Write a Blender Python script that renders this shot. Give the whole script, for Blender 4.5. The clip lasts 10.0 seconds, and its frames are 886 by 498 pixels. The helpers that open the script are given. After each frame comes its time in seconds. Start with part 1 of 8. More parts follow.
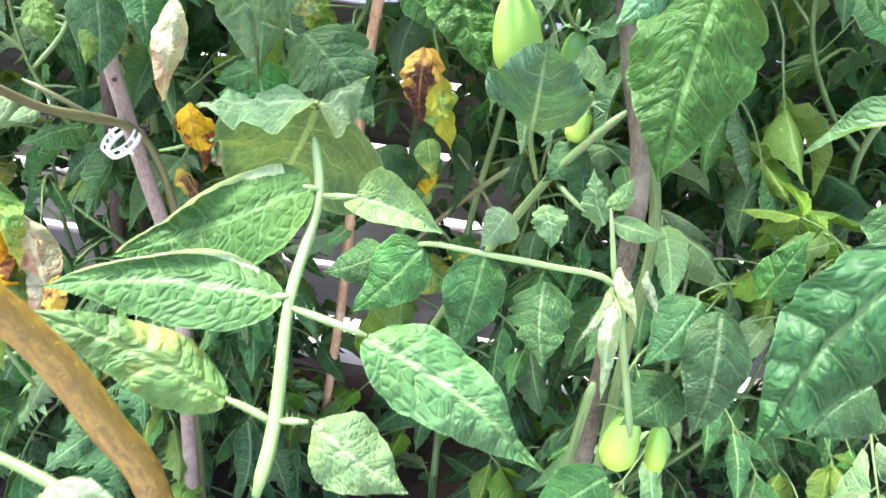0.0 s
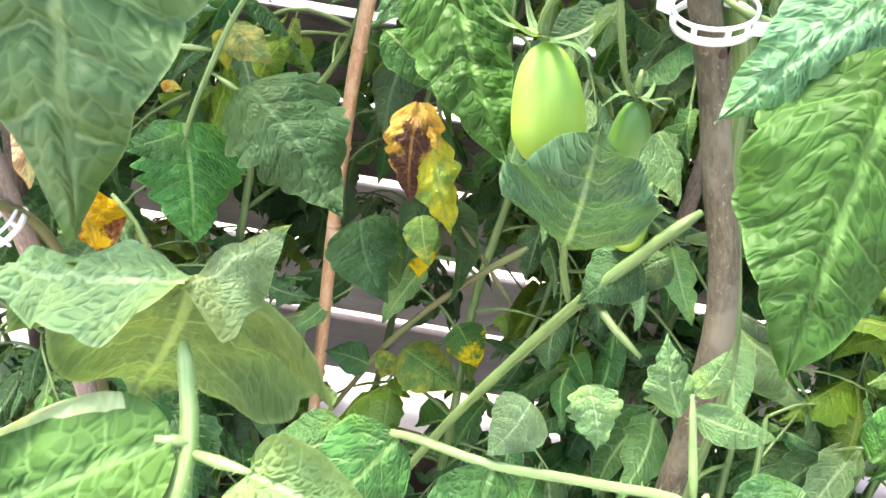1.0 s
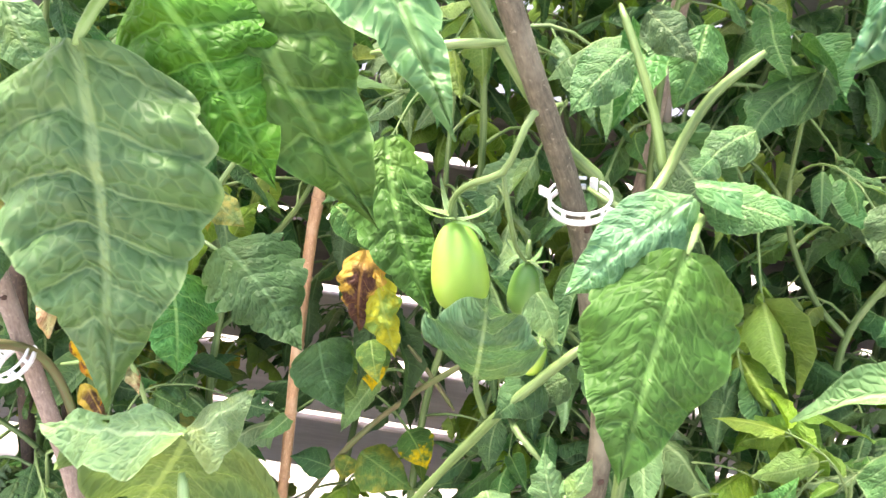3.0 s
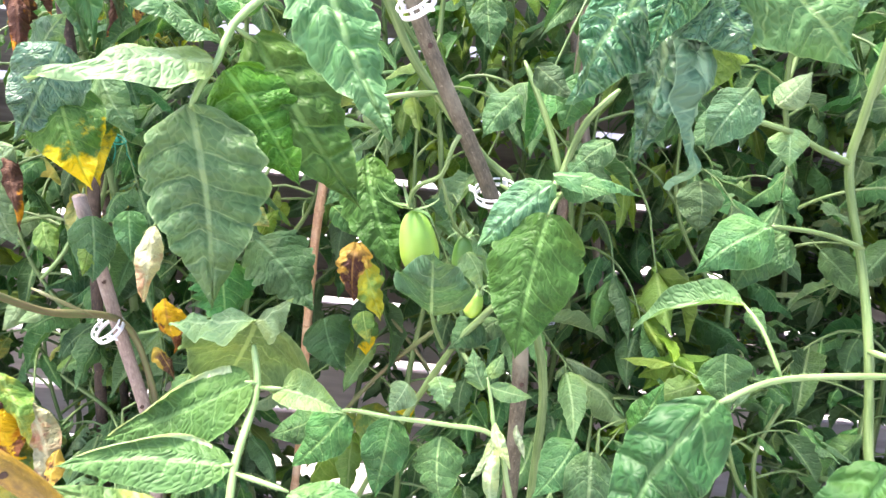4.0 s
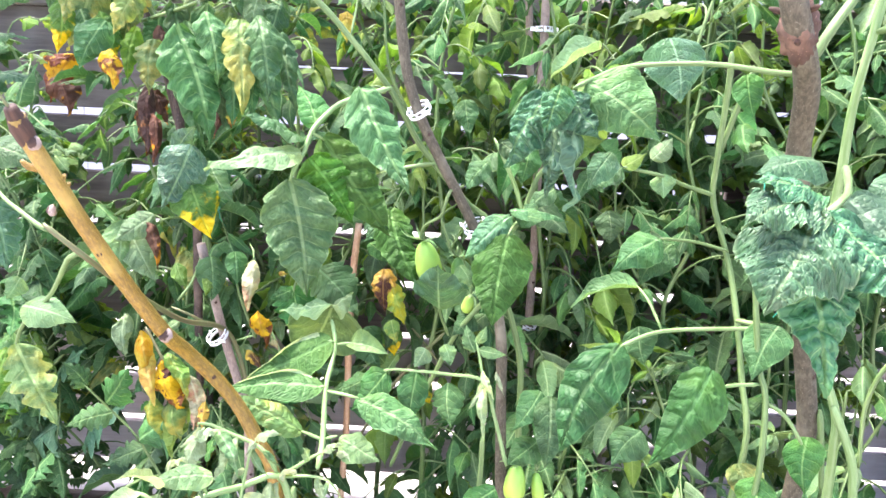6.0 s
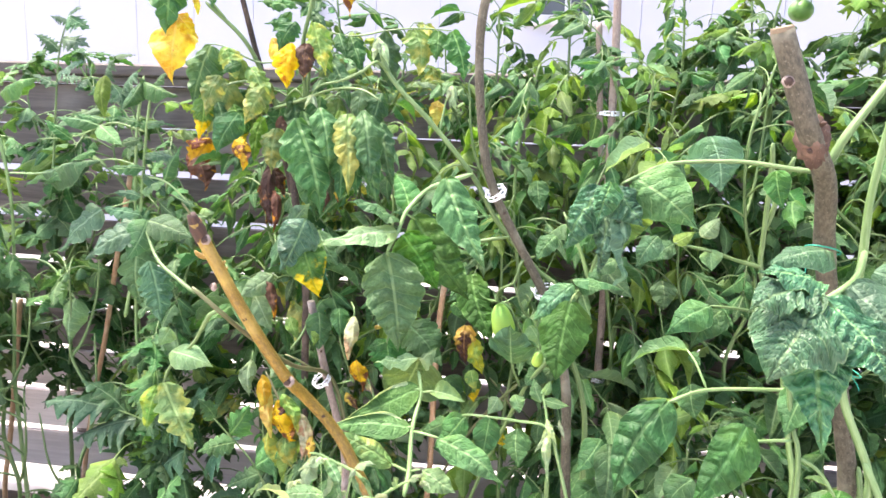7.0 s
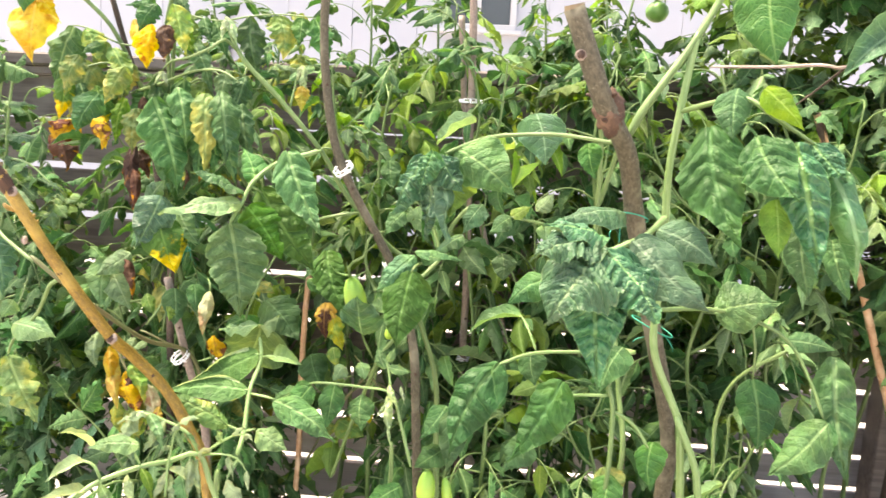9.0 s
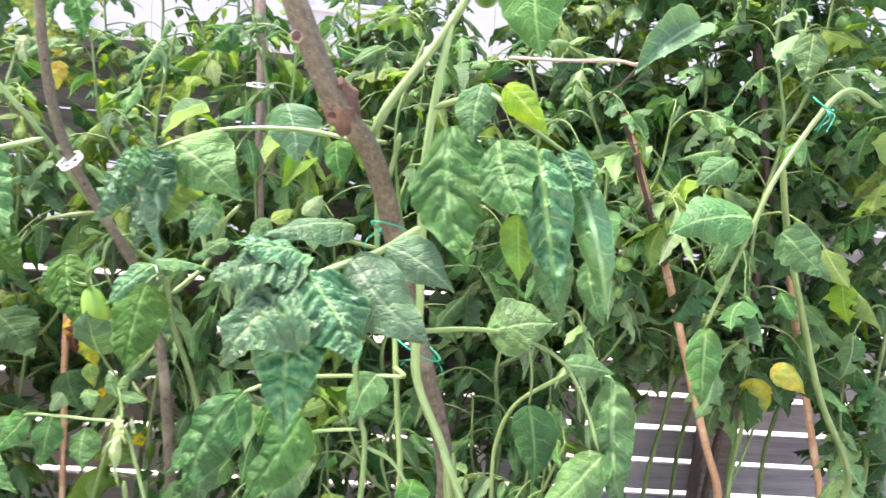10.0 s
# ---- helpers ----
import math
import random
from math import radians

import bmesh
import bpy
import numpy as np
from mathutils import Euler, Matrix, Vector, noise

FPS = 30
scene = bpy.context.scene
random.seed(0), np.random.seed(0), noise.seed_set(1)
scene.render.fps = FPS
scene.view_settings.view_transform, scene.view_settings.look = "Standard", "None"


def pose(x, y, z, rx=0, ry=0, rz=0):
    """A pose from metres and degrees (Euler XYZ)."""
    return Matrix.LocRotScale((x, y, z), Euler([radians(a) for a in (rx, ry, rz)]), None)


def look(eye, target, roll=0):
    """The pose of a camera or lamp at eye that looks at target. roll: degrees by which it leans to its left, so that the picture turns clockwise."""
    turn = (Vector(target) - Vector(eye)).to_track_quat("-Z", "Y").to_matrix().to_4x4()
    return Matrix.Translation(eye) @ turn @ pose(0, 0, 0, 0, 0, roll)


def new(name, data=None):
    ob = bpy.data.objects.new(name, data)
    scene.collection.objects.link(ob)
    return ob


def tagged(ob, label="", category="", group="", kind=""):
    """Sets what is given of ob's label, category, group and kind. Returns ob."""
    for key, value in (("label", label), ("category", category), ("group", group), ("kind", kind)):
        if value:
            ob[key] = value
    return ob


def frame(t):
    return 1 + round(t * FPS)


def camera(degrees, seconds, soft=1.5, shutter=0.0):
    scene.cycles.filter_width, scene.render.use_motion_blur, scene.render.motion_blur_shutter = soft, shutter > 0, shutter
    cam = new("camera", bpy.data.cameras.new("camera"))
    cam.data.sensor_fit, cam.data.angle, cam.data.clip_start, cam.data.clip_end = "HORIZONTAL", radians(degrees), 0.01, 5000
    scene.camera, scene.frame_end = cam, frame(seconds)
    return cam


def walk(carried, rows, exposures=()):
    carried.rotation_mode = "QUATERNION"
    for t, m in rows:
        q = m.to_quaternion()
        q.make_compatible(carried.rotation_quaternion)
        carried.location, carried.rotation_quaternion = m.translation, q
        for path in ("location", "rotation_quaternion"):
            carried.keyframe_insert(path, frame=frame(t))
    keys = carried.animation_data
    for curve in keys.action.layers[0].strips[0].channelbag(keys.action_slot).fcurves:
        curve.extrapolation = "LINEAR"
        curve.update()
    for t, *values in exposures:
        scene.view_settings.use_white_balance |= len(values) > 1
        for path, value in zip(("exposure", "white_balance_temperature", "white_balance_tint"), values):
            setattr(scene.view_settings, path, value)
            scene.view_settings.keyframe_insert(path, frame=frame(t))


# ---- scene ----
cam = camera(59.7, 10.0, shutter=0.18)
PATH = [
    (0, (0.058, -0.007, 1.191), (0.025, 1.761, 0.255), 7.9),
    (0.5, (0.049, 0.128, 1.188), (0.008, 1.887, 0.237), 8.6),
    (1, (0.049, 0.233, 1.179), (-0.004, 1.998, 0.239), 8.9),
    (1.5, (0.057, 0.282, 1.176), (0.017, 2.06, 0.261), 8.9),
    (2, (0.052, 0.291, 1.209), (0.03, 2.092, 0.339), 8.9),
    (2.5, (0.072, 0.255, 1.24), (0.048, 2.087, 0.437), 8.7),
    (2.7, (0.069, 0.212, 1.254), (0.048, 2.055, 0.477), 8.7),
    (3.8, (0.116, -0.099, 1.317), (0.099, 1.796, 0.679), 6.2),
    (4, (0.121, -0.158, 1.324), (0.104, 1.737, 0.686), 5.7),
    (4.5, (0.111, -0.297, 1.33), (0.122, 1.609, 0.724), 4.8),
    (5, (0.093, -0.421, 1.317), (0.132, 1.495, 0.746), 4.0),
    (6.3, (0.177, -0.654, 1.422), (0.055, 1.29, 0.968), 2.0),
    (6.5, (0.19, -0.693, 1.441), (0.017, 1.251, 1.005), 2.0),
    (7, (0.186, -0.795, 1.478), (-0.11, 1.145, 1.094), 1.8),
    (7.5, (0.167, -0.83, 1.494), (-0.2, 1.105, 1.152), 1.7),
    (8, (0.209, -0.833, 1.485), (-0.152, 1.107, 1.158), 1.9),
    (8.5, (0.286, -0.841, 1.441), (0.016, 1.113, 1.11), 2.1),
    (9, (0.356, -0.847, 1.421), (0.235, 1.119, 1.076), 2.7),
    (9.5, (0.437, -0.791, 1.449), (0.472, 1.176, 1.09), 3.6),
    (10, (0.604, -0.662, 1.449), (0.729, 1.3, 1.078), 4.7),
]
EXPOSURES = ((0.0, 2.57, 5900, 14), (0.5, 2.63, 6250, 10), (1.5, 2.71, 7000, 12), (2.5, 2.86, 7100, 14), (4.0, 2.60, 6350, 18), (5.0, 2.62, 5900, 18), (6.5, 2.48, 6300, 18), (7.5, 2.11, 6750, 11), (8.5, 1.98, 7600, 8), (9.0, 2.22, 7650, 10), (9.5, 2.34, 7000, 16), (10.0, 2.38, 6700, 16))
walk(cam, [(t, look(eye, target, roll)) for t, eye, target, roll in PATH], exposures=EXPOSURES)

# ---- light: bright haze, soft sun nearly overhead ----
SUN_EL, SUN_AZ = 70.0, 283.0
world = bpy.data.worlds.new("sky")
scene.world = world
world.use_nodes = True
wn = world.node_tree.nodes
sky = wn.new("ShaderNodeTexSky")
sky.sky_type, sky.sun_disc = 'NISHITA', False
sky.sun_elevation, sky.sun_rotation = radians(SUN_EL), radians(SUN_AZ)
sky.air_density, sky.dust_density, sky.ozone_density = 1.0, 4.0, 0.6
world.node_tree.links.new(sky.outputs[0], wn["Background"].inputs[0])
wn["Background"].inputs[1].default_value = 0.15
sun_data = bpy.data.lights.new("sun", 'SUN')
sun_data.energy, sun_data.angle, sun_data.color = 2.7, radians(16), (1.0, 0.93, 0.80)
sun_dir = Vector((math.sin(radians(SUN_AZ)) * math.cos(radians(SUN_EL)), math.cos(radians(SUN_AZ)) * math.cos(radians(SUN_EL)), math.sin(radians(SUN_EL))))
sun_ob = new("sun", sun_data)
sun_ob.matrix_world = look(sun_dir * 20, (0, 0, 0))


# ---- materials ----
class Nodes:
    """Short hand for building one node material."""
    def __init__(self, name):
        self.mat = bpy.data.materials.new(name)
        self.mat.use_nodes = True
        self.tree = self.mat.node_tree
        self.bsdf = self.tree.nodes["Principled BSDF"]
        self.out = self.tree.nodes["Material Output"]

    def add(self, kind, **props):
        n = self.tree.nodes.new(kind)
        for k, v in props.items():
            setattr(n, k, v)
        return n

    def link(self, a, b):
        self.tree.links.new(a, b)

    def feed(self, socket, value):
        if isinstance(value, bpy.types.NodeSocket):
            self.link(value, socket)
        else:
            socket.default_value = value

    def math(self, op, a, b=0.0, c=0.0):
        n = self.add("ShaderNodeMath", operation=op)
        for i, v in enumerate((a, b, c)):
            self.feed(n.inputs[i], v)
        return n.outputs[0]

    def ramp(self, value, lo, hi):
        n = self.add("ShaderNodeMapRange", interpolation_type='SMOOTHSTEP')
        self.feed(n.inputs[0], value)
        n.inputs[1].default_value, n.inputs[2].default_value = lo, hi
        return n.outputs[0]

    def mix(self, fac, a, b, mode='MIX'):
        n = self.add("ShaderNodeMix", data_type='RGBA', blend_type=mode)
        for i, v in ((0, fac), (6, a), (7, b)):
            if isinstance(v, tuple):
                v = (*v, 1.0)[:4]
            self.feed(n.inputs[i], v)
        return n.outputs[2]

    def noise(self, vec, scale, detail=3.0, rough=0.55):
        n = self.add("ShaderNodeTexNoise")
        if vec is not None:
            self.link(vec, n.inputs["Vector"])
        n.inputs["Scale"].default_value, n.inputs["Detail"].default_value, n.inputs["Roughness"].default_value = scale, detail, rough
        return n.outputs[0]

    def bump(self, height, strength, distance):
        n = self.add("ShaderNodeBump")
        n.inputs["Strength"].default_value, n.inputs["Distance"].default_value = strength, distance
        self.link(height, n.inputs["Height"])
        self.link(n.outputs[0], self.bsdf.inputs["Normal"])
        return n.outputs[0]


def leaf_material(name, base, vein, spots=None, spots_at=(0.5, 0.7), tip=0.0, second=None, second_at=(0.6, 0.75), rough=0.5, through_light=0.3, spec=0.32, heart=None, quilt=0.7):
    """Tomato leaf: fine paler veins, quilted relief between them, blotches, thin enough to let light through."""
    k = Nodes(name)
    uv = k.add("ShaderNodeUVMap", uv_map="UVMap").outputs[0]
    sep = k.add("ShaderNodeSeparateXYZ")
    k.link(uv, sep.inputs[0])
    u, v = sep.outputs[0], sep.outputs[1]
    rnd = k.math('FRACT', k.math('ADD', k.add("ShaderNodeObjectInfo").outputs["Random"], k.add("ShaderNodeNewGeometry").outputs["Random Per Island"]))
    shift = k.add("ShaderNodeCombineXYZ")
    k.link(k.math('MULTIPLY', rnd, 31.0), shift.inputs[2])
    flat = k.add("ShaderNodeUVMap", uv_map="Flat").outputs[0]
    sep2 = k.add("ShaderNodeSeparateXYZ")
    k.link(flat, sep2.inputs[0])
    ax = k.math('ABSOLUTE', sep2.outputs[0])
    along = k.add("ShaderNodeUVMap", uv_map="Vein").outputs[0]
    sep3 = k.add("ShaderNodeSeparateXYZ")
    k.link(along, sep3.inputs[0])
    q = sep3.outputs[0]
    vec = k.add("ShaderNodeVectorMath", operation='ADD')
    k.link(flat, vec.inputs[0])
    k.link(shift.outputs[0], vec.inputs[1])
    vec = vec.outputs[0]
    a = k.math('MULTIPLY', k.math('ABSOLUTE', k.math('SUBTRACT', u, 0.5)), 2.0)
    wob = k.math('SUBTRACT', k.noise(vec, 9.0, 2.0), 0.5)
    qq = k.math('ADD', q, k.math('MULTIPLY', wob, 0.30))
    fr = k.math('MULTIPLY', k.math('ABSOLUTE', k.math('SUBTRACT', k.math('FRACT', qq), 0.5)), 2.0)
    lateral = k.math('MULTIPLY', k.ramp(fr, 0.90, 0.975), k.ramp(a, 1.08, 0.45))
    midrib = k.math('MULTIPLY', k.ramp(k.math('ADD', ax, k.math('MULTIPLY', v, 0.008)), 0.026, 0.010), k.ramp(v, 1.25, 0.4))
    lanes = k.add("ShaderNodeCombineXYZ")
    k.link(k.math('MULTIPLY', ax, 22.0), lanes.inputs[0])
    k.link(k.math('MULTIPLY', qq, 3.6), lanes.inputs[1])
    k.link(k.math('ADD', k.math('MULTIPLY', rnd, 31.0), k.math('MULTIPLY', k.math('GREATER_THAN', u, 0.5), 7.0)), lanes.inputs[2])
    net = k.add("ShaderNodeTexVoronoi", feature='DISTANCE_TO_EDGE')
    net.inputs["Scale"].default_value = 1.0
    k.link(lanes.outputs[0], net.inputs["Vector"])
    cells = k.ramp(net.outputs["Distance"], 0.0, 0.30)
    cross = k.math('MULTIPLY', k.ramp(net.outputs["Distance"], 0.09, 0.02), k.ramp(a, 1.0, 0.6))
    veins = k.math('MAXIMUM', k.math('MAXIMUM', k.math('MULTIPLY', lateral, 0.64), k.math('MULTIPLY', cross, 0.16)), k.math('MAXIMUM', midrib, k.math('MULTIPLY', k.ramp(a, 0.94, 0.99), 0.5)))
    blot = k.noise(vec, 2.6, 4.0, 0.6)
    dark = tuple(c0 * 0.66 for c0 in base)
    col = k.mix(k.ramp(blot, 0.35, 0.65), dark, base)
    # shading of the quilted puffs painted in: cell centres darkened
    col = k.mix(k.math('MULTIPLY', cells, 0.42), col, tuple(c0 * 0.66 for c0 in base))
    warm = k.math('MULTIPLY', k.ramp(k.math('ADD', k.noise(vec, 1.9, 4.0, 0.6), k.math('MULTIPLY', k.ramp(v, 0.35, 0.0), 0.16)), 0.50, 0.74), 0.32)
    col = k.mix(warm, col, (min(0.7, base[0] * 1.9), min(0.6, base[1] * 1.4), base[2] * 0.85))
    edge = k.math('ADD', k.math('ADD', k.noise(vec, 3.3, 5.0, 0.65), k.math('MULTIPLY', v, tip)), k.math('MULTIPLY', a, 0.06))
    if spots:
        col = k.mix(k.ramp(edge, *spots_at), col, spots)
    if second:
        col = k.mix(k.ramp(k.math('ADD', k.noise(vec, 4.7, 4.0, 0.6), k.math('MULTIPLY', v, tip * 0.6)), *second_at), col, second)
    if heart:
        col = k.mix(k.math('MULTIPLY', k.ramp(k.math('ADD', ax, k.math('MULTIPLY', k.noise(vec, 5.0, 4.0), 0.5)), 0.43, 0.36), k.ramp(v, 0.05, 0.3)), col, heart)
    col = k.mix(k.math('MULTIPLY', veins, 0.60), col, vein)
    hsv = k.add("ShaderNodeHueSaturation")
    k.link(k.math('MULTIPLY_ADD', rnd, 0.03, 0.485), hsv.inputs["Hue"])
    k.link(k.math('MULTIPLY_ADD', k.math('FRACT', k.math('MULTIPLY', rnd, 7.3)), 0.55, 0.75), hsv.inputs["Value"])
    k.link(k.math('MULTIPLY_ADD', k.math('FRACT', k.math('MULTIPLY', rnd, 3.7)), 0.25, 0.88), hsv.inputs["Saturation"])
    k.link(col, hsv.inputs["Color"])
    col = hsv.outputs[0]
    k.link(col, k.bsdf.inputs["Base Color"])
    k.link(k.math('MULTIPLY_ADD', blot, 0.22, rough - 0.10), k.bsdf.inputs["Roughness"])
    k.bsdf.inputs["Specular IOR Level"].default_value = spec
    fine = k.noise(vec, 26.0, 2.0, 0.5)
    h = k.math('ADD', k.math('MULTIPLY', k.math('POWER', fr, 4.0), -0.55), k.math('MULTIPLY', cells, 0.50))
    h = k.math('ADD', h, k.math('SUBTRACT', k.math('MULTIPLY', fine, 0.22), k.math('MULTIPLY', midrib, 0.30)))
    k.bump(h, quilt, 0.0026)
    tl = k.add("ShaderNodeBsdfTranslucent")
    k.link(k.mix(1.0, col, (1.18, 1.12, 0.55), 'MULTIPLY'), tl.inputs["Color"])
    ms = k.add("ShaderNodeMixShader")
    ms.inputs[0].default_value = through_light
    k.link(k.bsdf.outputs[0], ms.inputs[1])
    k.link(tl.outputs[0], ms.inputs[2])
    k.link(ms.outputs[0], k.out.inputs["Surface"])
    return k.mat


LEAF = leaf_material("leaf_green", (0.054, 0.148, 0.046), (0.23, 0.37, 0.15), rough=0.48, through_light=0.25, spec=0.25)
LEAF_MID = leaf_material("leaf_mid_green", (0.060, 0.156, 0.046), (0.24, 0.38, 0.15), rough=0.48, through_light=0.22, spec=0.25)
LEAF_BLUE = leaf_material("leaf_blue_green", (0.070, 0.170, 0.082), (0.28, 0.43, 0.25), rough=0.47, spec=0.36)
LEAF_GLOSS = leaf_material("leaf_glossy_blue", (0.048, 0.140, 0.064), (0.27, 0.42, 0.18), rough=0.42, spec=0.42, quilt=1.0, through_light=0.15)
LEAF_STRONG = leaf_material("leaf_strong_green", (0.046, 0.114, 0.022), (0.16, 0.29, 0.09), rough=0.5, through_light=0.12, spec=0.16, quilt=0.65)
LEAF_MINT = leaf_material("leaf_mint", (0.088, 0.192, 0.096), (0.30, 0.46, 0.27), rough=0.5, spec=0.35)
LEAF_SILVER = leaf_material("leaf_silvery", (0.19, 0.31, 0.15), (0.42, 0.54, 0.32), rough=0.55, through_light=0.4)
LEAF_PALE = leaf_material("leaf_pale", (0.16, 0.29, 0.12), (0.36, 0.50, 0.26), rough=0.55)
LEAF_LEMON = leaf_material("leaf_lemon", (0.56, 0.54, 0.07), (0.40, 0.48, 0.14), spots=(0.24, 0.36, 0.09), spots_at=(0.52, 0.70), through_light=0.45)
LEAF_LIME = leaf_material("leaf_lime", (0.145, 0.27, 0.045), (0.30, 0.42, 0.13), through_light=0.45)
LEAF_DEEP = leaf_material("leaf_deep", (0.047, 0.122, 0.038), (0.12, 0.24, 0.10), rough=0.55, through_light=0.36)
LEAF_OLIVE = leaf_material("leaf_olive_underside", (0.088, 0.150, 0.050), (0.22, 0.31, 0.12), rough=0.6, through_light=0.28, spec=0.15)
LEAF_WILT = leaf_material("leaf_wilted", (0.30, 0.41, 0.22), (0.42, 0.52, 0.32), rough=0.6)
LEAF_UNDER = leaf_material("leaf_underside", (0.35, 0.47, 0.26), (0.44, 0.56, 0.34), rough=0.6, through_light=0.4)
LEAF_TURN = leaf_material("leaf_turning", (0.12, 0.24, 0.055), (0.30, 0.42, 0.13), spots=(0.40, 0.40, 0.06), spots_at=(0.54, 0.84), tip=0.10, second=(0.16, 0.07, 0.02), second_at=(0.80, 0.86))
LEAF_BURNT = leaf_material("leaf_burnt_middle", (0.78, 0.52, 0.01), (0.50, 0.30, 0.03), through_light=0.35, heart=(0.075, 0.026, 0.012))
LEAF_TIP = leaf_material("leaf_yellow_tip", (0.07, 0.16, 0.035), (0.22, 0.34, 0.10), spots=(0.62, 0.44, 0.02), spots_at=(0.82, 0.98), tip=0.55, second=(0.06, 0.025, 0.01), second_at=(0.92, 1.0))
LEAF_YELLOWING = leaf_material("leaf_yellowing", (0.13, 0.25, 0.055), (0.30, 0.42, 0.13), spots=(0.46, 0.42, 0.07), spots_at=(0.50, 0.82), tip=0.16, second=(0.16, 0.07, 0.02), second_at=(0.74, 0.80))
LEAF_YELLOW = leaf_material("leaf_yellow", (0.60, 0.36, 0.014), (0.60, 0.50, 0.10), spots=(0.60, 0.52, 0.05), spots_at=(0.5, 0.7), second=(0.40, 0.13, 0.02), second_at=(0.66, 0.76), tip=0.12, through_light=0.4)
LEAF_DYING = leaf_material("leaf_dying", (0.60, 0.36, 0.02), (0.30, 0.16, 0.05), spots=(0.10, 0.030, 0.012), spots_at=(0.56, 0.62), tip=0.08, second=(0.36, 0.14, 0.02), second_at=(0.58, 0.72), rough=0.6)
LEAF_DEAD = leaf_material("leaf_dead", (0.065, 0.032, 0.020), (0.12, 0.065, 0.04), spots=(0.42, 0.20, 0.03), spots_at=(0.66, 0.78), tip=0.15, rough=0.75, through_light=0.12)
LEAF_DRY = leaf_material("leaf_dry", (0.42, 0.42, 0.24), (0.46, 0.46, 0.28), spots=(0.30, 0.17, 0.10), spots_at=(0.66, 0.84), tip=0.3, rough=0.7)


def stem_material(name, base, streak, rough=0.5, scale=60.0, relief=0.0008):
    k = Nodes(name)
    geo = k.add("ShaderNodeTexCoord").outputs["Object"]
    n1 = k.noise(geo, scale, 4.0)
    n2 = k.noise(geo, 11.0, 3.0)
    uvm = k.add("ShaderNodeUVMap").outputs[0]
    mp = k.add("ShaderNodeMapping")
    k.link(uvm, mp.inputs[0])
    mp.inputs["Scale"].default_value = (9.0, 5.0, 1.0)
    ridge = k.noise(mp.outputs[0], 1.3, 4.0, 0.6)
    n1 = k.math('ADD', k.math('MULTIPLY', n1, 0.5), k.math('MULTIPLY', ridge, 0.6))
    col = k.mix(k.ramp(k.math('ADD', k.math('MULTIPLY', n2, 0.4), k.math('MULTIPLY', ridge, 0.6)), 0.42, 0.60), base, streak)
    col = k.mix(k.math('MULTIPLY', n1, 0.5), col, tuple(c * 0.6 for c in base))
    k.link(col, k.bsdf.inputs["Base Color"])
    k.bsdf.inputs["Roughness"].default_value = rough
    k.bsdf.inputs["Subsurface Weight"].default_value = 0.0
    k.bump(n1, 0.5, relief)
    return k.mat


def bark_material(name, base, dark, light, rough=0.75):
    """Weathered cane or branch with streaks running along it (v of the map) and specks."""
    k = Nodes(name)
    uv = k.add("ShaderNodeUVMap").outputs[0]
    m = k.add("ShaderNodeMapping")
    k.link(uv, m.inputs[0])
    m.inputs["Scale"].default_value = (9.0, 14.0, 1.0)
    streak = k.noise(m.outputs[0], 2.0, 5.0, 0.7)
    geo = k.add("ShaderNodeTexCoord").outputs["Object"]
    patch = k.noise(geo, 16.0, 4.0)
    speck = k.noise(geo, 330.0, 2.0)
    col = k.mix(k.ramp(streak, 0.35, 0.68), dark, base)
    col = k.mix(k.ramp(patch, 0.5, 0.72), col, light)
    col = k.mix(k.ramp(speck, 0.62, 0.72), col, light)
    k.link(col, k.bsdf.inputs["Base Color"])
    k.bsdf.inputs["Roughness"].default_value = rough
    h = k.math('ADD', streak, k.math('MULTIPLY', speck, 0.4))
    k.bump(h, 0.6, 0.0015)
    return k.mat


STEM = stem_material("stem_green", (0.095, 0.165, 0.046), (0.20, 0.295, 0.105))
STEM_PALE = stem_material("stem_pale", (0.165, 0.28, 0.085), (0.285, 0.40, 0.17))
STEM_OLD = stem_material("stem_old", (0.13, 0.17, 0.06), (0.17, 0.11, 0.06))
BARK_GREY = bark_material("bark_grey", (0.122, 0.104, 0.066), (0.052, 0.043, 0.027), (0.185, 0.165, 0.115))
BARK_PINK = bark_material("bark_pinkish", (0.31, 0.24, 0.20), (0.19, 0.14, 0.115), (0.38, 0.31, 0.27))
BARK_OCHRE = bark_material("bark_ochre", (0.30, 0.182, 0.022), (0.14, 0.080, 0.012), (0.37, 0.25, 0.05), 0.4)
BARK_DARK = bark_material("bark_dark", (0.075, 0.05, 0.035), (0.03, 0.02, 0.015), (0.14, 0.10, 0.075))
BAMBOO = bark_material("bamboo_orange", (0.55, 0.34, 0.19), (0.38, 0.21, 0.11), (0.62, 0.44, 0.29), 0.5)
KNOT = stem_material("knot_dark", (0.035, 0.018, 0.012), (0.10, 0.05, 0.03), 0.8)
JOINT = bark_material("bark_joint", (0.13, 0.070, 0.045), (0.035, 0.018, 0.012), (0.22, 0.13, 0.085), 0.85)
CUT = stem_material("cut_wood", (0.24, 0.18, 0.11), (0.17, 0.12, 0.07), 0.8)


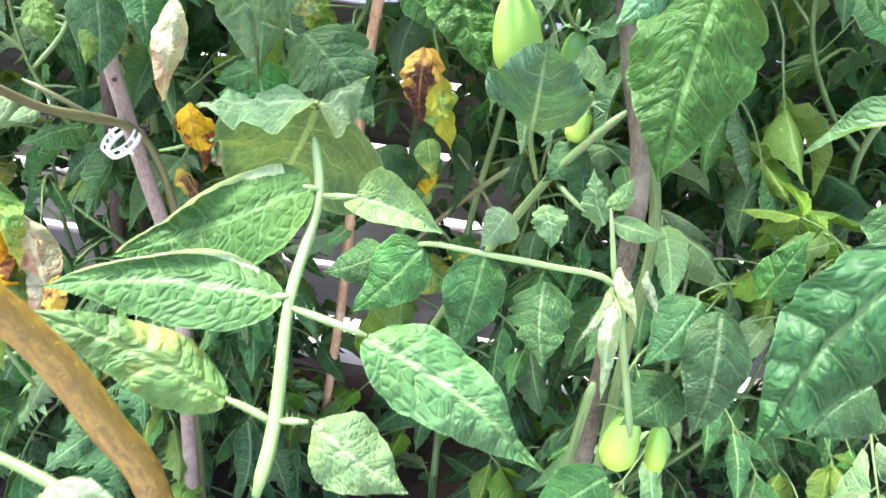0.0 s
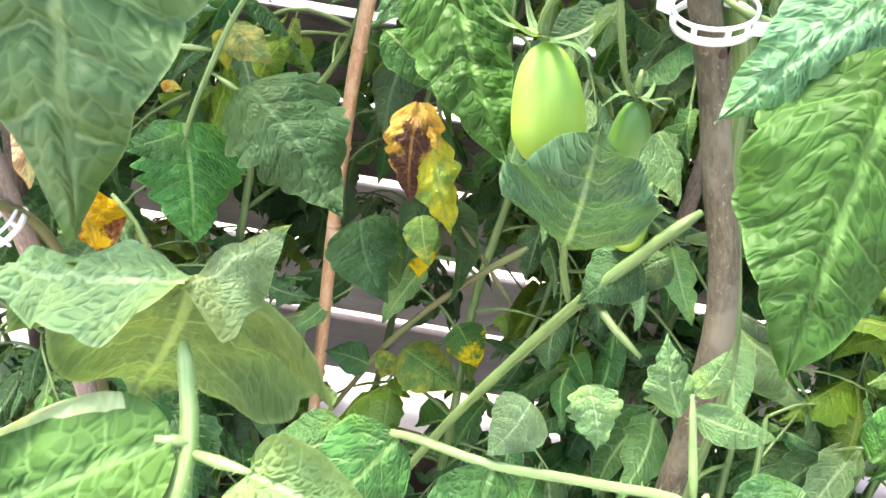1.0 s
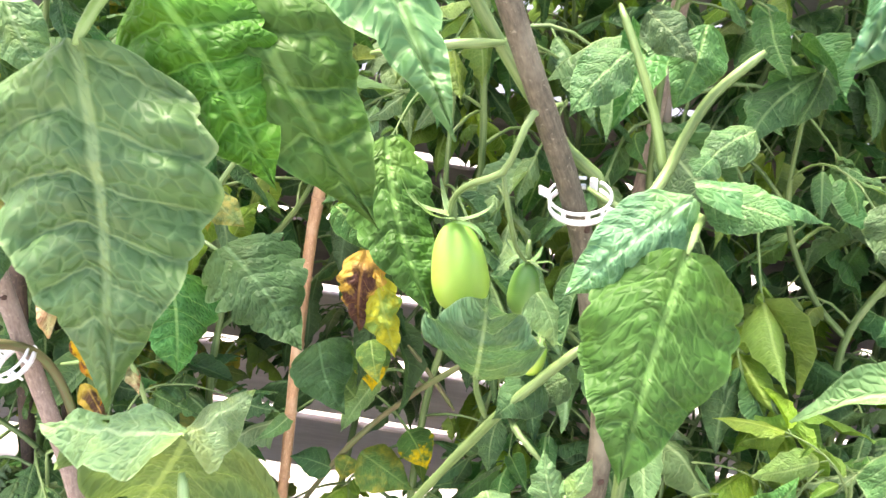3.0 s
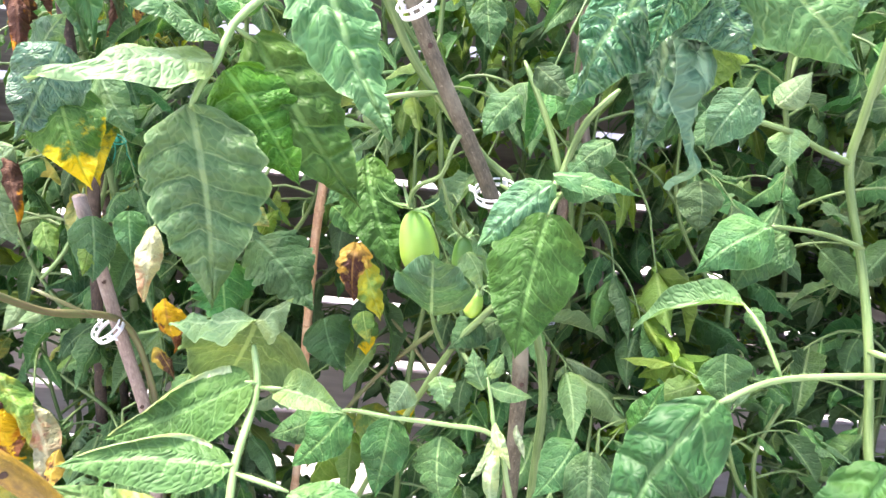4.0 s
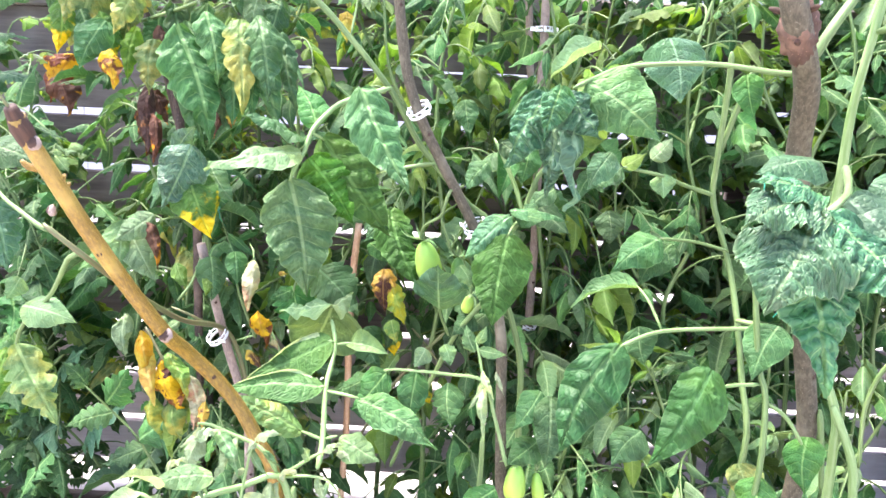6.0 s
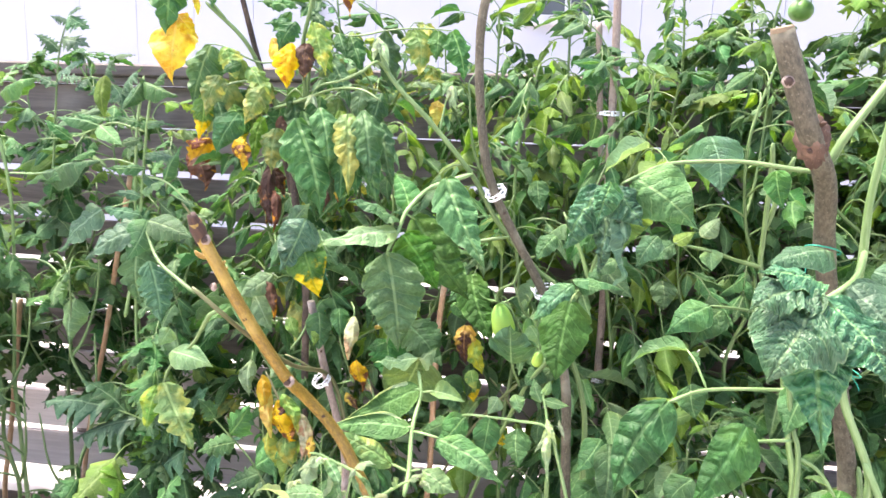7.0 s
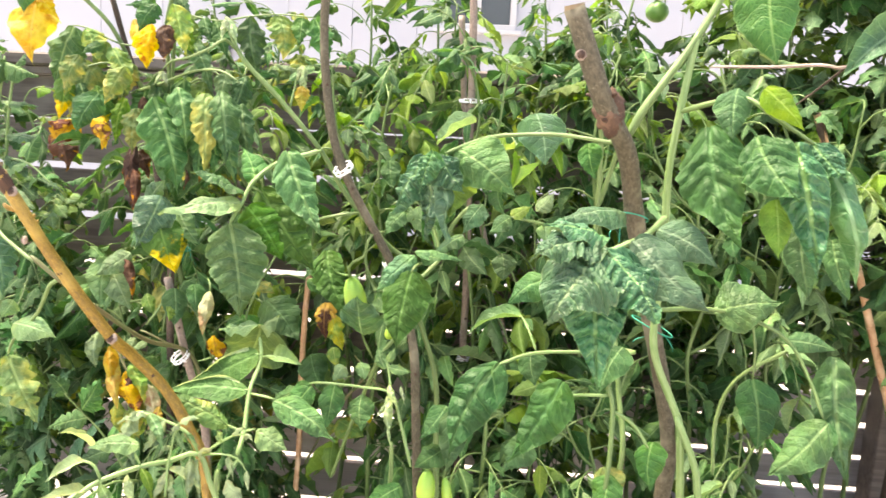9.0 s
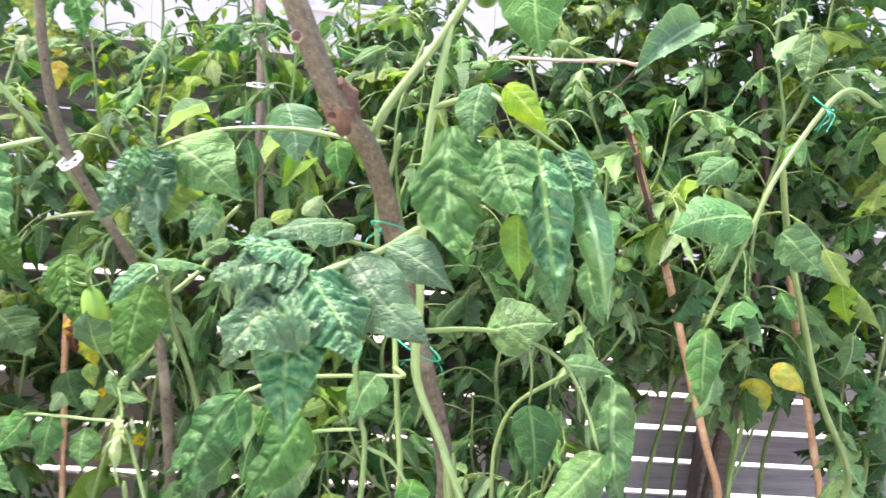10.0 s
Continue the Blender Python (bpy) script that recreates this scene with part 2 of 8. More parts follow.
def plain_material(name, color, rough=0.5, grain=0.12, scale=40.0, relief=0.0003, spec=0.5, see=0.0):
    k = Nodes(name)
    geo = k.add("ShaderNodeTexCoord").outputs["Object"]
    n = k.noise(geo, scale, 4.0)
    n2 = k.noise(geo, scale * 0.13, 3.0)
    col = k.mix(n, tuple(c * (1 - grain) for c in color), tuple(min(1, c * (1 + grain)) for c in color))
    col = k.mix(k.math('MULTIPLY', n2, grain * 2), col, tuple(c * 0.75 for c in color))
    k.link(col, k.bsdf.inputs["Base Color"])
    k.bsdf.inputs["Roughness"].default_value = rough
    k.bsdf.inputs["Specular IOR Level"].default_value = spec
    k.bsdf.inputs["Transmission Weight"].default_value = see
    k.bump(n, 0.4, relief)
    return k.mat


CLIP = plain_material("clip_plastic", (0.80, 0.80, 0.84), 0.35, 0.05)
TWINE = plain_material("twine_green", (0.015, 0.27, 0.17), 0.6, 0.3, 500.0)
TWINE_PALE = plain_material("string_pale", (0.42, 0.52, 0.44), 0.7, 0.2, 400.0)
WALL = plain_material("white_cladding", (0.39, 0.40, 0.45), 0.6, 0.03, 3.0)
PAVING = plain_material("pale_paving", (0.46, 0.42, 0.40), 0.85, 0.15, 18.0, 0.001)
SOIL = plain_material("dark_soil", (0.055, 0.038, 0.028), 0.95, 0.6, 45.0, 0.02)
GLASSY = plain_material("dark_glass", (0.06, 0.07, 0.08), 0.15, 0.05)
WINFRAME = plain_material("window_paint", (0.45, 0.45, 0.47), 0.5, 0.05)


def wood_material(name, base, dark, light):
    k = Nodes(name)
    geo = k.add("ShaderNodeTexCoord").outputs["Object"]
    rnd = k.add("ShaderNodeObjectInfo").outputs["Random"]
    m = k.add("ShaderNodeMapping")
    k.link(geo, m.inputs[0])
    m.inputs["Scale"].default_value = (1.6, 22.0, 22.0)
    off = k.add("ShaderNodeCombineXYZ")
    k.link(k.math('MULTIPLY', rnd, 40.0), off.inputs[0])
    k.link(off.outputs[0], m.inputs["Location"])
    g = k.noise(m.outputs[0], 2.2, 6.0, 0.65)
    fine = k.noise(m.outputs[0], 11.0, 3.0, 0.6)
    blot = k.noise(geo, 3.0, 4.0)
    col = k.mix(k.ramp(g, 0.32, 0.7), dark, base)
    col = k.mix(k.ramp(blot, 0.45, 0.75), col, light)
    col = k.mix(k.math('MULTIPLY', fine, 0.35), col, dark)
    hsv = k.add("ShaderNodeHueSaturation")
    k.link(k.math('MULTIPLY_ADD', rnd, 0.45, 0.78), hsv.inputs["Value"])
    k.link(col, hsv.inputs["Color"])
    k.link(hsv.outputs[0], k.bsdf.inputs["Base Color"])
    k.bsdf.inputs["Roughness"].default_value = 0.8
    k.bump(k.math('ADD', g, k.math('MULTIPLY', fine, 0.5)), 0.5, 0.004)
    return k.mat


# daylight falling on the low left boards is put into this paler colour
BOARD_LIT = wood_material("lit_board", (0.70, 0.61, 0.58), (0.52, 0.44, 0.41), (0.76, 0.69, 0.67))
BOARD = wood_material("weathered_board", (0.190, 0.155, 0.138), (0.095, 0.075, 0.066), (0.28, 0.24, 0.22))
BOARD_GREY = wood_material("grey_board", (0.36, 0.325, 0.325), (0.22, 0.195, 0.195), (0.46, 0.42, 0.42))


def fruit_material(name, low, high):
    k = Nodes(name)
    uv = k.add("ShaderNodeUVMap").outputs[0]
    sep = k.add("ShaderNodeSeparateXYZ")
    k.link(uv, sep.inputs[0])
    geo = k.add("ShaderNodeTexCoord").outputs["Object"]
    n = k.noise(geo, 45.0, 3.0)
    f = k.math('ADD', sep.outputs[1], k.math('MULTIPLY', k.math('SUBTRACT', n, 0.5), 0.5))
    col = k.mix(k.ramp(f, 0.1, 0.8), high, low)
    k.link(col, k.bsdf.inputs["Base Color"])
    k.bsdf.inputs["Roughness"].default_value = 0.42
    k.bsdf.inputs["Subsurface Weight"].default_value = 0.25
    k.bsdf.inputs["Subsurface Radius"].default_value = (0.006, 0.008, 0.003)
    k.bsdf.inputs["Subsurface Scale"].default_value = 1.0
    k.bump(n, 0.1, 0.0006)
    return k.mat


FRUIT_GREEN = fruit_material("fruit_light_green", (0.35, 0.52, 0.075), (0.22, 0.41, 0.07))
FRUIT_DARK = fruit_material("fruit_dark_green", (0.16, 0.30, 0.07), (0.07, 0.17, 0.035))


# ---- building helpers ----
PLACE = {}


def put(name, mesh, parent, matrix, label=""):
    """One object at a world matrix, as a thing or as a part of one."""
    ob = new(name, mesh)
    if parent is None:
        ob.matrix_world = matrix
    else:
        ob.parent = parent
        ob.matrix_basis = PLACE[parent].inverted() @ matrix
    PLACE[ob] = matrix.copy()
    return tagged(ob, label)


def mesh_of(name, verts, faces, mat, uvs=None, smooth=True, flat=None, vein=None):
    me = bpy.data.meshes.new(name)
    me.from_pydata([tuple(v) for v in verts], [], faces)
    if uvs is not None:
        layer = me.uv_layers.new(name="UVMap")
        idx = np.empty(len(me.loops), dtype=np.int32)
        me.loops.foreach_get("vertex_index", idx)
        layer.data.foreach_set("uv", np.asarray(uvs, dtype=np.float32)[idx].ravel())
        for title, data in (("Flat", flat), ("Vein", vein)):
            if data is not None:
                layer = me.uv_layers.new(name=title)
                layer.data.foreach_set("uv", np.asarray(data, dtype=np.float32)[idx].ravel())
    if smooth:
        me.polygons.foreach_set("use_smooth", [True] * len(me.polygons))
    for m in (mat if isinstance(mat, (list, tuple)) else (mat,)):
        me.materials.append(m)
    me.update()
    return me


def mesh_from_bm(name, bm, mat, smooth=False):
    me = bpy.data.meshes.new(name)
    bm.to_mesh(me)
    bm.free()
    me.polygons.foreach_set("use_smooth", [smooth] * len(me.polygons))
    me.materials.append(mat)
    return me


def part(name, bm, mat, parent, at=(0, 0, 0), label=""):
    return put(name, mesh_from_bm(name, bm, mat), parent, Matrix.Translation(at), label)


def box_bm(size, bevel=0.0):
    bm = bmesh.new()
    bmesh.ops.create_cube(bm, size=1.0)
    bmesh.ops.scale(bm, vec=size, verts=bm.verts)
    if bevel:
        bmesh.ops.bevel(bm, geom=bm.edges, offset=bevel, segments=1, affect='EDGES')
    return bm


def spline(points, step):
    """Points along a smooth line through the given ones, and how far along each lies (0 to 1)."""
    q = [np.array(a, float) for a in points]
    p = [q[0]]
    for a, b in zip(q, q[1:]):
        if np.linalg.norm(b - a) > 0.3:
            p += [a + (b - a) * 0.2, a + (b - a) * 0.6]
        p.append(b)
    p = [2 * p[0] - p[1]] + p + [2 * p[-1] - p[-2]]
    out = []
    for i in range(1, len(p) - 2):
        n = max(2, int(np.linalg.norm(p[i + 1] - p[i]) / step))
        for j in range(n):
            t = j / n
            out.append(0.5 * (2 * p[i] + (p[i + 1] - p[i - 1]) * t + (2 * p[i - 1] - 5 * p[i] + 4 * p[i + 1] - p[i + 2]) * t * t + (3 * p[i] - p[i - 1] - 3 * p[i + 1] + p[i + 2]) * t ** 3))
    out.append(p[-2])
    out = np.array(out)
    d = np.concatenate([[0], np.cumsum(np.linalg.norm(np.diff(out, axis=0), axis=1))])
    return out, d / d[-1], d[-1]


def tube_data(points, r0, r1, sides=8, step=0.012, wobble=0.06, swell=0.0, seed=0, hairs=0, cap=True, taper=False):
    """Vertices (from the first point), faces and map of a tapered, slightly uneven stalk; hairs stand on it as thin cones."""
    rng = random.Random(seed)
    c, s, total = spline(points, step)
    o = c[0].copy()
    verts, uvs, faces, frames = [], [], [], []
    side = None
    for i in range(len(c)):
        d = c[min(i + 1, len(c) - 1)] - c[max(i - 1, 0)]
        d /= np.linalg.norm(d)
        if side is None:
            side = np.cross(d, [0.31, 0.95, 0.1])
        side = side - d * (side @ d)
        side /= np.linalg.norm(side)
        other = np.cross(d, side)
        r = r0 + (r1 - r0) * s[i]
        if taper:
            r *= min(1.0, 0.55 + s[i] * total / (5 * r0), 0.55 + (1 - s[i]) * total / (5 * r1))
        r *= 1 + wobble * noise.noise((s[i] * total * 22 + seed, seed * 1.7, 0))
        r *= 1 + swell * max(0.0, noise.noise((s[i] * total * 9 + seed * 3, 7.1, seed)) - 0.15)
        frames.append((c[i] - o, side, other, r, d))
        for j in range(sides):
            a = 2 * math.pi * j / sides
            rr = r * (1 + 0.05 * math.cos(3 * a + seed))
            verts.append(c[i] - o + rr * (math.cos(a) * side + math.sin(a) * other))
            uvs.append((j / sides, s[i] * total * 3))
    for i in range(len(c) - 1):
        for j in range(sides):
            a, b = i * sides + j, i * sides + (j + 1) % sides
            faces.append((a, b, b + sides, a + sides))
    if cap:
        n = len(verts)
        faces.append(tuple(range(sides - 1, -1, -1)))
        faces.append(tuple(range(n - sides, n)))
    for _ in range(hairs):
        f, sd, ot, r, d = frames[rng.randrange(len(frames))]
        a, ln = rng.uniform(0, 6.28), rng.uniform(0.0012, 0.0036)
        n = math.cos(a) * sd + math.sin(a) * ot
        q = np.cross(n, d)
        b = f + n * r * 0.95 + d * rng.uniform(-0.005, 0.005)
        w = 0.00024
        k = len(verts)
        verts += [b + d * w, b - d * w * 0.5 + q * w, b - d * w * 0.5 - q * w, b + n * ln + d * rng.uniform(-0.0006, 0.0006)]
        uvs += [(0, 0)] * 4
        faces += [(k, k + 1, k + 3), (k + 1, k + 2, k + 3), (k + 2, k, k + 3)]
    return o, verts, faces, uvs


COUNT = [0]


def tube(name, points, r0, r1, mat, parent, hairs=0, label="", swell=0.35):
    COUNT[0] += 1
    if not hairs and mat in (STEM, STEM_PALE) and name not in ("fruit_stalk",):
        hairs = min(420, int(900 * sum((Vector(q) - Vector(p)).length for p, q in zip(points, points[1:]) if max(p[2], q[2]) > 0.6)))
    o, v, f, uv = tube_data(points, r0 * 0.86, r1 * 0.86, 9, 0.012, 0.08, swell, COUNT[0], hairs, taper=True)
    return put(name, mesh_of(name, v, f, mat, uv), parent, Matrix.Translation(o), label)


# style: relief between veins, crumple, bend along, droop of the sides, edge wave, twist, wrinkles along the veins
STYLES = {
    "soft": (0.014, 0.020, 0.60, 0.32, 0.030, 0.30, 0.0),
    "quilt": (0.034, 0.030, 0.65, 0.36, 0.050, 0.40, 0.004),
    "crinkle": (0.036, 0.050, 0.80, 0.42, 0.080, 0.45, 0.016),
    "curl": (0.015, 0.085, 1.40, 0.80, 0.110, 1.10, 0.010),
    "fold": (0.014, 0.020, 0.80, -0.80, 0.040, 0.40, 0.0),
    "hang": (0.018, 0.030, 0.70, 0.85, 0.050, 0.60, 0.0),
    "roll": (0.026, 0.016, 0.50, 0.12, 0.025, 0.25, 0.004),
    "ribbed": (0.034, 0.022, 0.55, 0.34, 0.050, 0.25, 0.004),
    "crimped": (0.044, 0.030, 0.50, 0.38, 0.065, 0.25, 0.008),
    "corrugated": (0.060, 0.036, 0.85, 0.62, 0.070, 0.30, 0.036),
    "embossed": (0.046, 0.026, 0.50, 0.38, 0.060, 0.25, 0.034),
    "pleated": (0.050, 0.045, 0.70, 0.40, 0.060, 0.15, 0.085),
}
VEINS = 6.0


def leaf_data(width, style, seed, nu=15, nv=26, lobes=0.035, bend=None):
    """A leaflet 1 long from the origin along y, its upper side to +z; the third map follows the veins."""
    relief, crumple, arc, droop, wave, twist, wrinkle = STYLES[style]
    rng = random.Random(seed * 7 + 3)
    arc = (arc if bend is None else bend) * rng.uniform(0.6, 1.35)
    droop *= rng.uniform(0.7, 1.3)
    twist *= rng.uniform(-1, 1)
    skew = rng.uniform(-0.10, 0.10)
    hook = rng.uniform(-0.07, 0.07)
    ph = rng.uniform(0, 10)
    pb, pt = rng.uniform(0.50, 0.66), rng.uniform(1.10, 1.40)
    peak = pb ** pb * pt ** pt / (pb + pt) ** (pb + pt)
    ang = [arc * (0.5 - i / (nv - 1)) for i in range(nv)]
    sy, sz = [0.0], [0.0]
    for i in range(nv - 1):
        m = (ang[i] + ang[i + 1]) / 2
        sy.append(sy[-1] + math.cos(m))
        sz.append(sz[-1] + math.sin(m))
    k = 1 / sy[-1]
    verts, uvs, faces, flat, vein = [], [], [], [], []
    teeth = rng.choice((5, 6, 7))
    for i in range(nv):
        v = i / (nv - 1)
        prof = max(0.012, (v + 0.012) ** pb * max(0.0, 1.0 - v) ** pt / peak)
        hw = width * 0.54 * prof
        tw = twist * (v - 0.3)
        for j in range(nu):
            u = -1 + 2 * j / (nu - 1)
            au = abs(u)
            saw = (v * teeth - au * 0.5 + (0.3 if u > 0 else 0) + 0.5 * noise.noise((v * 5 + ph, 2.0 + (u > 0), seed * 0.3))) % 1.0
            cut = au ** 1.5 * lobes * (0.8 + 0.9 * noise.noise((v * 4 + ph, seed * 0.37, 4.0 + (u > 0)))) * (1.9 * ((1 - abs(2 * saw - 1.15) ** 1.6) - 0.6))
            h2 = hw * max(0.15, 1 + cut + skew * u)
            x = u * h2
            ax = abs(x)
            q = VEINS * (v - 0.50 * ax - 0.5 * ax * ax) + 0.55 * noise.noise((x * 4 + ph, v * 3, seed * 0.3)) + 0.42 * min(1.0, max(0.0, u * 5))
            fr = 2 * abs(q - math.floor(q) - 0.5)
            d, _ = noise.voronoi((ax * 13 + ph, q * 2.2 + (40 if u > 0 else 0), seed * 0.7))
            e = d[1] - d[0]
            puff = (1 - fr ** 3) * (0.35 + 0.65 * min(1.0, e * 1.8)) * (0.75 + 0.8 * noise.noise((x * 7 + ph, v * 7, 2.2 + seed)))
            rim = min(1.0, (1.02 - au) * 4.0) * min(1.0, 0.25 + prof)
            z = relief * puff * rim - relief * 0.55 * math.exp(-(au / 0.10) ** 2) - relief * 0.5 * rim
            if style in ("pleated", "embossed"):
                z += wrinkle * (abs(math.sin(math.pi * (q * (1.5 if style == "pleated" else 1.0) + 0.25 * noise.noise((x * 6 + ph, v * 6, seed))))) ** 0.7 - 0.5) * min(1.0, au * 4) * min(1.0, 0.2 + prof) * (0.6 + 0.8 * abs(noise.noise((x * 5, v * 5 + ph, 1.5 + seed))))
            elif wrinkle:
                z += wrinkle * rim * (noise.noise((x * 14 + ph, v * 11, 5.0 + seed)) + 1.2 * math.sin(2 * math.pi * (q * 1.15 + 0.5 * noise.noise((x * 6 + ph, v * 6, seed)))) * min(1.0, au * 3) * (0.5 + 1.2 * abs(noise.noise((x * 4, v * 5 + ph, 1.5 + seed)))))
            z -= droop * ax * (0.3 + 0.9 * au)
            z += wave * width * au * au * math.sin(v * 15 + ph + (1.7 if u > 0 else 0)) * 1.5
            z += crumple * (noise.noise((x * 4 + ph, v * 4, seed * 0.7)) + 0.5 * noise.noise((x * 11 + ph, v * 11, seed * 1.3)))
            flat_to = 0.30 + 0.66 * (1 - math.sin(math.pi * v ** 1.3)) ** 0.8 + 0.10 * noise.noise((v * 6, ph, 1.0))
            if style == "roll" and u > flat_to:
                a2 = (u - flat_to) / (1 - flat_to) * 2.3
                rad = (1 - flat_to) * hw / 2.3
                x = flat_to * hw + rad * math.sin(a2)
                z += rad * (1 - math.cos(a2))
            xx = x * math.cos(tw) - z * math.sin(tw)
            zz = x * math.sin(tw) + z * math.cos(tw)
            a = ang[i]
            verts.append((xx + hook * math.sin(math.pi * v), sy[i] * k - zz * math.sin(a), sz[i] * k + zz * math.cos(a)))
            uvs.append((0.5 + 0.5 * u, v))
            flat.append((u * h2, v))
            vein.append((q, e))
    for i in range(nv - 1):
        for j in range(nu - 1):
            a = i * nu + j
            faces.append((a, a + 1, a + nu + 1, a + nu))
    return verts, faces, uvs, flat, vein


def leaf_matrix(base, tip, normal):
    y = Vector(tip) - Vector(base)
    length = y.length
    y.normalize()
    x = y.cross(Vector(normal)).normalized()
    z = x.cross(y)
    m = Matrix((x, y, z)).transposed().to_4x4()
    return Matrix.Translation(base) @ m @ Matrix.Diagonal((length, length, length, 1))


def leaflet(parent, base, tip, width, mat, style, normal, lobes=0.035, bend=None):
    COUNT[0] += 1
    name = "leaflet" if parent.type == 'MESH' else "leaf"
    fine = style in ("ribbed", "corrugated", "crimped", "embossed", "pleated")
    v, f, uv, flat, vein = leaf_data(width, style, COUNT[0], 27 if fine else 21, 72 if fine else 40, lobes, bend)
    me = mesh_of(name, v, f, (mat, LEAF_UNDER), uv, flat=flat, vein=vein)
    if style == "roll":
        # the rolled-over margin shows the pale underside
        for i, p in enumerate(me.polygons):
            if i % 20 > 16 and 3 < i // 20 < 37:
                p.material_index = 1
    return put(name, me, parent, leaf_matrix(base, tip, normal))


def plant(at, label):
    ob = put("tomato_plant", None, None, Matrix.Translation(at))
    ob.empty_display_size = 0.1
    return tagged(ob, label, "tomato plant", "tomato plants in the bed")


def cane(name, points, r0, r1, mat, label, knots=0):
    COUNT[0] += 1
    rng = random.Random(COUNT[0])
    o, v, f, uv = tube_data(points, r0, r1, 14, 0.014, 0.045, 0.25, COUNT[0])
    ob = put(name, mesh_of(name, v, f, mat, uv), None, Matrix.Translation(o), label)
    tagged(ob, category="stake", group="plant stakes")
    c, s, total = spline(points, 0.014)
    for i in range(knots):
        at = (i + 0.6) / (knots + 0.6) * 0.62
        j = int(np.searchsorted(s, at))
        d = Vector(c[min(j + 1, len(c) - 1)] - c[j - 1]).normalized()
        r = r0 + (r1 - r0) * s[j]
        if mat in (BAMBOO,):
            bm = bmesh.new()
            bmesh.ops.create_cone(bm, segments=14, radius1=r * 1.16, radius2=r * 1.16, depth=r * 0.55, cap_ends=True)
            bmesh.ops.bevel(bm, geom=bm.edges, offset=r * 0.12, segments=1, affect='EDGES')
            m = Matrix.Translation(c[j]) @ d.to_track_quat('Z', 'Y').to_matrix().to_4x4()
            put("cane_joint", mesh_from_bm("cane_joint", bm, mat, True), ob, m)
        else:
            out = Vector((rng.uniform(-1, 1), -1.0, rng.uniform(-.2, .5)))
            out = (out - d * out.dot(d)).normalized()
            bm = bmesh.new()
            bmesh.ops.create_uvsphere(bm, u_segments=10, v_segments=7, radius=1.0)
            for q in bm.verts:
                q.co *= 1 + 0.25 * noise.noise(q.co * 2 + Vector((i, COUNT[0], 0)))
                if q.co.z > 0.55:
                    q.co.z = 0.35
            m = Matrix.Translation(Vector(c[j]) + out * r * 0.88) @ out.to_track_quat('Z', 'Y').to_matrix().to_4x4() @ Matrix.Diagonal((r * .36, r * .36, r * .42, 1))
            put("knot", mesh_from_bm("knot", bm, KNOT, True), ob, m)
    return ob


def axis_matrix(at, axis):
    return Matrix.Translation(at) @ Vector(axis).to_track_quat('Z', 'Y').to_matrix().to_4x4()


def ring_bm(radius, thick, high, gap=0.0, seg=28):
    """A band bent round the z axis, left open over the angle gap."""
    bm = bmesh.new()
    rows = []
    for i in range(seg + 1):
        a = gap / 2 + (2 * math.pi - gap) * i / seg - math.pi / 2
        ca, sa = math.cos(a), math.sin(a)
        rows.append([bm.verts.new((r * ca, r * sa, z)) for r, z in ((radius, -high / 2), (radius + thick, -high / 2), (radius + thick, high / 2), (radius, high / 2))])
    for a, b in zip(rows, rows[1:]):
        for j in range(4):
            bm.faces.new((a[j], a[(j + 1) % 4], b[(j + 1) % 4], b[j]))
    bm.faces.new(rows[0][::-1])
    bm.faces.new(rows[-1])
    return bm


def plant_clip(at, axis, radius):
    """White plastic plant clip: two hoops joined by bars, a hinge and a squeeze tab."""
    m = axis_matrix(at, axis)
    ob = put("plant_clip", None, None, m)
    tagged(ob, "white plastic plant clip round stem and stake", "plant clip", "plant clips")
    hi = 0.010
    back = m @ pose(0, 0, 0, 0, 0, 180)
    put("band", mesh_from_bm("band", ring_bm(radius, 0.0014, 0.0046, 0.5), CLIP, True), ob, back @ pose(0, 0, -0.003))
    put("hoop", mesh_from_bm("hoop", ring_bm(radius, 0.0016, 0.0022, 0.5), CLIP, True), ob, back @ pose(0, 0, hi / 2))
    for a in (-160, -135, -95, -50, -20, 30, 150):
        put("bar", mesh_from_bm("bar", box_bm((0.0016, 0.0034, hi * 0.8), 0.0005), CLIP), ob, m @ pose(0, 0, 0, 0, 0, a) @ pose(radius + 0.0008, 0, 0.001))
    for x in (-1, 1):
        put("tab", mesh_from_bm("tab", box_bm((0.012, 0.0024, 0.0085), 0.0009), CLIP), ob, m @ pose(x * (radius + 0.006), -0.002, 0, 0, 0, 14 * x))
    put("hinge", mesh_from_bm("hinge", box_bm((0.006, 0.004, 0.012), 0.001), CLIP), ob, m @ pose(0, radius + 0.001, 0))
    return ob


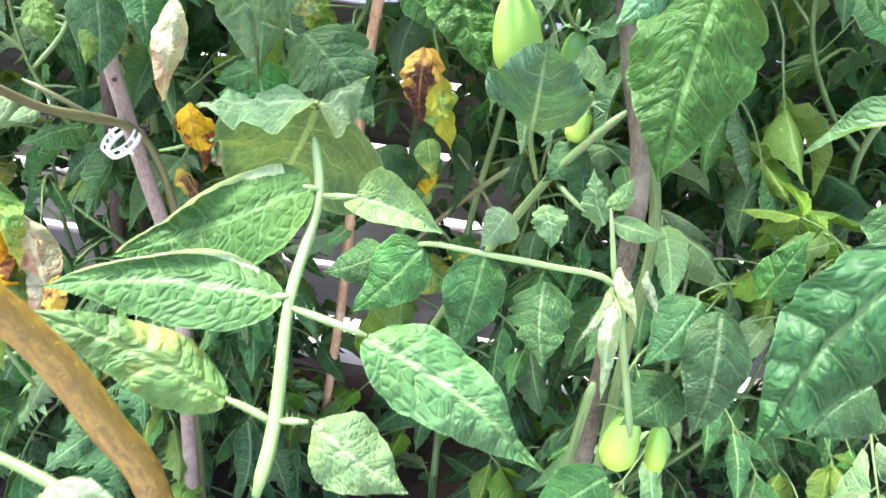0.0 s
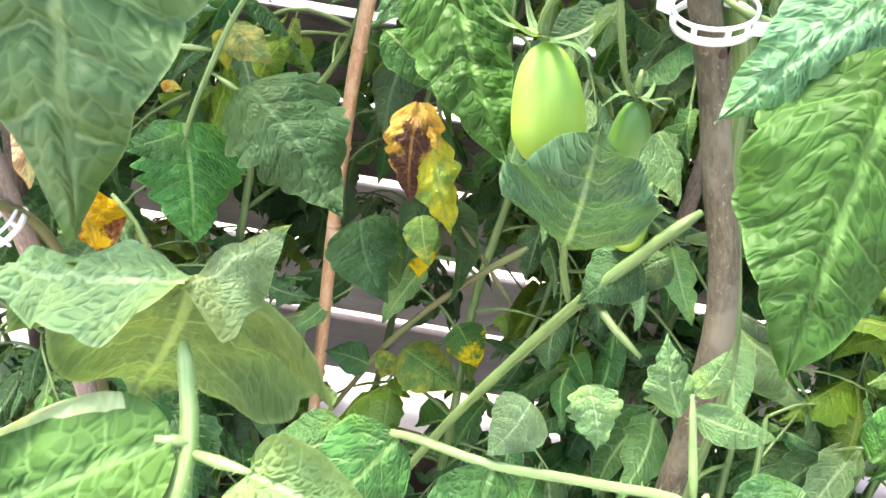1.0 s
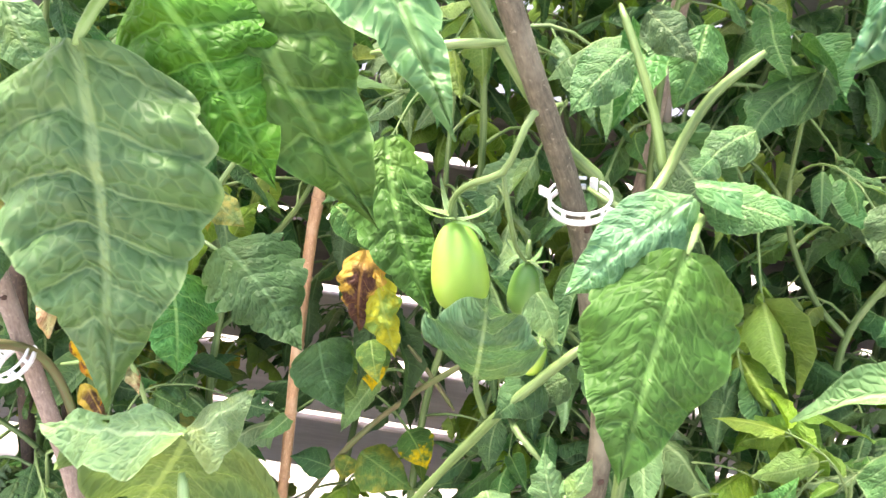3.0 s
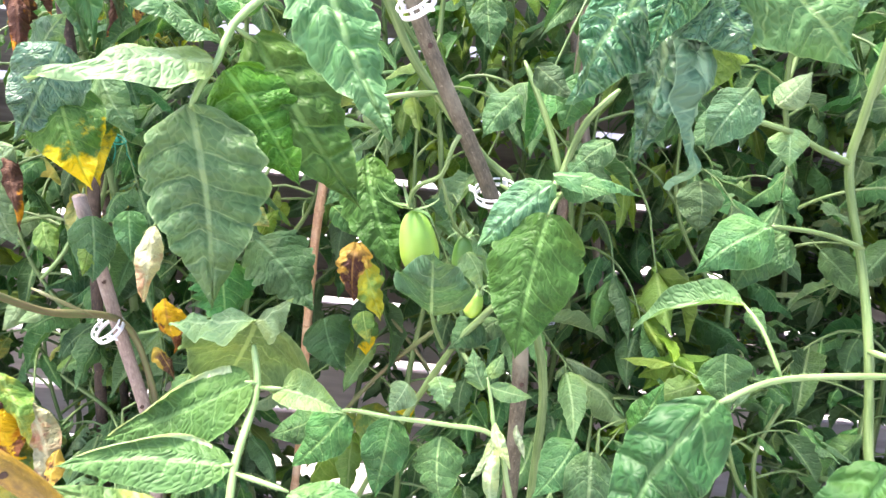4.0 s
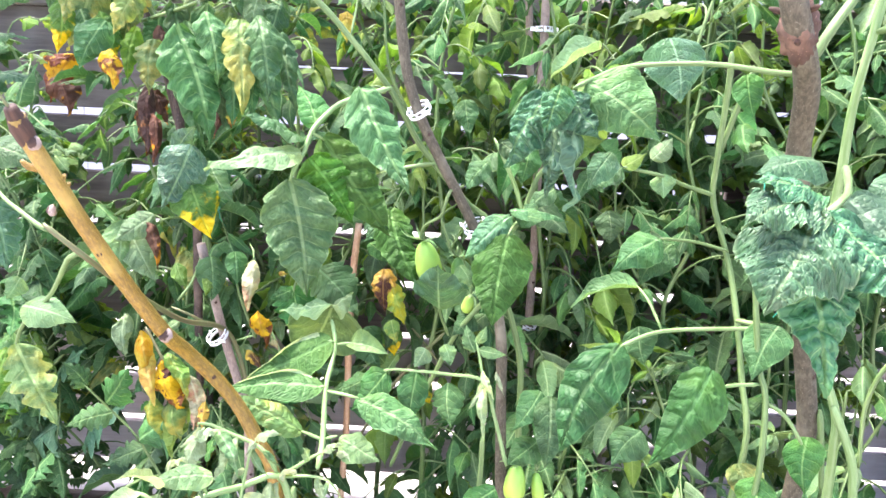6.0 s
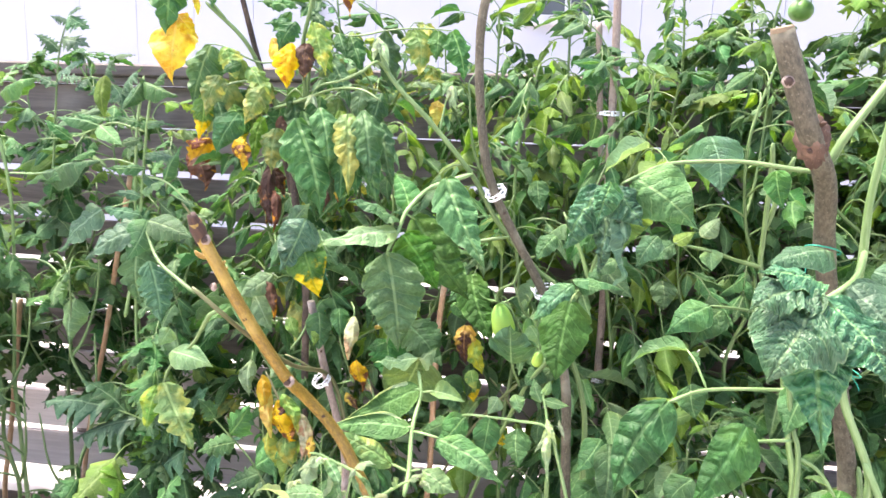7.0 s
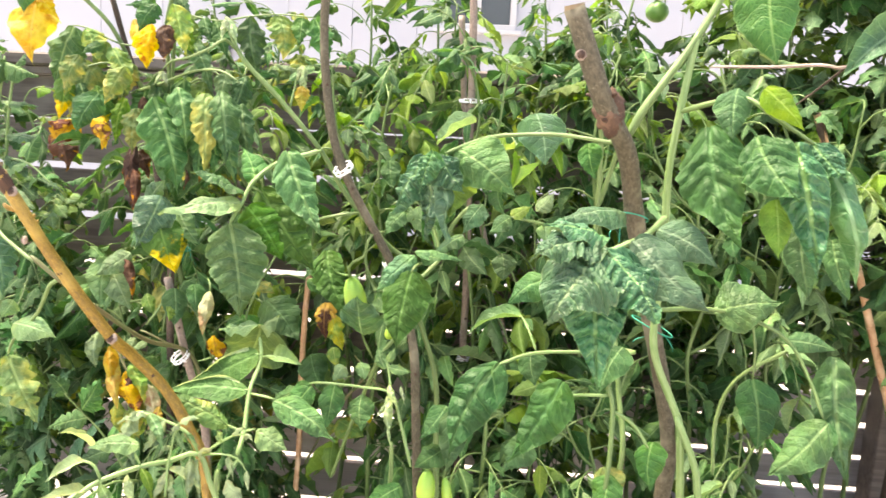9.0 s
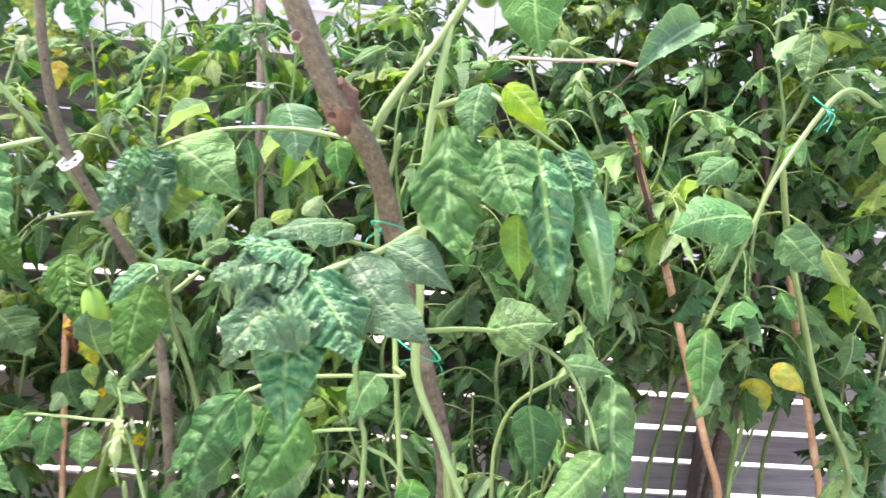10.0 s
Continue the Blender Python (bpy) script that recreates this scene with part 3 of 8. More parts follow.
def twine_tie(at, radius, axis):
    """Green garden twine: two turns, a knot and two loose ends."""
    m = axis_matrix(at, axis)
    COUNT[0] += 1
    rt = random.Random(COUNT[0])
    tilt = rt.uniform(0.25, 0.5)
    pts = [m @ Vector((radius * math.cos(a) * (1.05 + .08 * math.sin(2 * a)), radius * math.sin(a), radius * tilt * math.cos(a) + 0.0012 * a)) for a in [-1.57 + i * 0.42 for i in range(16)]]
    o, v, f, uv = tube_data(pts, 0.0013, 0.0013, 6, 0.004, 0.05, 0, COUNT[0])
    ob = put("twine_tie", mesh_of("twine_tie", v, f, TWINE, uv), None, Matrix.Translation(o), "green garden twine tied round stem and stake")
    tagged(ob, category="twine", group="twine ties")
    for k in (-1, 1, 0.3):
        e = [m @ Vector((0.1 * radius * k, -radius, 0))]
        for i in range(1, 5):
            e.append(m @ Vector(((0.25 + 0.22 * i) * radius * k + rt.uniform(-.005, .005), -radius - rt.uniform(.001, .008), -0.009 * i + rt.uniform(-.006, .006))))
        tube("loose_end", e, 0.0012, 0.0009, TWINE, ob, swell=0)
    bm = bmesh.new()
    bmesh.ops.create_icosphere(bm, subdivisions=2, radius=0.0042)
    put("twine_knot", mesh_from_bm("twine_knot", bm, TWINE, True), ob, m @ pose(0, -radius, -0.002))
    return ob


def tomato(parent, kind, at, axis, length, radius, mat):
    """Fruit hanging from its calyx; axis points from calyx to tip."""
    COUNT[0] += 1
    rng = random.Random(COUNT[0])
    m = axis_matrix(at, axis)
    nv, nu = 18, 20
    verts, uvs, faces = [], [], []
    for i in range(nv + 1):
        t = i / nv
        if kind == "plum":
            r = max(0.0, 1 - abs(2 * t - 1) ** 2.7) ** 0.5 * (0.68 + 0.42 * t)
            z = t * length
        else:
            r = math.sin(math.pi * t)
            z = length * (0.5 - 0.5 * math.cos(math.pi * t))
        if i in (0, nv):
            r = 0.02
        for j in range(nu):
            a = 2 * math.pi * j / nu
            rib = 1 + 0.025 * math.cos(4 * a + 1) * (1 - t)
            verts.append((radius * r * rib * math.cos(a), radius * r * rib * math.sin(a), z))
            uvs.append((j / nu, t))
    for i in range(nv):
        for j in range(nu):
            a, b = i * nu + j, i * nu + (j + 1) % nu
            faces.append((a, b, b + nu, a + nu))
    fruit = put("tomato", mesh_of("tomato", verts, faces, mat, uvs), parent, m, "unripe green plum tomato" if kind == "plum" else "unripe green round tomato")
    v2, f2, u2 = [], [], []
    ln = max(0.016, radius * 1.75)
    for sp in range(5):
        a0 = sp * 2 * math.pi / 5 + rng.uniform(-.25, .25)
        lift, turn = rng.uniform(-0.1, 1.1), rng.uniform(-.5, .5)
        b = len(v2)
        n = 9
        for i in range(n + 1):
            t = i / n
            w = 0.0040 * (1 - t) ** 0.8 * (radius / 0.024) + 0.0003
            rad = 0.002 + ln * math.sin(t * 1.35) * 0.9
            z = -0.003 + 0.30 * ln * t * t * (1 - lift) - lift * ln * 0.7 * t ** 2.2 + 0.003 * math.sin(4 * t + sp)
            aa = a0 + turn * t * t
            for s in (-1, 0, 1):
                v2.append((rad * math.cos(aa) - s * w * math.sin(aa), rad * math.sin(aa) + s * w * math.cos(aa), z - (0.0008 if s == 0 else 0)))
                u2.append((0.5 + 0.5 * s, t))
        for i in range(n):
            for s in range(2):
                q = b + i * 3 + s
                f2.append((q, q + 1, q + 4, q + 3))
    put("calyx", mesh_of("calyx", v2, f2, LEAF_PALE, u2, flat=[(a * 0.2, b) for a, b in u2], vein=[(0.5, 0.5)] * len(u2)), fruit, m)
    tube("fruit_stalk", [m @ Vector((0, 0, 0.002)), m @ Vector((0.001, 0, -0.008)), m @ Vector((0.003, 0.002, -0.018))], 0.0028, 0.0024, STEM, fruit)
    return fruit


def burnt_tip(owner, points):
    """Blackened end of the broken branch with a pale splinter standing up."""
    p, q = Vector(points[0]), Vector(points[1])
    d = (p - q).normalized()
    tube("burnt_tip", [p + d * 0.010, p + d * 0.001, p - d * 0.040], 0.0112, 0.0108, KNOT, owner, label="blackened tip")
    tube("splinter", [p - d * 0.004, p + d * 0.014 + Vector((-.004, 0, .003)), p + d * 0.024 + Vector((-.007, 0, .003))], 0.0024, 0.0010, STEM_OLD, owner, label="thin greenish splinter")
    for k in (0.06, 0.085, 0.075):
        a = p - d * k
        tube("stub", [a, a + Vector((.012 * (1 if k > .07 else -1), -.006, .004)), a + Vector((.017 * (1 if k > .07 else -1), -.008, .010))], 0.005, 0.003, BARK_OCHRE, owner)


def dark_bud(owner, at, out, size):
    """Black bud scar with a paler swollen collar."""
    out = Vector(out).normalized()
    for name, mat, s, off in (("bud_collar", BARK_PINK, 1.35, -0.4), ("bud", KNOT, 1.0, 0.1)):
        bm = bmesh.new()
        bmesh.ops.create_uvsphere(bm, u_segments=14, v_segments=9, radius=size * s)
        for q in bm.verts:
            q.co *= 1 + 0.2 * noise.noise(q.co * 300)
        put(name, mesh_from_bm(name, bm, mat, True), owner, Matrix.Translation(Vector(at) + out * size * off) @ out.to_track_quat('Z', 'Y').to_matrix().to_4x4() @ Matrix.Diagonal((1, 1, 0.7, 1)))


def disc_bm(radius):
    bm = bmesh.new()
    bmesh.ops.create_cone(bm, segments=20, radius1=radius, radius2=radius * 0.94, depth=0.006, cap_ends=True)
    return bm


def branch_joint(owner, at, axis):
    """Swollen rough joint with dead stubs on the old branch, and the pale sawn end of its top."""
    m = axis_matrix(at, axis)
    bm = bmesh.new()
    bmesh.ops.create_uvsphere(bm, u_segments=28, v_segments=20, radius=1.0)
    for q in bm.verts:
        n = noise.noise(q.co * 1.6) * 0.32 + noise.noise(q.co * 4.5) * 0.24 + noise.noise(q.co * 11) * 0.12
        q.co = Vector((q.co.x * 0.0225, q.co.y * 0.0225, q.co.z * 0.034)) * (1 + n)
    put("swollen_joint", mesh_from_bm("swollen_joint", bm, JOINT, True), owner, m)
    for x, y, z, a in ((-.024, -.008, .022, -60), (.020, -.014, .026, 50), (.006, -.024, -.010, 10)):
        p = m @ Vector((x * .7, y * .7, z))
        e = m @ Vector((x * 1.35, y * 1.35, z + 0.008))
        tube("stub", [p, (p + e) / 2 + Vector((0, 0, .001)), e], .0055, .0035, KNOT, owner)


# ---- the large structure ----
ground = put("ground", mesh_of("ground", [(-400, -400, -0.02), (400, -400, -0.02), (400, 400, -0.02), (-400, 400, -0.02)], [(0, 1, 2, 3)], PAVING, smooth=False), None, Matrix())
tagged(ground, "pale paved ground round the bed", "ground", kind="structure")

bv, bf = [], []
NX, NY = 90, 44
for j in range(NY + 1):
    for i in range(NX + 1):
        x, y = -3.2 + 6.6 * i / NX, -0.1 + 1.72 * j / NY
        h = 0.03 * noise.noise((x * 3, y * 3, 0)) + 0.018 * noise.noise((x * 14, y * 14, 3)) + 0.01 * noise.noise((x * 40, y * 40, 5))
        rim = min(1.0, min(i, NX - i, j, NY - j) / 3)
        bv.append((x, y, 0.02 * rim - 0.03 * (1 - rim) + h * rim))
for j in range(NY):
    for i in range(NX):
        a = j * (NX + 1) + i
        bf.append((a, a + 1, a + NX + 2, a + NX + 1))
bed = put("soil_bed", mesh_of("soil_bed", bv, bf, SOIL), None, Matrix())
tagged(bed, "dark crumbly soil of the tomato bed", "soil", kind="structure")

WALL_Y = 6.0
wall = put("wall_north", part("wall_core", box_bm((16.0, 0.16, 4.6)), WALL, None, (0, 0, 0)).data, None, pose(0, WALL_Y + 0.1, 2.28))
bpy.data.objects.remove(bpy.data.objects["wall_core"])
tagged(wall, "white clad house wall behind the fence", "wall", kind="structure")
panel_me = mesh_from_bm("panel", box_bm((0.557, 0.03, 4.6), 0.002), WALL)
for i in range(-14, 15):
    put("panel", panel_me, wall, pose(i * 0.56 - 0.10, WALL_Y, 2.28))


# ---- window in the white wall ----
WX, WZ = 0.14, 2.18
win = put("window_1", None, None, pose(WX, WALL_Y - 0.02, WZ))
tagged(win, "white-framed window with two panes in the white wall", "window", kind="structure")
for dx in (-0.145, 0.145):
    part("pane", box_bm((0.25, 0.02, 0.80)), GLASSY, win, (WX + dx, WALL_Y - 0.02, WZ + 0.40))
for dx in (-0.30, 0.0, 0.30):
    part("window_frame", box_bm((0.05, 0.05, 0.86), 0.004), WINFRAME, win, (WX + dx, WALL_Y - 0.035, WZ + 0.40))
for dz in (-0.02, 0.82):
    part("window_frame", box_bm((0.65, 0.052, 0.05), 0.004), WINFRAME, win, (WX, WALL_Y - 0.036, WZ + dz))
part("window_sill", box_bm((0.74, 0.09, 0.03), 0.004), WINFRAME, win, (WX, WALL_Y - 0.05, WZ - 0.06))

downpipe = put("downpipe", None, None, pose(-2.02, WALL_Y - 0.06, 0))
tagged(downpipe, "thin dark downpipe on the white wall", "downpipe", kind="structure")
bm = bmesh.new()
bmesh.ops.create_cone(bm, segments=14, radius1=0.02, radius2=0.02, depth=4.5, cap_ends=True)
part("pipe", bm, GLASSY, downpipe, (-2.02, WALL_Y - 0.06, 2.25))
for z in (0.6, 1.9, 3.2):
    part("bracket", box_bm((0.06, 0.05, 0.025), 0.004), GLASSY, downpipe, (-2.02, WALL_Y - 0.04, z))

# ---- the plants in front, one by one ----
plant_a = plant((.30, .76, 0), "tomato plant clipped to a grey stake, bearing green plum tomatoes")
plant_b = plant((-.24, .78, 0), "sickly tomato plant with yellow and brown leaves on a pale cane")
plant_c = plant((-.36, 1.0, 0), "tall tomato plant with many yellowed and dead leaves")
plant_d = plant((-.05, .36, 0), "tomato plant whose broad leaf reaches out in front")
plant_e = plant((.80, .66, 0), "tomato plant with crinkled blue-green leaves tied to a thick branch")
plant_f = plant((.58, .66, 0), "upright tomato plant with a hairy stem and large leaves")
plant_g = plant((0, .24, 0), "young pale tomato shoot with twisted leaflets")
plant_h = plant((1.25, .85, 0), "tomato plant with a pale arching stem")
plant_k = plant((1.15, 1.42, 0), "tall tomato plant hung with round green fruit")
tube("stem", [(1.15, 1.42, 0), (1.12, 1.44, .6), (1.16, 1.42, 1.2), (1.08, 1.44, 1.62), (1.0, 1.46, 1.85)], .010, .006, STEM, plant_k)
tube("stem", [(-.05, .36, 0), (-.07, .33, .35), (-.075, .30, .70), (-.06, .29, .84)], .008, .006, STEM, plant_d)
tube("stem", [(.16, .56, 0), (.18, .55, .4), (.19, .54, .74), (.19, .53, .80)], .006, .005, STEM, plant_d)
tube("stem", [(0, .24, 0), (.02, .26, .3), (.02, .27, .61)], .006, .005, STEM_PALE, plant_g)

# centre plant: stem, stalks and leaves
stem = tube("stem", [(-0.168, 0.640, 1.583), (-0.143, 0.650, 1.513), (-0.064, 0.655, 1.430), (0.016, 0.665, 1.334), (0.066, 0.690, 1.244), (0.152, 0.712, 1.143), (0.179, 0.722, 1.124), (0.200, 0.722, 1.075), (0.211, 0.715, 1.014), (0.256, 0.720, 0.866), (0.300, 0.760, 0.000)], 0.005, 0.0085, STEM, plant_a)
tube("flower_stalk", [(-0.145, 0.660, 1.514), (-0.163, 0.620, 1.539), (-0.182, 0.600, 1.522), (-0.225, 0.600, 1.503), (-0.270, 0.620, 1.494), (-0.292, 0.630, 1.476)], 0.004, 0.0018, STEM, stem)
tube("branch", [(0.198, 0.705, 0.987), (0.176, 0.700, 0.964), (0.142, 0.700, 0.918), (0.122, 0.720, 0.870), (0.095, 0.750, 0.799), (0.059, 0.790, 0.699), (0.015, 0.830, 0.568)], 0.0048, 0.0046, STEM, stem)
tube("stalk", [(0.146, 0.700, 0.909), (0.156, 0.680, 0.905), (0.175, 0.660, 0.897)], 0.0035, 0.003, STEM, stem)
tube("fruit_truss", [(0.140, 0.700, 1.178), (0.118, 0.668, 1.174), (0.111, 0.660, 1.154), (0.104, 0.665, 1.131), (0.085, 0.670, 1.119), (0.074, 0.680, 1.106), (0.071, 0.685, 1.091), (0.074, 0.685, 1.082)], 0.0033, 0.0026, STEM, stem, hairs=260)
tube("fruit_truss", [(0.104, 0.665, 1.131), (0.112, 0.670, 1.105), (0.124, 0.680, 1.071), (0.136, 0.690, 1.056)], 0.0026, 0.002, STEM, stem, hairs=160)

# compound leaf hanging over the fruit
g = tube("leaf_stalk", [(0.017, 0.650, 1.339), (-0.047, 0.610, 1.318), (-0.066, 0.570, 1.304), (-0.086, 0.530, 1.276), (-0.092, 0.510, 1.249), (-0.103, 0.495, 1.226), (-0.108, 0.485, 1.209)], 0.0052, 0.0034, STEM_PALE, plant_a)
leaflet(g, (-0.108, 0.485, 1.212), (-0.074, 0.440, 1.050), 0.56, LEAF_MID, "embossed", (0.05, -0.76, 0.65), lobes=0.10, bend=0.5)
leaflet(g, (-0.094, 0.505, 1.247), (-0.209, 0.420, 1.229), 0.36, LEAF_PALE, "quilt", (0.02, -0.5, 0.86), bend=1.0)
leaflet(g, (-0.094, 0.520, 1.265), (-0.169, 0.460, 1.300), 0.42, LEAF_MID, "quilt", (0.1, -0.4, 0.91))
leaflet(g, (-0.087, 0.515, 1.240), (-0.020, 0.520, 1.142), 0.56, LEAF_STRONG, "embossed", (0.1, -0.9, 0.42), lobes=0.10)
leaflet(g, (-0.073, 0.550, 1.269), (0.033, 0.550, 1.117), 0.44, LEAF_STRONG, "embossed", (0.3, -0.85, 0.42), lobes=0.06)
leaflet(g, (-0.010, 0.500, 1.345), (0.071, 0.430, 1.204), 0.36, LEAF_MID, "embossed", (0.22, -0.9, 0.38), lobes=0.08)
leaflet(g, (-0.082, 0.550, 1.283), (-0.122, 0.600, 1.340), 0.5, LEAF_MID, "quilt", (0.13, -0.93, 0.33))
leaflet(g, (-0.076, 0.580, 1.257), (-0.017, 0.600, 1.206), 0.5, LEAF, "quilt", (0.13, -0.9, 0.4))
tube("stalk", [(-0.086, 0.530, 1.276), (-0.070, 0.550, 1.262)], 0.0028, 0.0022, STEM_PALE, g)

tube("branch", [(0.091, 0.690, 1.216), (0.059, 0.680, 1.212), (0.028, 0.680, 1.205), (-0.001, 0.690, 1.196)], 0.0045, 0.003, STEM, stem)

# large leaf beside the fruit
g = tube("leaf_stalk", [(0.171, 0.700, 1.119), (0.198, 0.680, 1.112), (0.229, 0.620, 1.134), (0.220, 0.580, 1.137), (0.212, 0.560, 1.127)], 0.0035, 0.0025, STEM, plant_a)
leaflet(g, (0.212, 0.560, 1.129), (0.194, 0.513, 0.994), 0.58, LEAF_STRONG, "ribbed", (-0.15, -0.96, 0.23), lobes=0.05)
leaflet(g, (0.215, 0.585, 1.155), (0.147, 0.566, 1.085), 0.46, LEAF_MINT, "crimped", (-0.10, -0.93, 0.36))
leaflet(g, (0.215, 0.590, 1.161), (0.310, 0.610, 1.143), 0.34, LEAF, "soft", (-0.06, -0.33, 0.94))

# leaves round the fruit
leaflet(plant_a, (0.108, 0.645, 0.974), (0.105, 0.600, 1.066), 0.82, LEAF_BLUE, "ribbed", (-0.07, -0.70, 0.71), bend=0.6)
tube("stalk", [(0.108, 0.645, 0.984), (0.111, 0.660, 0.957), (0.125, 0.690, 0.912)], 0.0025, 0.003, STEM, plant_a)
leaflet(plant_a, (0.140, 0.635, 1.056), (0.159, 0.626, 1.020), 0.75, LEAF_PALE, "soft", (0.53, -0.56, 0.63))
leaflet(plant_a, (0.011, 0.740, 1.127), (0.070, 0.680, 1.001), 0.42, LEAF_STRONG, "ribbed", (0.06, -0.79, 0.61), lobes=0.08)
leaflet(plant_a, (0.001, 0.740, 1.107), (-0.034, 0.730, 1.064), 0.5, LEAF, "quilt", (0.15, -0.81, 0.57))
leaflet(plant_a, (-0.025, 0.740, 1.062), (0.016, 0.731, 1.027), 0.55, LEAF, "quilt", (0.12, -0.78, 0.62))
leaflet(plant_a, (-0.006, 0.830, 0.989), (-0.002, 0.815, 0.905), 0.50, LEAF_BURNT, "crinkle", (0.10, -0.74, 0.66), lobes=0.15, bend=0.9)
leaflet(plant_a, (-0.003, 0.835, 0.980), (0.015, 0.825, 0.951), 0.5, LEAF_YELLOW, "curl", (0.09, -0.75, 0.65))
leaflet(plant_a, (0.004, 0.832, 0.966), (0.036, 0.822, 0.880), 0.46, LEAF_LEMON, "crinkle", (0.22, -0.72, 0.62), lobes=0.15)
leaflet(plant_a, (0.006, 0.860, 0.875), (0.020, 0.851, 0.828), 0.6, LEAF_TURN, "soft", (0.07, -0.68, 0.73))
leaflet(plant_a, (-0.056, 0.900, 0.840), (-0.018, 0.884, 0.761), 0.8, LEAF_DEEP, "ribbed", (0.11, -0.66, 0.74))
leaflet(plant_a, (0.165, 0.710, 0.946), (0.131, 0.690, 0.911), 0.8, LEAF, "quilt", (-0.11, -0.66, 0.75))
leaflet(plant_a, (0.190, 0.720, 0.944), (0.157, 0.711, 0.905), 0.6, LEAF, "quilt", (-0.15, -0.66, 0.74))
tube("leaf_stalk", [(-0.078, 0.790, 1.155), (-0.103, 0.785, 1.110), (-0.123, 0.780, 1.073), (-0.137, 0.770, 1.047), (-0.149, 0.760, 1.014), (-0.163, 0.750, 0.970), (-0.168, 0.745, 0.929)], 0.003, 0.0022, STEM, plant_a)
tube("leaf_stalk", [(-0.151, 0.760, 1.008), (-0.119, 0.750, 0.997)], 0.0025, 0.002, STEM, plant_a)
leaflet(plant_a, (-0.120, 0.750, 1.007), (-0.044, 0.731, 0.926), 0.72, LEAF_DEEP, "ribbed", (0.25, -0.80, 0.55), lobes=0.12)
leaflet(plant_a, (-0.167, 0.750, 0.970), (-0.155, 0.735, 0.878), 0.78, LEAF, "ribbed", (0.35, -0.74, 0.57), lobes=0.12)
leaflet(plant_a, (-0.165, 0.750, 0.965), (-0.206, 0.730, 0.949), 0.6, LEAF, "quilt", (0.35, -0.65, 0.67))
leaflet(plant_a, (-0.141, 0.780, 1.039), (-0.109, 0.773, 1.016), 0.7, LEAF_YELLOWING, "quilt", (0.28, -0.74, 0.61))
leaflet(plant_a, (0.135, 0.780, 1.319), (0.146, 0.760, 1.257), 0.6, LEAF, "quilt", (-0.03, -0.93, 0.37))
leaflet(plant_a, (0.179, 0.700, 1.222), (0.143, 0.680, 1.174), 0.6, LEAF, "quilt", (-0.17, -0.89, 0.43))
leaflet(plant_a, (0.226, 0.600, 1.152), (0.267, 0.560, 1.154), 0.55, LEAF_MID, "soft", (-0.37, -0.77, 0.52))
leaflet(plant_a, (0.263, 0.720, 1.152), (0.246, 0.700, 1.139), 0.8, LEAF, "quilt", (-0.30, -0.82, 0.49))
leaflet(plant_a, (0.299, 0.750, 1.173), (0.253, 0.720, 1.136), 0.5, LEAF, "quilt", (-0.32, -0.82, 0.47))
leaflet(plant_a, (0.202, 0.780, 1.247), (0.247, 0.771, 1.214), 0.6, LEAF, "quilt", (-0.10, -0.91, 0.41))
leaflet(plant_a, (0.255, 0.800, 1.242), (0.242, 0.788, 1.172), 0.6, LEAF, "quilt", (-0.11, -0.90, 0.42))
tube("branch", [(0.252, 0.800, 1.110), (0.235, 0.820, 1.160), (0.212, 0.840, 1.208), (0.192, 0.860, 1.246)], 0.0055, 0.004, STEM, plant_a)
tube("branch", [(0.202, 0.730, 1.064), (0.247, 0.790, 1.109), (0.260, 0.800, 1.148), (0.275, 0.800, 1.188), (0.307, 0.800, 1.228)], 0.006, 0.005, STEM, plant_a, hairs=150)
tube("branch", [(-0.087, 0.980, 0.520), (-0.016, 0.970, 0.657), (0.049, 0.950, 0.752), (0.112, 0.920, 0.831)], 0.0038, 0.0045, STEM_OLD, plant_a)
tube("branch", [(0.110, 0.960, 0.739), (0.066, 0.950, 0.800), (0.043, 0.940, 0.831)], 0.003, 0.003, STEM_OLD, plant_a)
leaflet(plant_a, (0.002, 0.930, 0.833), (0.009, 0.920, 0.775), 0.75, LEAF_TIP, "soft", (0.05, -0.69, 0.73))
leaflet(plant_a, (-0.013, 0.940, 0.750), (-0.069, 0.940, 0.800), 0.7, LEAF_TIP, "soft", (0.10, -0.67, 0.74))
leaflet(plant_a, (-0.001, 0.960, 0.656), (0.074, 0.946, 0.620), 0.7, LEAF_YELLOWING, "soft", (0.01, -0.60, 0.80))
leaflet(plant_a, (-0.013, 0.960, 0.646), (-0.021, 0.953, 0.610), 0.8, LEAF_YELLOWING, "soft", (0.06, -0.60, 0.80))
leaflet(plant_a, (-0.038, 0.970, 0.617), (-0.093, 0.970, 0.625), 0.7, LEAF, "soft", (0.10, -0.60, 0.80))
leaflet(plant_a, (0.056, 0.950, 0.706), (0.087, 0.940, 0.660), 0.8, LEAF_TIP, "soft", (-0.02, -0.62, 0.78))

# front leaf of seven leaflets
g = tube("leaf_stalk", [(-0.029, 0.290, 0.868), (-0.028, 0.322, 0.893), (-0.032, 0.362, 0.947), (-0.030, 0.398, 0.972), (-0.029, 0.418, 0.991), (-0.034, 0.430, 1.009), (-0.038, 0.437, 1.020)], 0.0048, 0.0032, STEM_PALE, plant_d, hairs=320)
leaflet(g, (-0.041, 0.455, 1.033), (-0.092, 0.500, 0.928), 0.90, LEAF_OLIVE, "quilt", (-0.16, 0.91, 0.38))
leaflet(g, (-0.037, 0.437, 1.043), (-0.118, 0.452, 1.024), 0.40, LEAF_SILVER, "crinkle", (-0.02, -0.3, 0.95), bend=0.9)
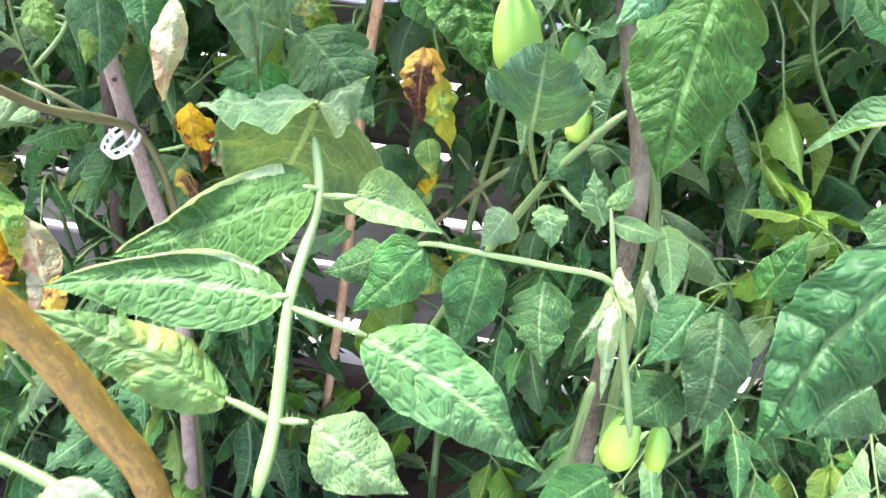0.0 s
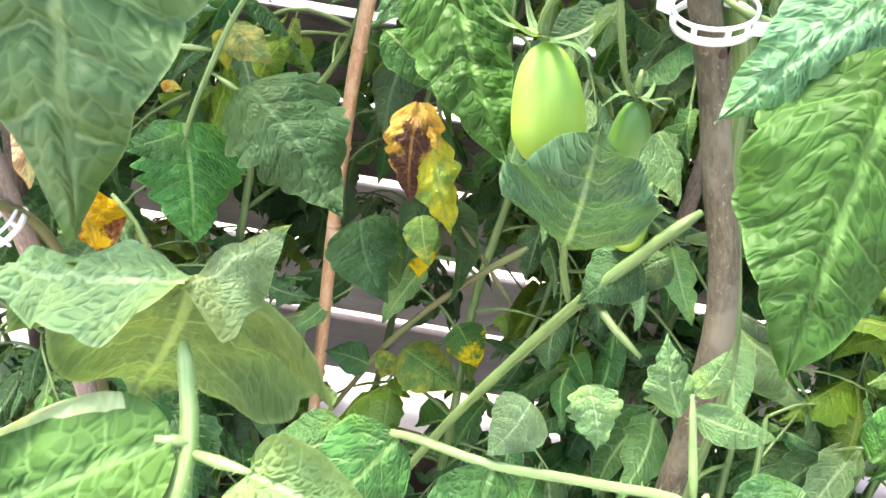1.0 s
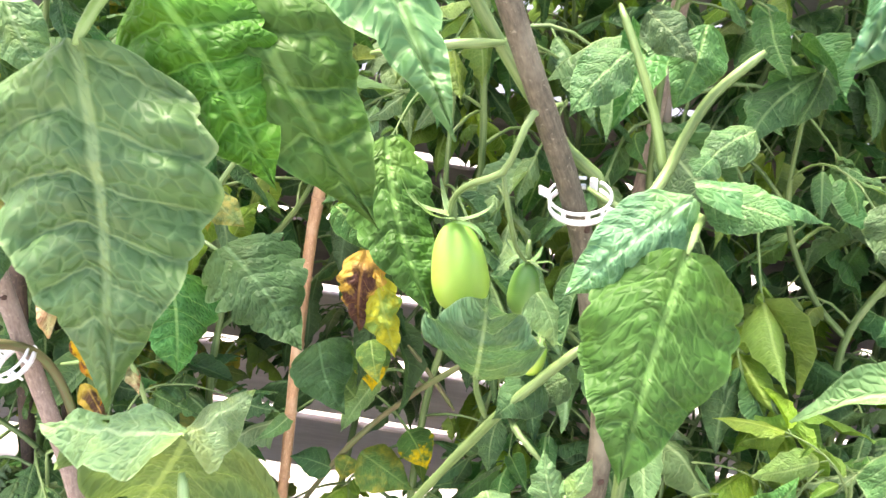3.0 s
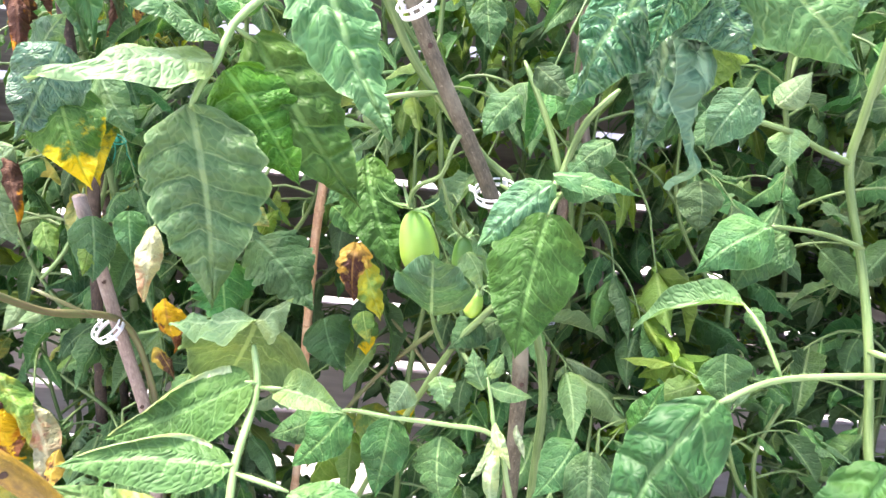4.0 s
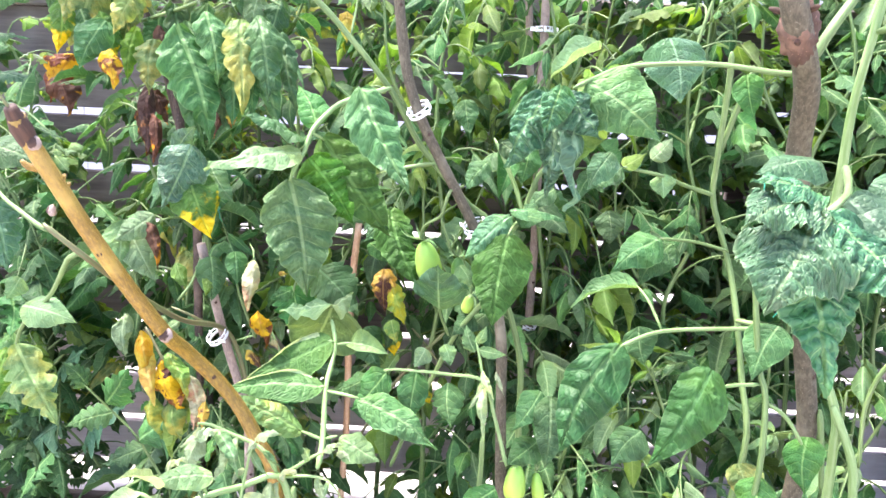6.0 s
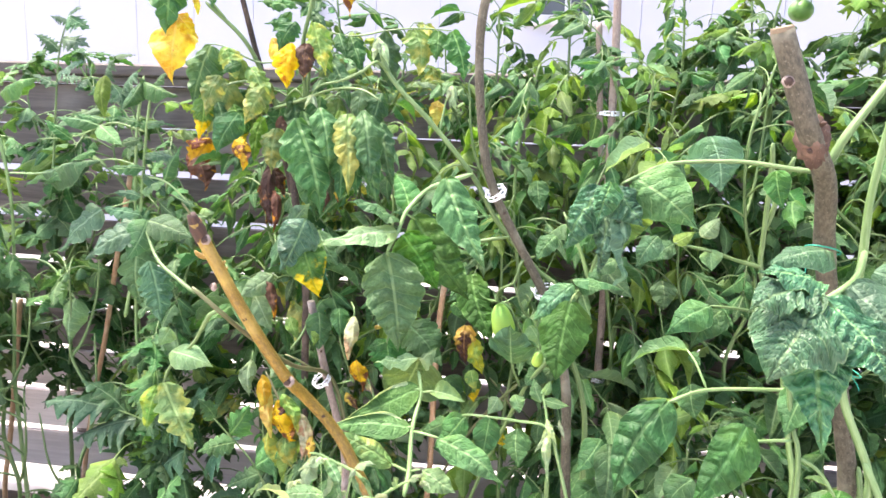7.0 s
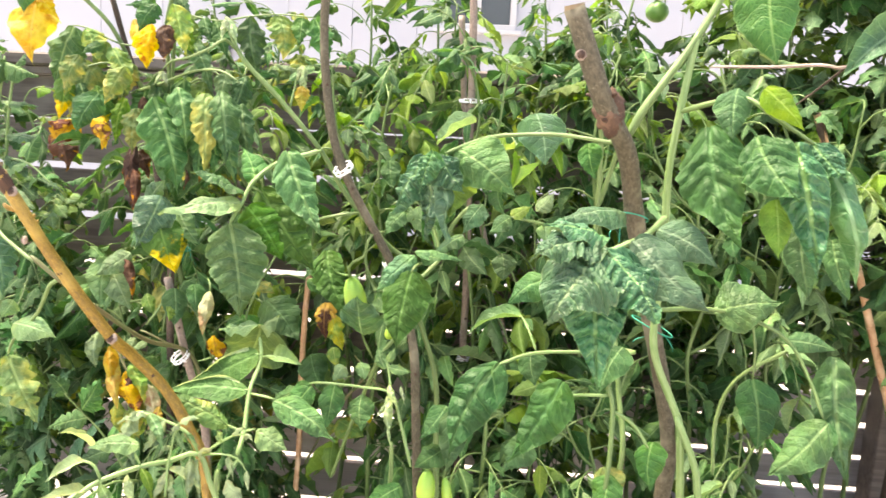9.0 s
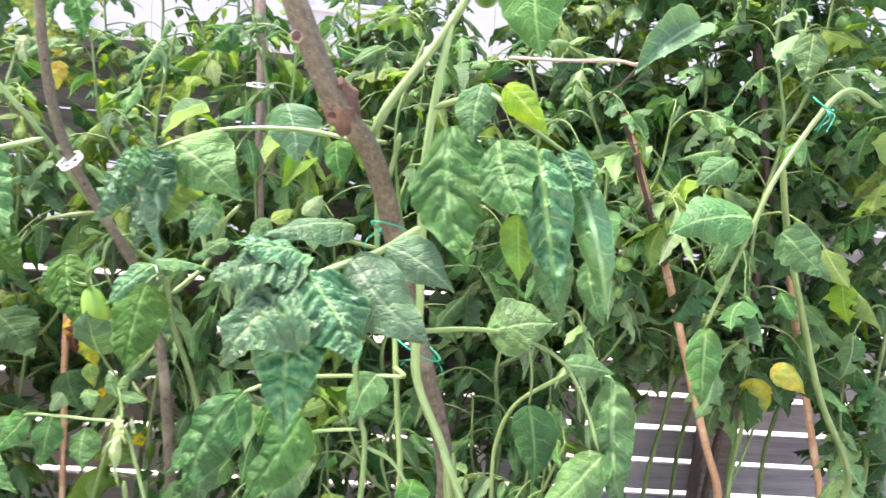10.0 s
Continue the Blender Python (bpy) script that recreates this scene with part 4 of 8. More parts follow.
leaflet(g, (-0.040, 0.440, 1.040), (-0.012, 0.470, 1.052), 0.62, LEAF_SILVER, "curl", (-0.05, -0.42, 0.91), bend=-0.8)
leaflet(g, (-0.034, 0.415, 0.998), (-0.154, 0.395, 0.938), 0.40, LEAF_STRONG, "roll", (0.1, -0.62, 0.78))
leaflet(g, (-0.036, 0.362, 0.950), (-0.170, 0.345, 0.944), 0.34, LEAF_STRONG, "roll", (0.1, -0.58, 0.8))
leaflet(g, (-0.056, 0.325, 0.901), (-0.160, 0.310, 0.955), 0.3, LEAF_TURN, "ribbed", (0.23, -0.66, 0.72))
leaflet(g, (-0.005, 0.405, 0.999), (0.051, 0.390, 0.990), 0.5, LEAF_PALE, "fold", (0.02, -0.7, 0.71))
leaflet(g, (0.016, 0.345, 0.943), (0.123, 0.320, 0.888), 0.38, LEAF_MID, "ribbed", (0.15, -0.66, 0.73))
leaflet(g, (-0.005, 0.315, 0.902), (0.052, 0.300, 0.877), 0.62, LEAF_PALE, "quilt", (0.09, -0.64, 0.76))
tube("stalk", [(-0.028, 0.322, 0.892), (-0.044, 0.325, 0.897), (-0.057, 0.325, 0.902)], 0.003, 0.0022, STEM_PALE, g)
tube("stalk", [(-0.029, 0.358, 0.946), (-0.005, 0.350, 0.946), (0.016, 0.345, 0.944)], 0.003, 0.0022, STEM_PALE, g)
tube("stalk", [(-0.029, 0.418, 0.990), (-0.004, 0.405, 0.999)], 0.0028, 0.0022, STEM_PALE, g)
tube("stalk", [(-0.029, 0.418, 0.994), (-0.039, 0.415, 0.996)], 0.0028, 0.0022, STEM_PALE, g)
tube("stalk", [(-0.032, 0.362, 0.951), (-0.043, 0.362, 0.949)], 0.0028, 0.0022, STEM_PALE, g)
tube("stalk", [(-0.027, 0.322, 0.894), (-0.008, 0.315, 0.903)], 0.0028, 0.0022, STEM_PALE, g)

# wilting side shoot
g = tube("leaf_stalk", [(0.230, 0.520, 0.758), (0.207, 0.530, 0.837), (0.186, 0.530, 0.897), (0.133, 0.525, 0.908), (0.080, 0.520, 0.913), (0.034, 0.540, 0.904), (0.001, 0.560, 0.881)], 0.004, 0.0022, STEM_PALE, plant_d)
leaflet(g, (0.081, 0.520, 0.912), (0.071, 0.500, 0.834), 0.55, LEAF, "quilt", (0.03, -0.72, 0.70))
leaflet(g, (0.131, 0.525, 0.894), (0.139, 0.490, 0.835), 0.65, LEAF, "quilt", (-0.02, -0.71, 0.70), lobes=0.12)
leaflet(g, (0.032, 0.540, 0.900), (-0.019, 0.524, 0.840), 0.6, LEAF, "quilt", (0.09, -0.72, 0.69))
leaflet(g, (0.001, 0.560, 0.881), (-0.052, 0.548, 0.858), 0.6, LEAF, "quilt", (0.12, -0.72, 0.68))
leaflet(g, (0.093, 0.530, 0.947), (0.076, 0.520, 0.918), 0.8, LEAF_PALE, "soft", (0.02, -0.75, 0.66))
leaflet(g, (0.122, 0.550, 0.948), (0.133, 0.540, 0.915), 0.7, LEAF_PALE, "quilt", (-0.01, -0.76, 0.65), lobes=0.15)
leaflet(g, (0.177, 0.550, 0.942), (0.222, 0.550, 0.935), 0.4, LEAF_PALE, "soft", (-0.08, -0.76, 0.65))
leaflet(g, (0.171, 0.550, 0.938), (0.155, 0.560, 0.980), 0.5, LEAF_PALE, "quilt", (-0.05, -0.77, 0.63), lobes=0.15)
leaflet(g, (0.175, 0.550, 0.953), (0.187, 0.560, 0.979), 0.5, LEAF_PALE, "quilt", (-0.06, -0.77, 0.63))
leaflet(g, (0.184, 0.520, 0.918), (0.203, 0.500, 0.881), 0.25, LEAF_WILT, "curl", (-0.07, -0.73, 0.68))
leaflet(g, (0.185, 0.520, 0.902), (0.192, 0.500, 0.808), 0.16, LEAF_WILT, "curl", (-0.07, -0.71, 0.71))
leaflet(g, (0.185, 0.520, 0.894), (0.164, 0.500, 0.859), 0.2, LEAF_WILT, "curl", (-0.06, -0.72, 0.69))
leaflet(g, (0.205, 0.520, 0.918), (0.218, 0.500, 0.890), 0.2, LEAF_WILT, "curl", (-0.09, -0.73, 0.68))
tube("stalk", [(0.186, 0.530, 0.897), (0.180, 0.545, 0.926), (0.173, 0.550, 0.953)], 0.003, 0.002, STEM_PALE, g)

# plant on the old branch: crinkled cluster
stem_e = tube("stem", [(0.660, 0.420, 1.565), (0.644, 0.420, 1.441), (0.638, 0.430, 1.347), (0.642, 0.440, 1.264), (0.648, 0.465, 1.141), (0.652, 0.472, 1.030), (0.706, 0.475, 0.906), (0.716, 0.480, 0.846), (0.730, 0.500, 0.740), (0.800, 0.660, 0.000)], 0.0062, 0.0105, STEM_PALE, plant_e)
tube("branch", [(0.700, 0.470, 0.915), (0.738, 0.465, 0.830), (0.753, 0.470, 0.764), (0.780, 0.480, 0.640)], 0.0072, 0.0075, STEM_PALE, stem_e)
tube("branch", [(0.562, 0.400, 1.396), (0.584, 0.400, 1.443), (0.616, 0.410, 1.490), (0.655, 0.420, 1.548), (0.699, 0.430, 1.631), (0.727, 0.440, 1.696)], 0.0075, 0.0062, STEM, plant_e)
tube("branch", [(0.727, 0.560, 0.866), (0.735, 0.550, 0.803), (0.742, 0.540, 0.729)], 0.006, 0.005, STEM, plant_e)
g = tube("leaf_stalk", [(0.583, 0.440, 1.388), (0.543, 0.440, 1.387), (0.458, 0.460, 1.395), (0.358, 0.470, 1.388), (0.307, 0.430, 1.372), (0.276, 0.410, 1.358)], 0.0046, 0.0032, STEM, plant_e)
leaflet(g, (0.259, 0.415, 1.357), (0.197, 0.400, 1.254), 0.62, LEAF_GLOSS, "corrugated", (-0.3, -0.85, 0.4))
leaflet(g, (0.257, 0.410, 1.355), (0.249, 0.400, 1.216), 0.36, LEAF_GLOSS, "corrugated", (-0.45, -0.8, 0.4))
leaflet(g, (0.261, 0.400, 1.357), (0.276, 0.395, 1.200), 0.2, LEAF_BLUE, "curl", (0.3, -0.85, 0.4))
leaflet(g, (0.257, 0.390, 1.359), (0.310, 0.375, 1.298), 0.72, LEAF_GLOSS, "corrugated", (0.05, -0.8, 0.6))
leaflet(g, (0.257, 0.380, 1.363), (0.239, 0.370, 1.294), 0.55, LEAF_GLOSS, "corrugated", (-0.15, -0.75, 0.64))
leaflet(g, (0.295, 0.420, 1.367), (0.392, 0.400, 1.295), 0.72, LEAF_MID, "ribbed", (-0.1, -0.92, 0.35))
leaflet(g, (0.308, 0.435, 1.330), (0.285, 0.430, 1.247), 0.7, LEAF_LIME, "crimped", (-0.2, -0.92, 0.32))
leaflet(g, (0.339, 0.450, 1.274), (0.309, 0.440, 1.223), 0.62, LEAF_BLUE, "crimped", (-0.29, -0.85, 0.42))
leaflet(g, (0.424, 0.550, 1.430), (0.445, 0.535, 1.339), 0.85, LEAF_BLUE, "soft", (-0.19, -0.97, 0.18))
leaflet(g, (0.320, 0.500, 1.410), (0.253, 0.500, 1.365), 0.45, LEAF_PALE, "fold", (-0.03, -0.35, 0.94))
leaflet(g, (0.509, 0.460, 1.384), (0.524, 0.450, 1.324), 0.6, LEAF, "quilt", (-0.24, -0.88, 0.42))

# big crinkled leaf before the branch
g = tube("leaf_stalk", [(0.637, 0.420, 1.272), (0.587, 0.300, 1.259), (0.544, 0.230, 1.253), (0.505, 0.190, 1.242)], 0.006, 0.004, STEM_PALE, plant_e)
leaflet(g, (0.503, 0.185, 1.255), (0.503, 0.100, 1.085), 0.46, LEAF_GLOSS, "pleated", (-0.05, -0.75, 0.65), bend=0.8)
leaflet(g, (0.501, 0.180, 1.256), (0.431, 0.100, 1.168), 0.80, LEAF_GLOSS, "pleated", (-0.30, -0.65, 0.70), bend=0.9)
leaflet(g, (0.506, 0.180, 1.254), (0.572, 0.115, 1.172), 0.78, LEAF_GLOSS, "pleated", (0.28, -0.75, 0.60), bend=0.9)
leaflet(g, (0.503, 0.185, 1.262), (0.408, 0.120, 1.243), 0.58, LEAF_GLOSS, "pleated", (-0.12, -0.55, 0.83), bend=0.8)
leaflet(g, (0.511, 0.195, 1.268), (0.425, 0.160, 1.287), 0.5, LEAF_GLOSS, "crinkle", (0.0, -0.45, 0.89))
leaflet(g, (0.553, 0.225, 1.263), (0.656, 0.180, 1.176), 0.54, LEAF_BLUE, "quilt", (-0.14, -0.8, 0.58))
leaflet(g, (0.596, 0.270, 1.272), (0.680, 0.250, 1.223), 0.56, LEAF_BLUE, "soft", (-0.15, -0.86, 0.48))
leaflet(g, (0.552, 0.300, 1.290), (0.450, 0.220, 1.282), 0.4, LEAF_BLUE, "soft", (-0.02, -0.5, 0.86))

# drooping leaves of the plant on the old branch
g = tube("leaf_stalk", [(0.644, 0.420, 1.441), (0.682, 0.360, 1.457), (0.711, 0.310, 1.463), (0.754, 0.280, 1.431), (0.813, 0.280, 1.396)], 0.005, 0.003, STEM, plant_e)
leaflet(g, (0.661, 0.300, 1.420), (0.690, 0.195, 1.264), 0.46, LEAF_DEEP, "embossed", (-0.25, -0.95, 0.16), lobes=0.08)
leaflet(g, (0.720, 0.280, 1.412), (0.749, 0.170, 1.330), 0.55, LEAF, "embossed", (-0.28, -0.95, 0.17))
leaflet(g, (0.766, 0.260, 1.409), (0.797, 0.200, 1.225), 0.3, LEAF_GLOSS, "corrugated", (-0.29, -0.85, 0.43))
leaflet(g, (0.815, 0.280, 1.388), (0.870, 0.249, 1.209), 0.22, LEAF_BLUE, "curl", (-0.32, -0.84, 0.44))
leaflet(g, (0.800, 0.280, 1.403), (0.827, 0.220, 1.356), 0.6, LEAF_GLOSS, "corrugated", (-0.31, -0.87, 0.38))
leaflet(g, (0.722, 0.270, 1.476), (0.778, 0.256, 1.420), 0.45, LEAF_LIME, "soft", (-0.27, -0.90, 0.33))
leaflet(g, (0.700, 0.320, 1.478), (0.690, 0.280, 1.400), 0.55, LEAF, "quilt", (-0.22, -0.92, 0.34))
leaflet(g, (0.748, 0.250, 1.325), (0.756, 0.236, 1.244), 0.5, LEAF_LIME, "soft", (-0.26, -0.85, 0.45))
leaflet(g, (0.804, 0.300, 1.288), (0.823, 0.280, 1.177), 0.4, LEAF, "quilt", (-0.29, -0.83, 0.48))
leaflet(g, (0.852, 0.300, 1.266), (0.880, 0.280, 1.181), 0.35, LEAF, "quilt", (-0.32, -0.81, 0.48))
tube("leaf_stalk", [(0.699, 0.430, 1.631), (0.746, 0.440, 1.680), (0.767, 0.450, 1.659)], 0.003, 0.0025, STEM, plant_e)
leaflet(plant_e, (0.767, 0.450, 1.659), (0.788, 0.428, 1.520), 0.62, LEAF, "soft", (-0.27, -0.96, -0.01))

# lower side shoot
g = tube("leaf_stalk", [(0.649, 0.470, 1.105), (0.718, 0.500, 1.104), (0.770, 0.510, 1.101), (0.828, 0.520, 1.086), (0.886, 0.500, 1.057), (0.924, 0.480, 0.994), (0.944, 0.450, 0.933)], 0.005, 0.003, STEM, plant_e)
leaflet(g, (0.759, 0.515, 1.097), (0.871, 0.500, 1.125), 0.75, LEAF_MID, "ribbed", (-0.24, -0.82, 0.52))
leaflet(g, (0.886, 0.500, 1.057), (0.972, 0.500, 1.044), 0.4, LEAF, "soft", (-0.30, -0.78, 0.55))
leaflet(g, (0.969, 0.500, 1.033), (0.993, 0.440, 0.820), 0.3, LEAF, "crinkle", (-0.32, -0.73, 0.60))
leaflet(g, (0.945, 0.440, 0.932), (0.848, 0.418, 0.839), 0.5, LEAF, "quilt", (-0.27, -0.72, 0.63))
leaflet(g, (0.944, 0.450, 0.933), (0.921, 0.420, 0.837), 0.5, LEAF, "quilt", (-0.29, -0.72, 0.63))
leaflet(g, (0.841, 0.520, 0.976), (0.857, 0.498, 0.842), 0.5, LEAF, "quilt", (-0.24, -0.75, 0.61))
tube("leaf_stalk", [(0.828, 0.520, 1.086), (0.840, 0.520, 1.029), (0.841, 0.520, 0.976)], 0.0025, 0.002, STEM, g)
tube("leaf_stalk", [(0.892, 0.510, 1.036), (0.824, 0.550, 0.964), (0.798, 0.560, 0.881), (0.799, 0.550, 0.773)], 0.004, 0.004, STEM, g)

# hairy upright stem and its leaves
tube("stem", [(0.555, 0.680, 1.416), (0.563, 0.700, 1.358), (0.569, 0.730, 1.231), (0.575, 0.740, 1.163), (0.609, 0.720, 1.056), (0.621, 0.680, 0.970), (0.632, 0.650, 0.873), (0.642, 0.620, 0.776), (0.580, 0.660, 0.000)], 0.0055, 0.0078, STEM, plant_f, hairs=420)
tube("branch", [(0.570, 0.730, 1.248), (0.589, 0.720, 1.329), (0.600, 0.700, 1.391)], 0.006, 0.005, STEM, plant_f)
g = tube("leaf_stalk", [(0.573, 0.740, 1.176), (0.516, 0.700, 1.195), (0.463, 0.660, 1.216), (0.394, 0.640, 1.231)], 0.0045, 0.003, STEM, plant_f)
leaflet(g, (0.462, 0.660, 1.220), (0.466, 0.650, 1.180), 0.9, LEAF_PALE, "soft", (-0.30, -0.86, 0.42))
leaflet(g, (0.393, 0.640, 1.230), (0.353, 0.630, 1.195), 0.62, LEAF, "quilt", (-0.23, -0.88, 0.41))
leaflet(g, (0.443, 0.660, 1.242), (0.475, 0.670, 1.279), 0.6, LEAF_PALE, "soft", (-0.30, -0.88, 0.37))
leaflet(g, (0.394, 0.640, 1.231), (0.433, 0.660, 1.252), 0.5, LEAF_LIME, "soft", (-0.26, -0.88, 0.39))
g = tube("leaf_stalk", [(0.619, 0.680, 0.970), (0.633, 0.550, 1.002), (0.585, 0.560, 0.996), (0.453, 0.520, 0.999), (0.386, 0.490, 0.983)], 0.0045, 0.0035, STEM_PALE, plant_f)
leaflet(g, (0.384, 0.490, 0.986), (0.303, 0.459, 0.817), 0.42, LEAF, "embossed", (-0.30, -0.93, 0.20))
tube("leaf_stalk", [(0.452, 0.520, 1.000), (0.434, 0.550, 1.038), (0.421, 0.580, 1.052)], 0.0028, 0.002, STEM_PALE, g)
leaflet(g, (0.423, 0.580, 1.050), (0.324, 0.600, 1.003), 0.3, LEAF_PALE, "fold", (-0.09, -0.31, 0.95))
leaflet(g, (0.430, 0.580, 1.045), (0.446, 0.560, 1.028), 0.6, LEAF, "soft", (-0.28, -0.80, 0.53))
tube("stem", [(0.550, 0.460, 1.160), (0.557, 0.440, 1.063), (0.569, 0.430, 0.982), (0.580, 0.420, 0.939), (0.577, 0.400, 0.825), (0.500, 0.450, 0.000)], 0.005, 0.0055, STEM, plant_f)
g = tube("leaf_stalk", [(0.574, 0.430, 0.959), (0.528, 0.400, 0.968), (0.492, 0.380, 0.971)], 0.0035, 0.0025, STEM_PALE, plant_f)
leaflet(g, (0.487, 0.380, 0.998), (0.405, 0.350, 0.861), 0.42, LEAF_DEEP, "embossed", (-0.40, -0.89, 0.20))
leaflet(g, (0.581, 0.410, 0.826), (0.568, 0.380, 0.758), 0.7, LEAF, "quilt", (-0.37, -0.62, 0.69))
tube("leaf_stalk", [(0.581, 0.420, 0.936), (0.621, 0.440, 0.906), (0.653, 0.440, 0.861)], 0.004, 0.003, STEM_PALE, plant_f)
leaflet(plant_f, (0.591, 0.440, 1.044), (0.557, 0.420, 0.967), 0.7, LEAF, "soft", (-0.41, -0.72, 0.57))
leaflet(plant_f, (0.656, 0.440, 0.877), (0.657, 0.420, 0.793), 0.6, LEAF, "quilt", (-0.42, -0.63, 0.65))
leaflet(plant_f, (0.587, 0.500, 0.796), (0.607, 0.487, 0.727), 0.7, LEAF_YELLOWING, "quilt", (-0.35, -0.64, 0.68))
leaflet(plant_f, (0.380, 0.660, 1.155), (0.386, 0.651, 1.100), 0.8, LEAF, "quilt", (-0.23, -0.85, 0.47))
leaflet(plant_f, (0.475, 0.680, 1.108), (0.395, 0.660, 1.049), 0.6, LEAF, "quilt", (-0.26, -0.83, 0.49))
leaflet(plant_f, (0.500, 0.700, 1.097), (0.446, 0.680, 1.021), 0.6, LEAF, "quilt", (-0.28, -0.82, 0.50))
tube("branch", [(0.604, 0.720, 1.082), (0.541, 0.700, 1.100), (0.475, 0.680, 1.108)], 0.004, 0.003, STEM, plant_f)
leaflet(plant_f, (0.288, 0.620, 0.845), (0.240, 0.580, 0.789), 0.6, LEAF, "quilt", (-0.12, -0.74, 0.66))
leaflet(plant_f, (0.302, 0.600, 0.847), (0.296, 0.560, 0.732), 0.45, LEAF, "quilt", (-0.15, -0.72, 0.67))
leaflet(plant_f, (0.458, 0.600, 0.793), (0.411, 0.580, 0.736), 0.8, LEAF, "quilt", (-0.24, -0.70, 0.67))
leaflet(plant_f, (0.450, 0.660, 0.957), (0.463, 0.640, 0.893), 0.8, LEAF, "quilt", (-0.26, -0.77, 0.58))
leaflet(plant_f, (0.286, 0.600, 0.763), (0.231, 0.560, 0.736), 0.7, LEAF, "quilt", (-0.12, -0.71, 0.69))
leaflet(plant_f, (0.215, 0.500, 0.728), (0.147, 0.460, 0.698), 0.6, LEAF, "quilt", (-0.07, -0.67, 0.74))
leaflet(plant_f, (0.375, 0.700, 0.814), (0.400, 0.700, 0.893), 0.5, LEAF, "quilt", (-0.20, -0.76, 0.62))

# left plant tied to the pale cane
tube("stem", [(-0.426, 0.400, 1.149), (-0.383, 0.420, 1.101), (-0.367, 0.500, 1.036), (-0.329, 0.620, 0.942), (-0.284, 0.735, 0.877), (-0.256, 0.760, 0.740), (-0.240, 0.780, 0.000)], 0.0046, 0.0066, STEM_OLD, plant_b)
g = tube("leaf_stalk", [(-0.383, 0.420, 1.103), (-0.404, 0.420, 1.097), (-0.457, 0.460, 1.029), (-0.509, 0.470, 0.976), (-0.530, 0.480, 0.939)], 0.0045, 0.003, STEM, plant_b)
leaflet(g, (-0.502, 0.460, 1.009), (-0.416, 0.450, 0.990), 0.55, LEAF_PALE, "soft", (0.36, -0.73, 0.58))
leaflet(g, (-0.530, 0.480, 0.939), (-0.460, 0.454, 0.818), 0.38, LEAF_TURN, "crinkle", (0.35, -0.69, 0.63), lobes=0.35)
leaflet(g, (-0.542, 0.480, 0.933), (-0.558, 0.462, 0.848), 0.45, LEAF_TURN, "curl", (0.38, -0.69, 0.62))
leaflet(g, (-0.507, 0.470, 1.049), (-0.526, 0.460, 1.017), 0.8, LEAF_PALE, "soft", (0.39, -0.73, 0.56))
g = tube("leaf_stalk", [(-0.421, 0.400, 1.139), (-0.463, 0.420, 1.157), (-0.522, 0.460, 1.181), (-0.565, 0.500, 1.230)], 0.004, 0.003, STEM, plant_b)
leaflet(g, (-0.548, 0.480, 1.170), (-0.520, 0.461, 1.060), 0.46, LEAF_BLUE, "crimped", (0.41, -0.60, 0.68), lobes=0.2)
leaflet(g, (-0.565, 0.500, 1.230), (-0.672, 0.475, 1.166), 0.42, LEAF_BLUE, "quilt", (0.45, -0.55, 0.70), lobes=0.2)
leaflet(g, (-0.559, 0.500, 1.242), (-0.596, 0.480, 1.166), 0.6, LEAF, "soft", (0.43, -0.76, 0.48))
leaflet(g, (-0.559, 0.500, 1.242), (-0.466, 0.486, 1.217), 0.5, LEAF, "soft", (0.40, -0.78, 0.47))
leaflet(plant_b, (-0.339, 0.500, 0.943), (-0.315, 0.470, 0.852), 0.24, LEAF_YELLOW, "curl", (0.27, -0.73, 0.63))
leaflet(plant_b, (-0.305, 0.500, 0.929), (-0.269, 0.480, 0.862), 0.32, LEAF_YELLOWING, "curl", (0.25, -0.73, 0.63))
leaflet(plant_b, (-0.259, 0.500, 0.872), (-0.259, 0.470, 0.818), 0.34, LEAF_DRY, "curl", (0.5, -0.7, 0.5))
leaflet(plant_b, (-0.293, 0.500, 0.862), (-0.276, 0.470, 0.796), 0.5, LEAF_YELLOWING, "curl", (0.0, -0.8, 0.6))
leaflet(plant_b, (-0.246, 0.490, 0.857), (-0.241, 0.460, 0.824), 0.4, LEAF_DYING, "curl", (0.24, -0.73, 0.64))
leaflet(plant_b, (-0.367, 0.500, 0.991), (-0.363, 0.488, 0.922), 0.4, LEAF_PALE, "curl", (0.30, -0.74, 0.60))
leaflet(plant_b, (-0.218, 0.700, 0.937), (-0.199, 0.689, 0.874), 0.5, LEAF_DYING, "curl", (0.19, -0.78, 0.60))
leaflet(plant_b, (-0.344, 0.500, 0.964), (-0.327, 0.490, 0.882), 0.3, LEAF_YELLOW, "curl", (0.3, -0.8, 0.5))
leaflet(plant_b, (-0.314, 0.500, 0.916), (-0.276, 0.480, 0.834), 0.5, LEAF_DYING, "curl", (0.0, -0.8, 0.6))
leaflet(plant_b, (-0.280, 0.500, 0.907), (-0.255, 0.480, 0.813), 0.3, LEAF_DRY, "curl", (0.5, -0.7, 0.5))
leaflet(plant_b, (-0.332, 0.500, 0.855), (-0.310, 0.480, 0.796), 0.4, LEAF_YELLOWING, "curl", (-0.2, -0.8, 0.6))
leaflet(plant_b, (-0.295, 0.500, 0.855), (-0.299, 0.480, 0.763), 0.4, LEAF_LIME, "curl", (0.3, -0.8, 0.5))
leaflet(plant_b, (-0.298, 0.490, 0.909), (-0.302, 0.480, 0.865), 0.5, LEAF_DEAD, "curl", (0.3, -0.8, 0.5))
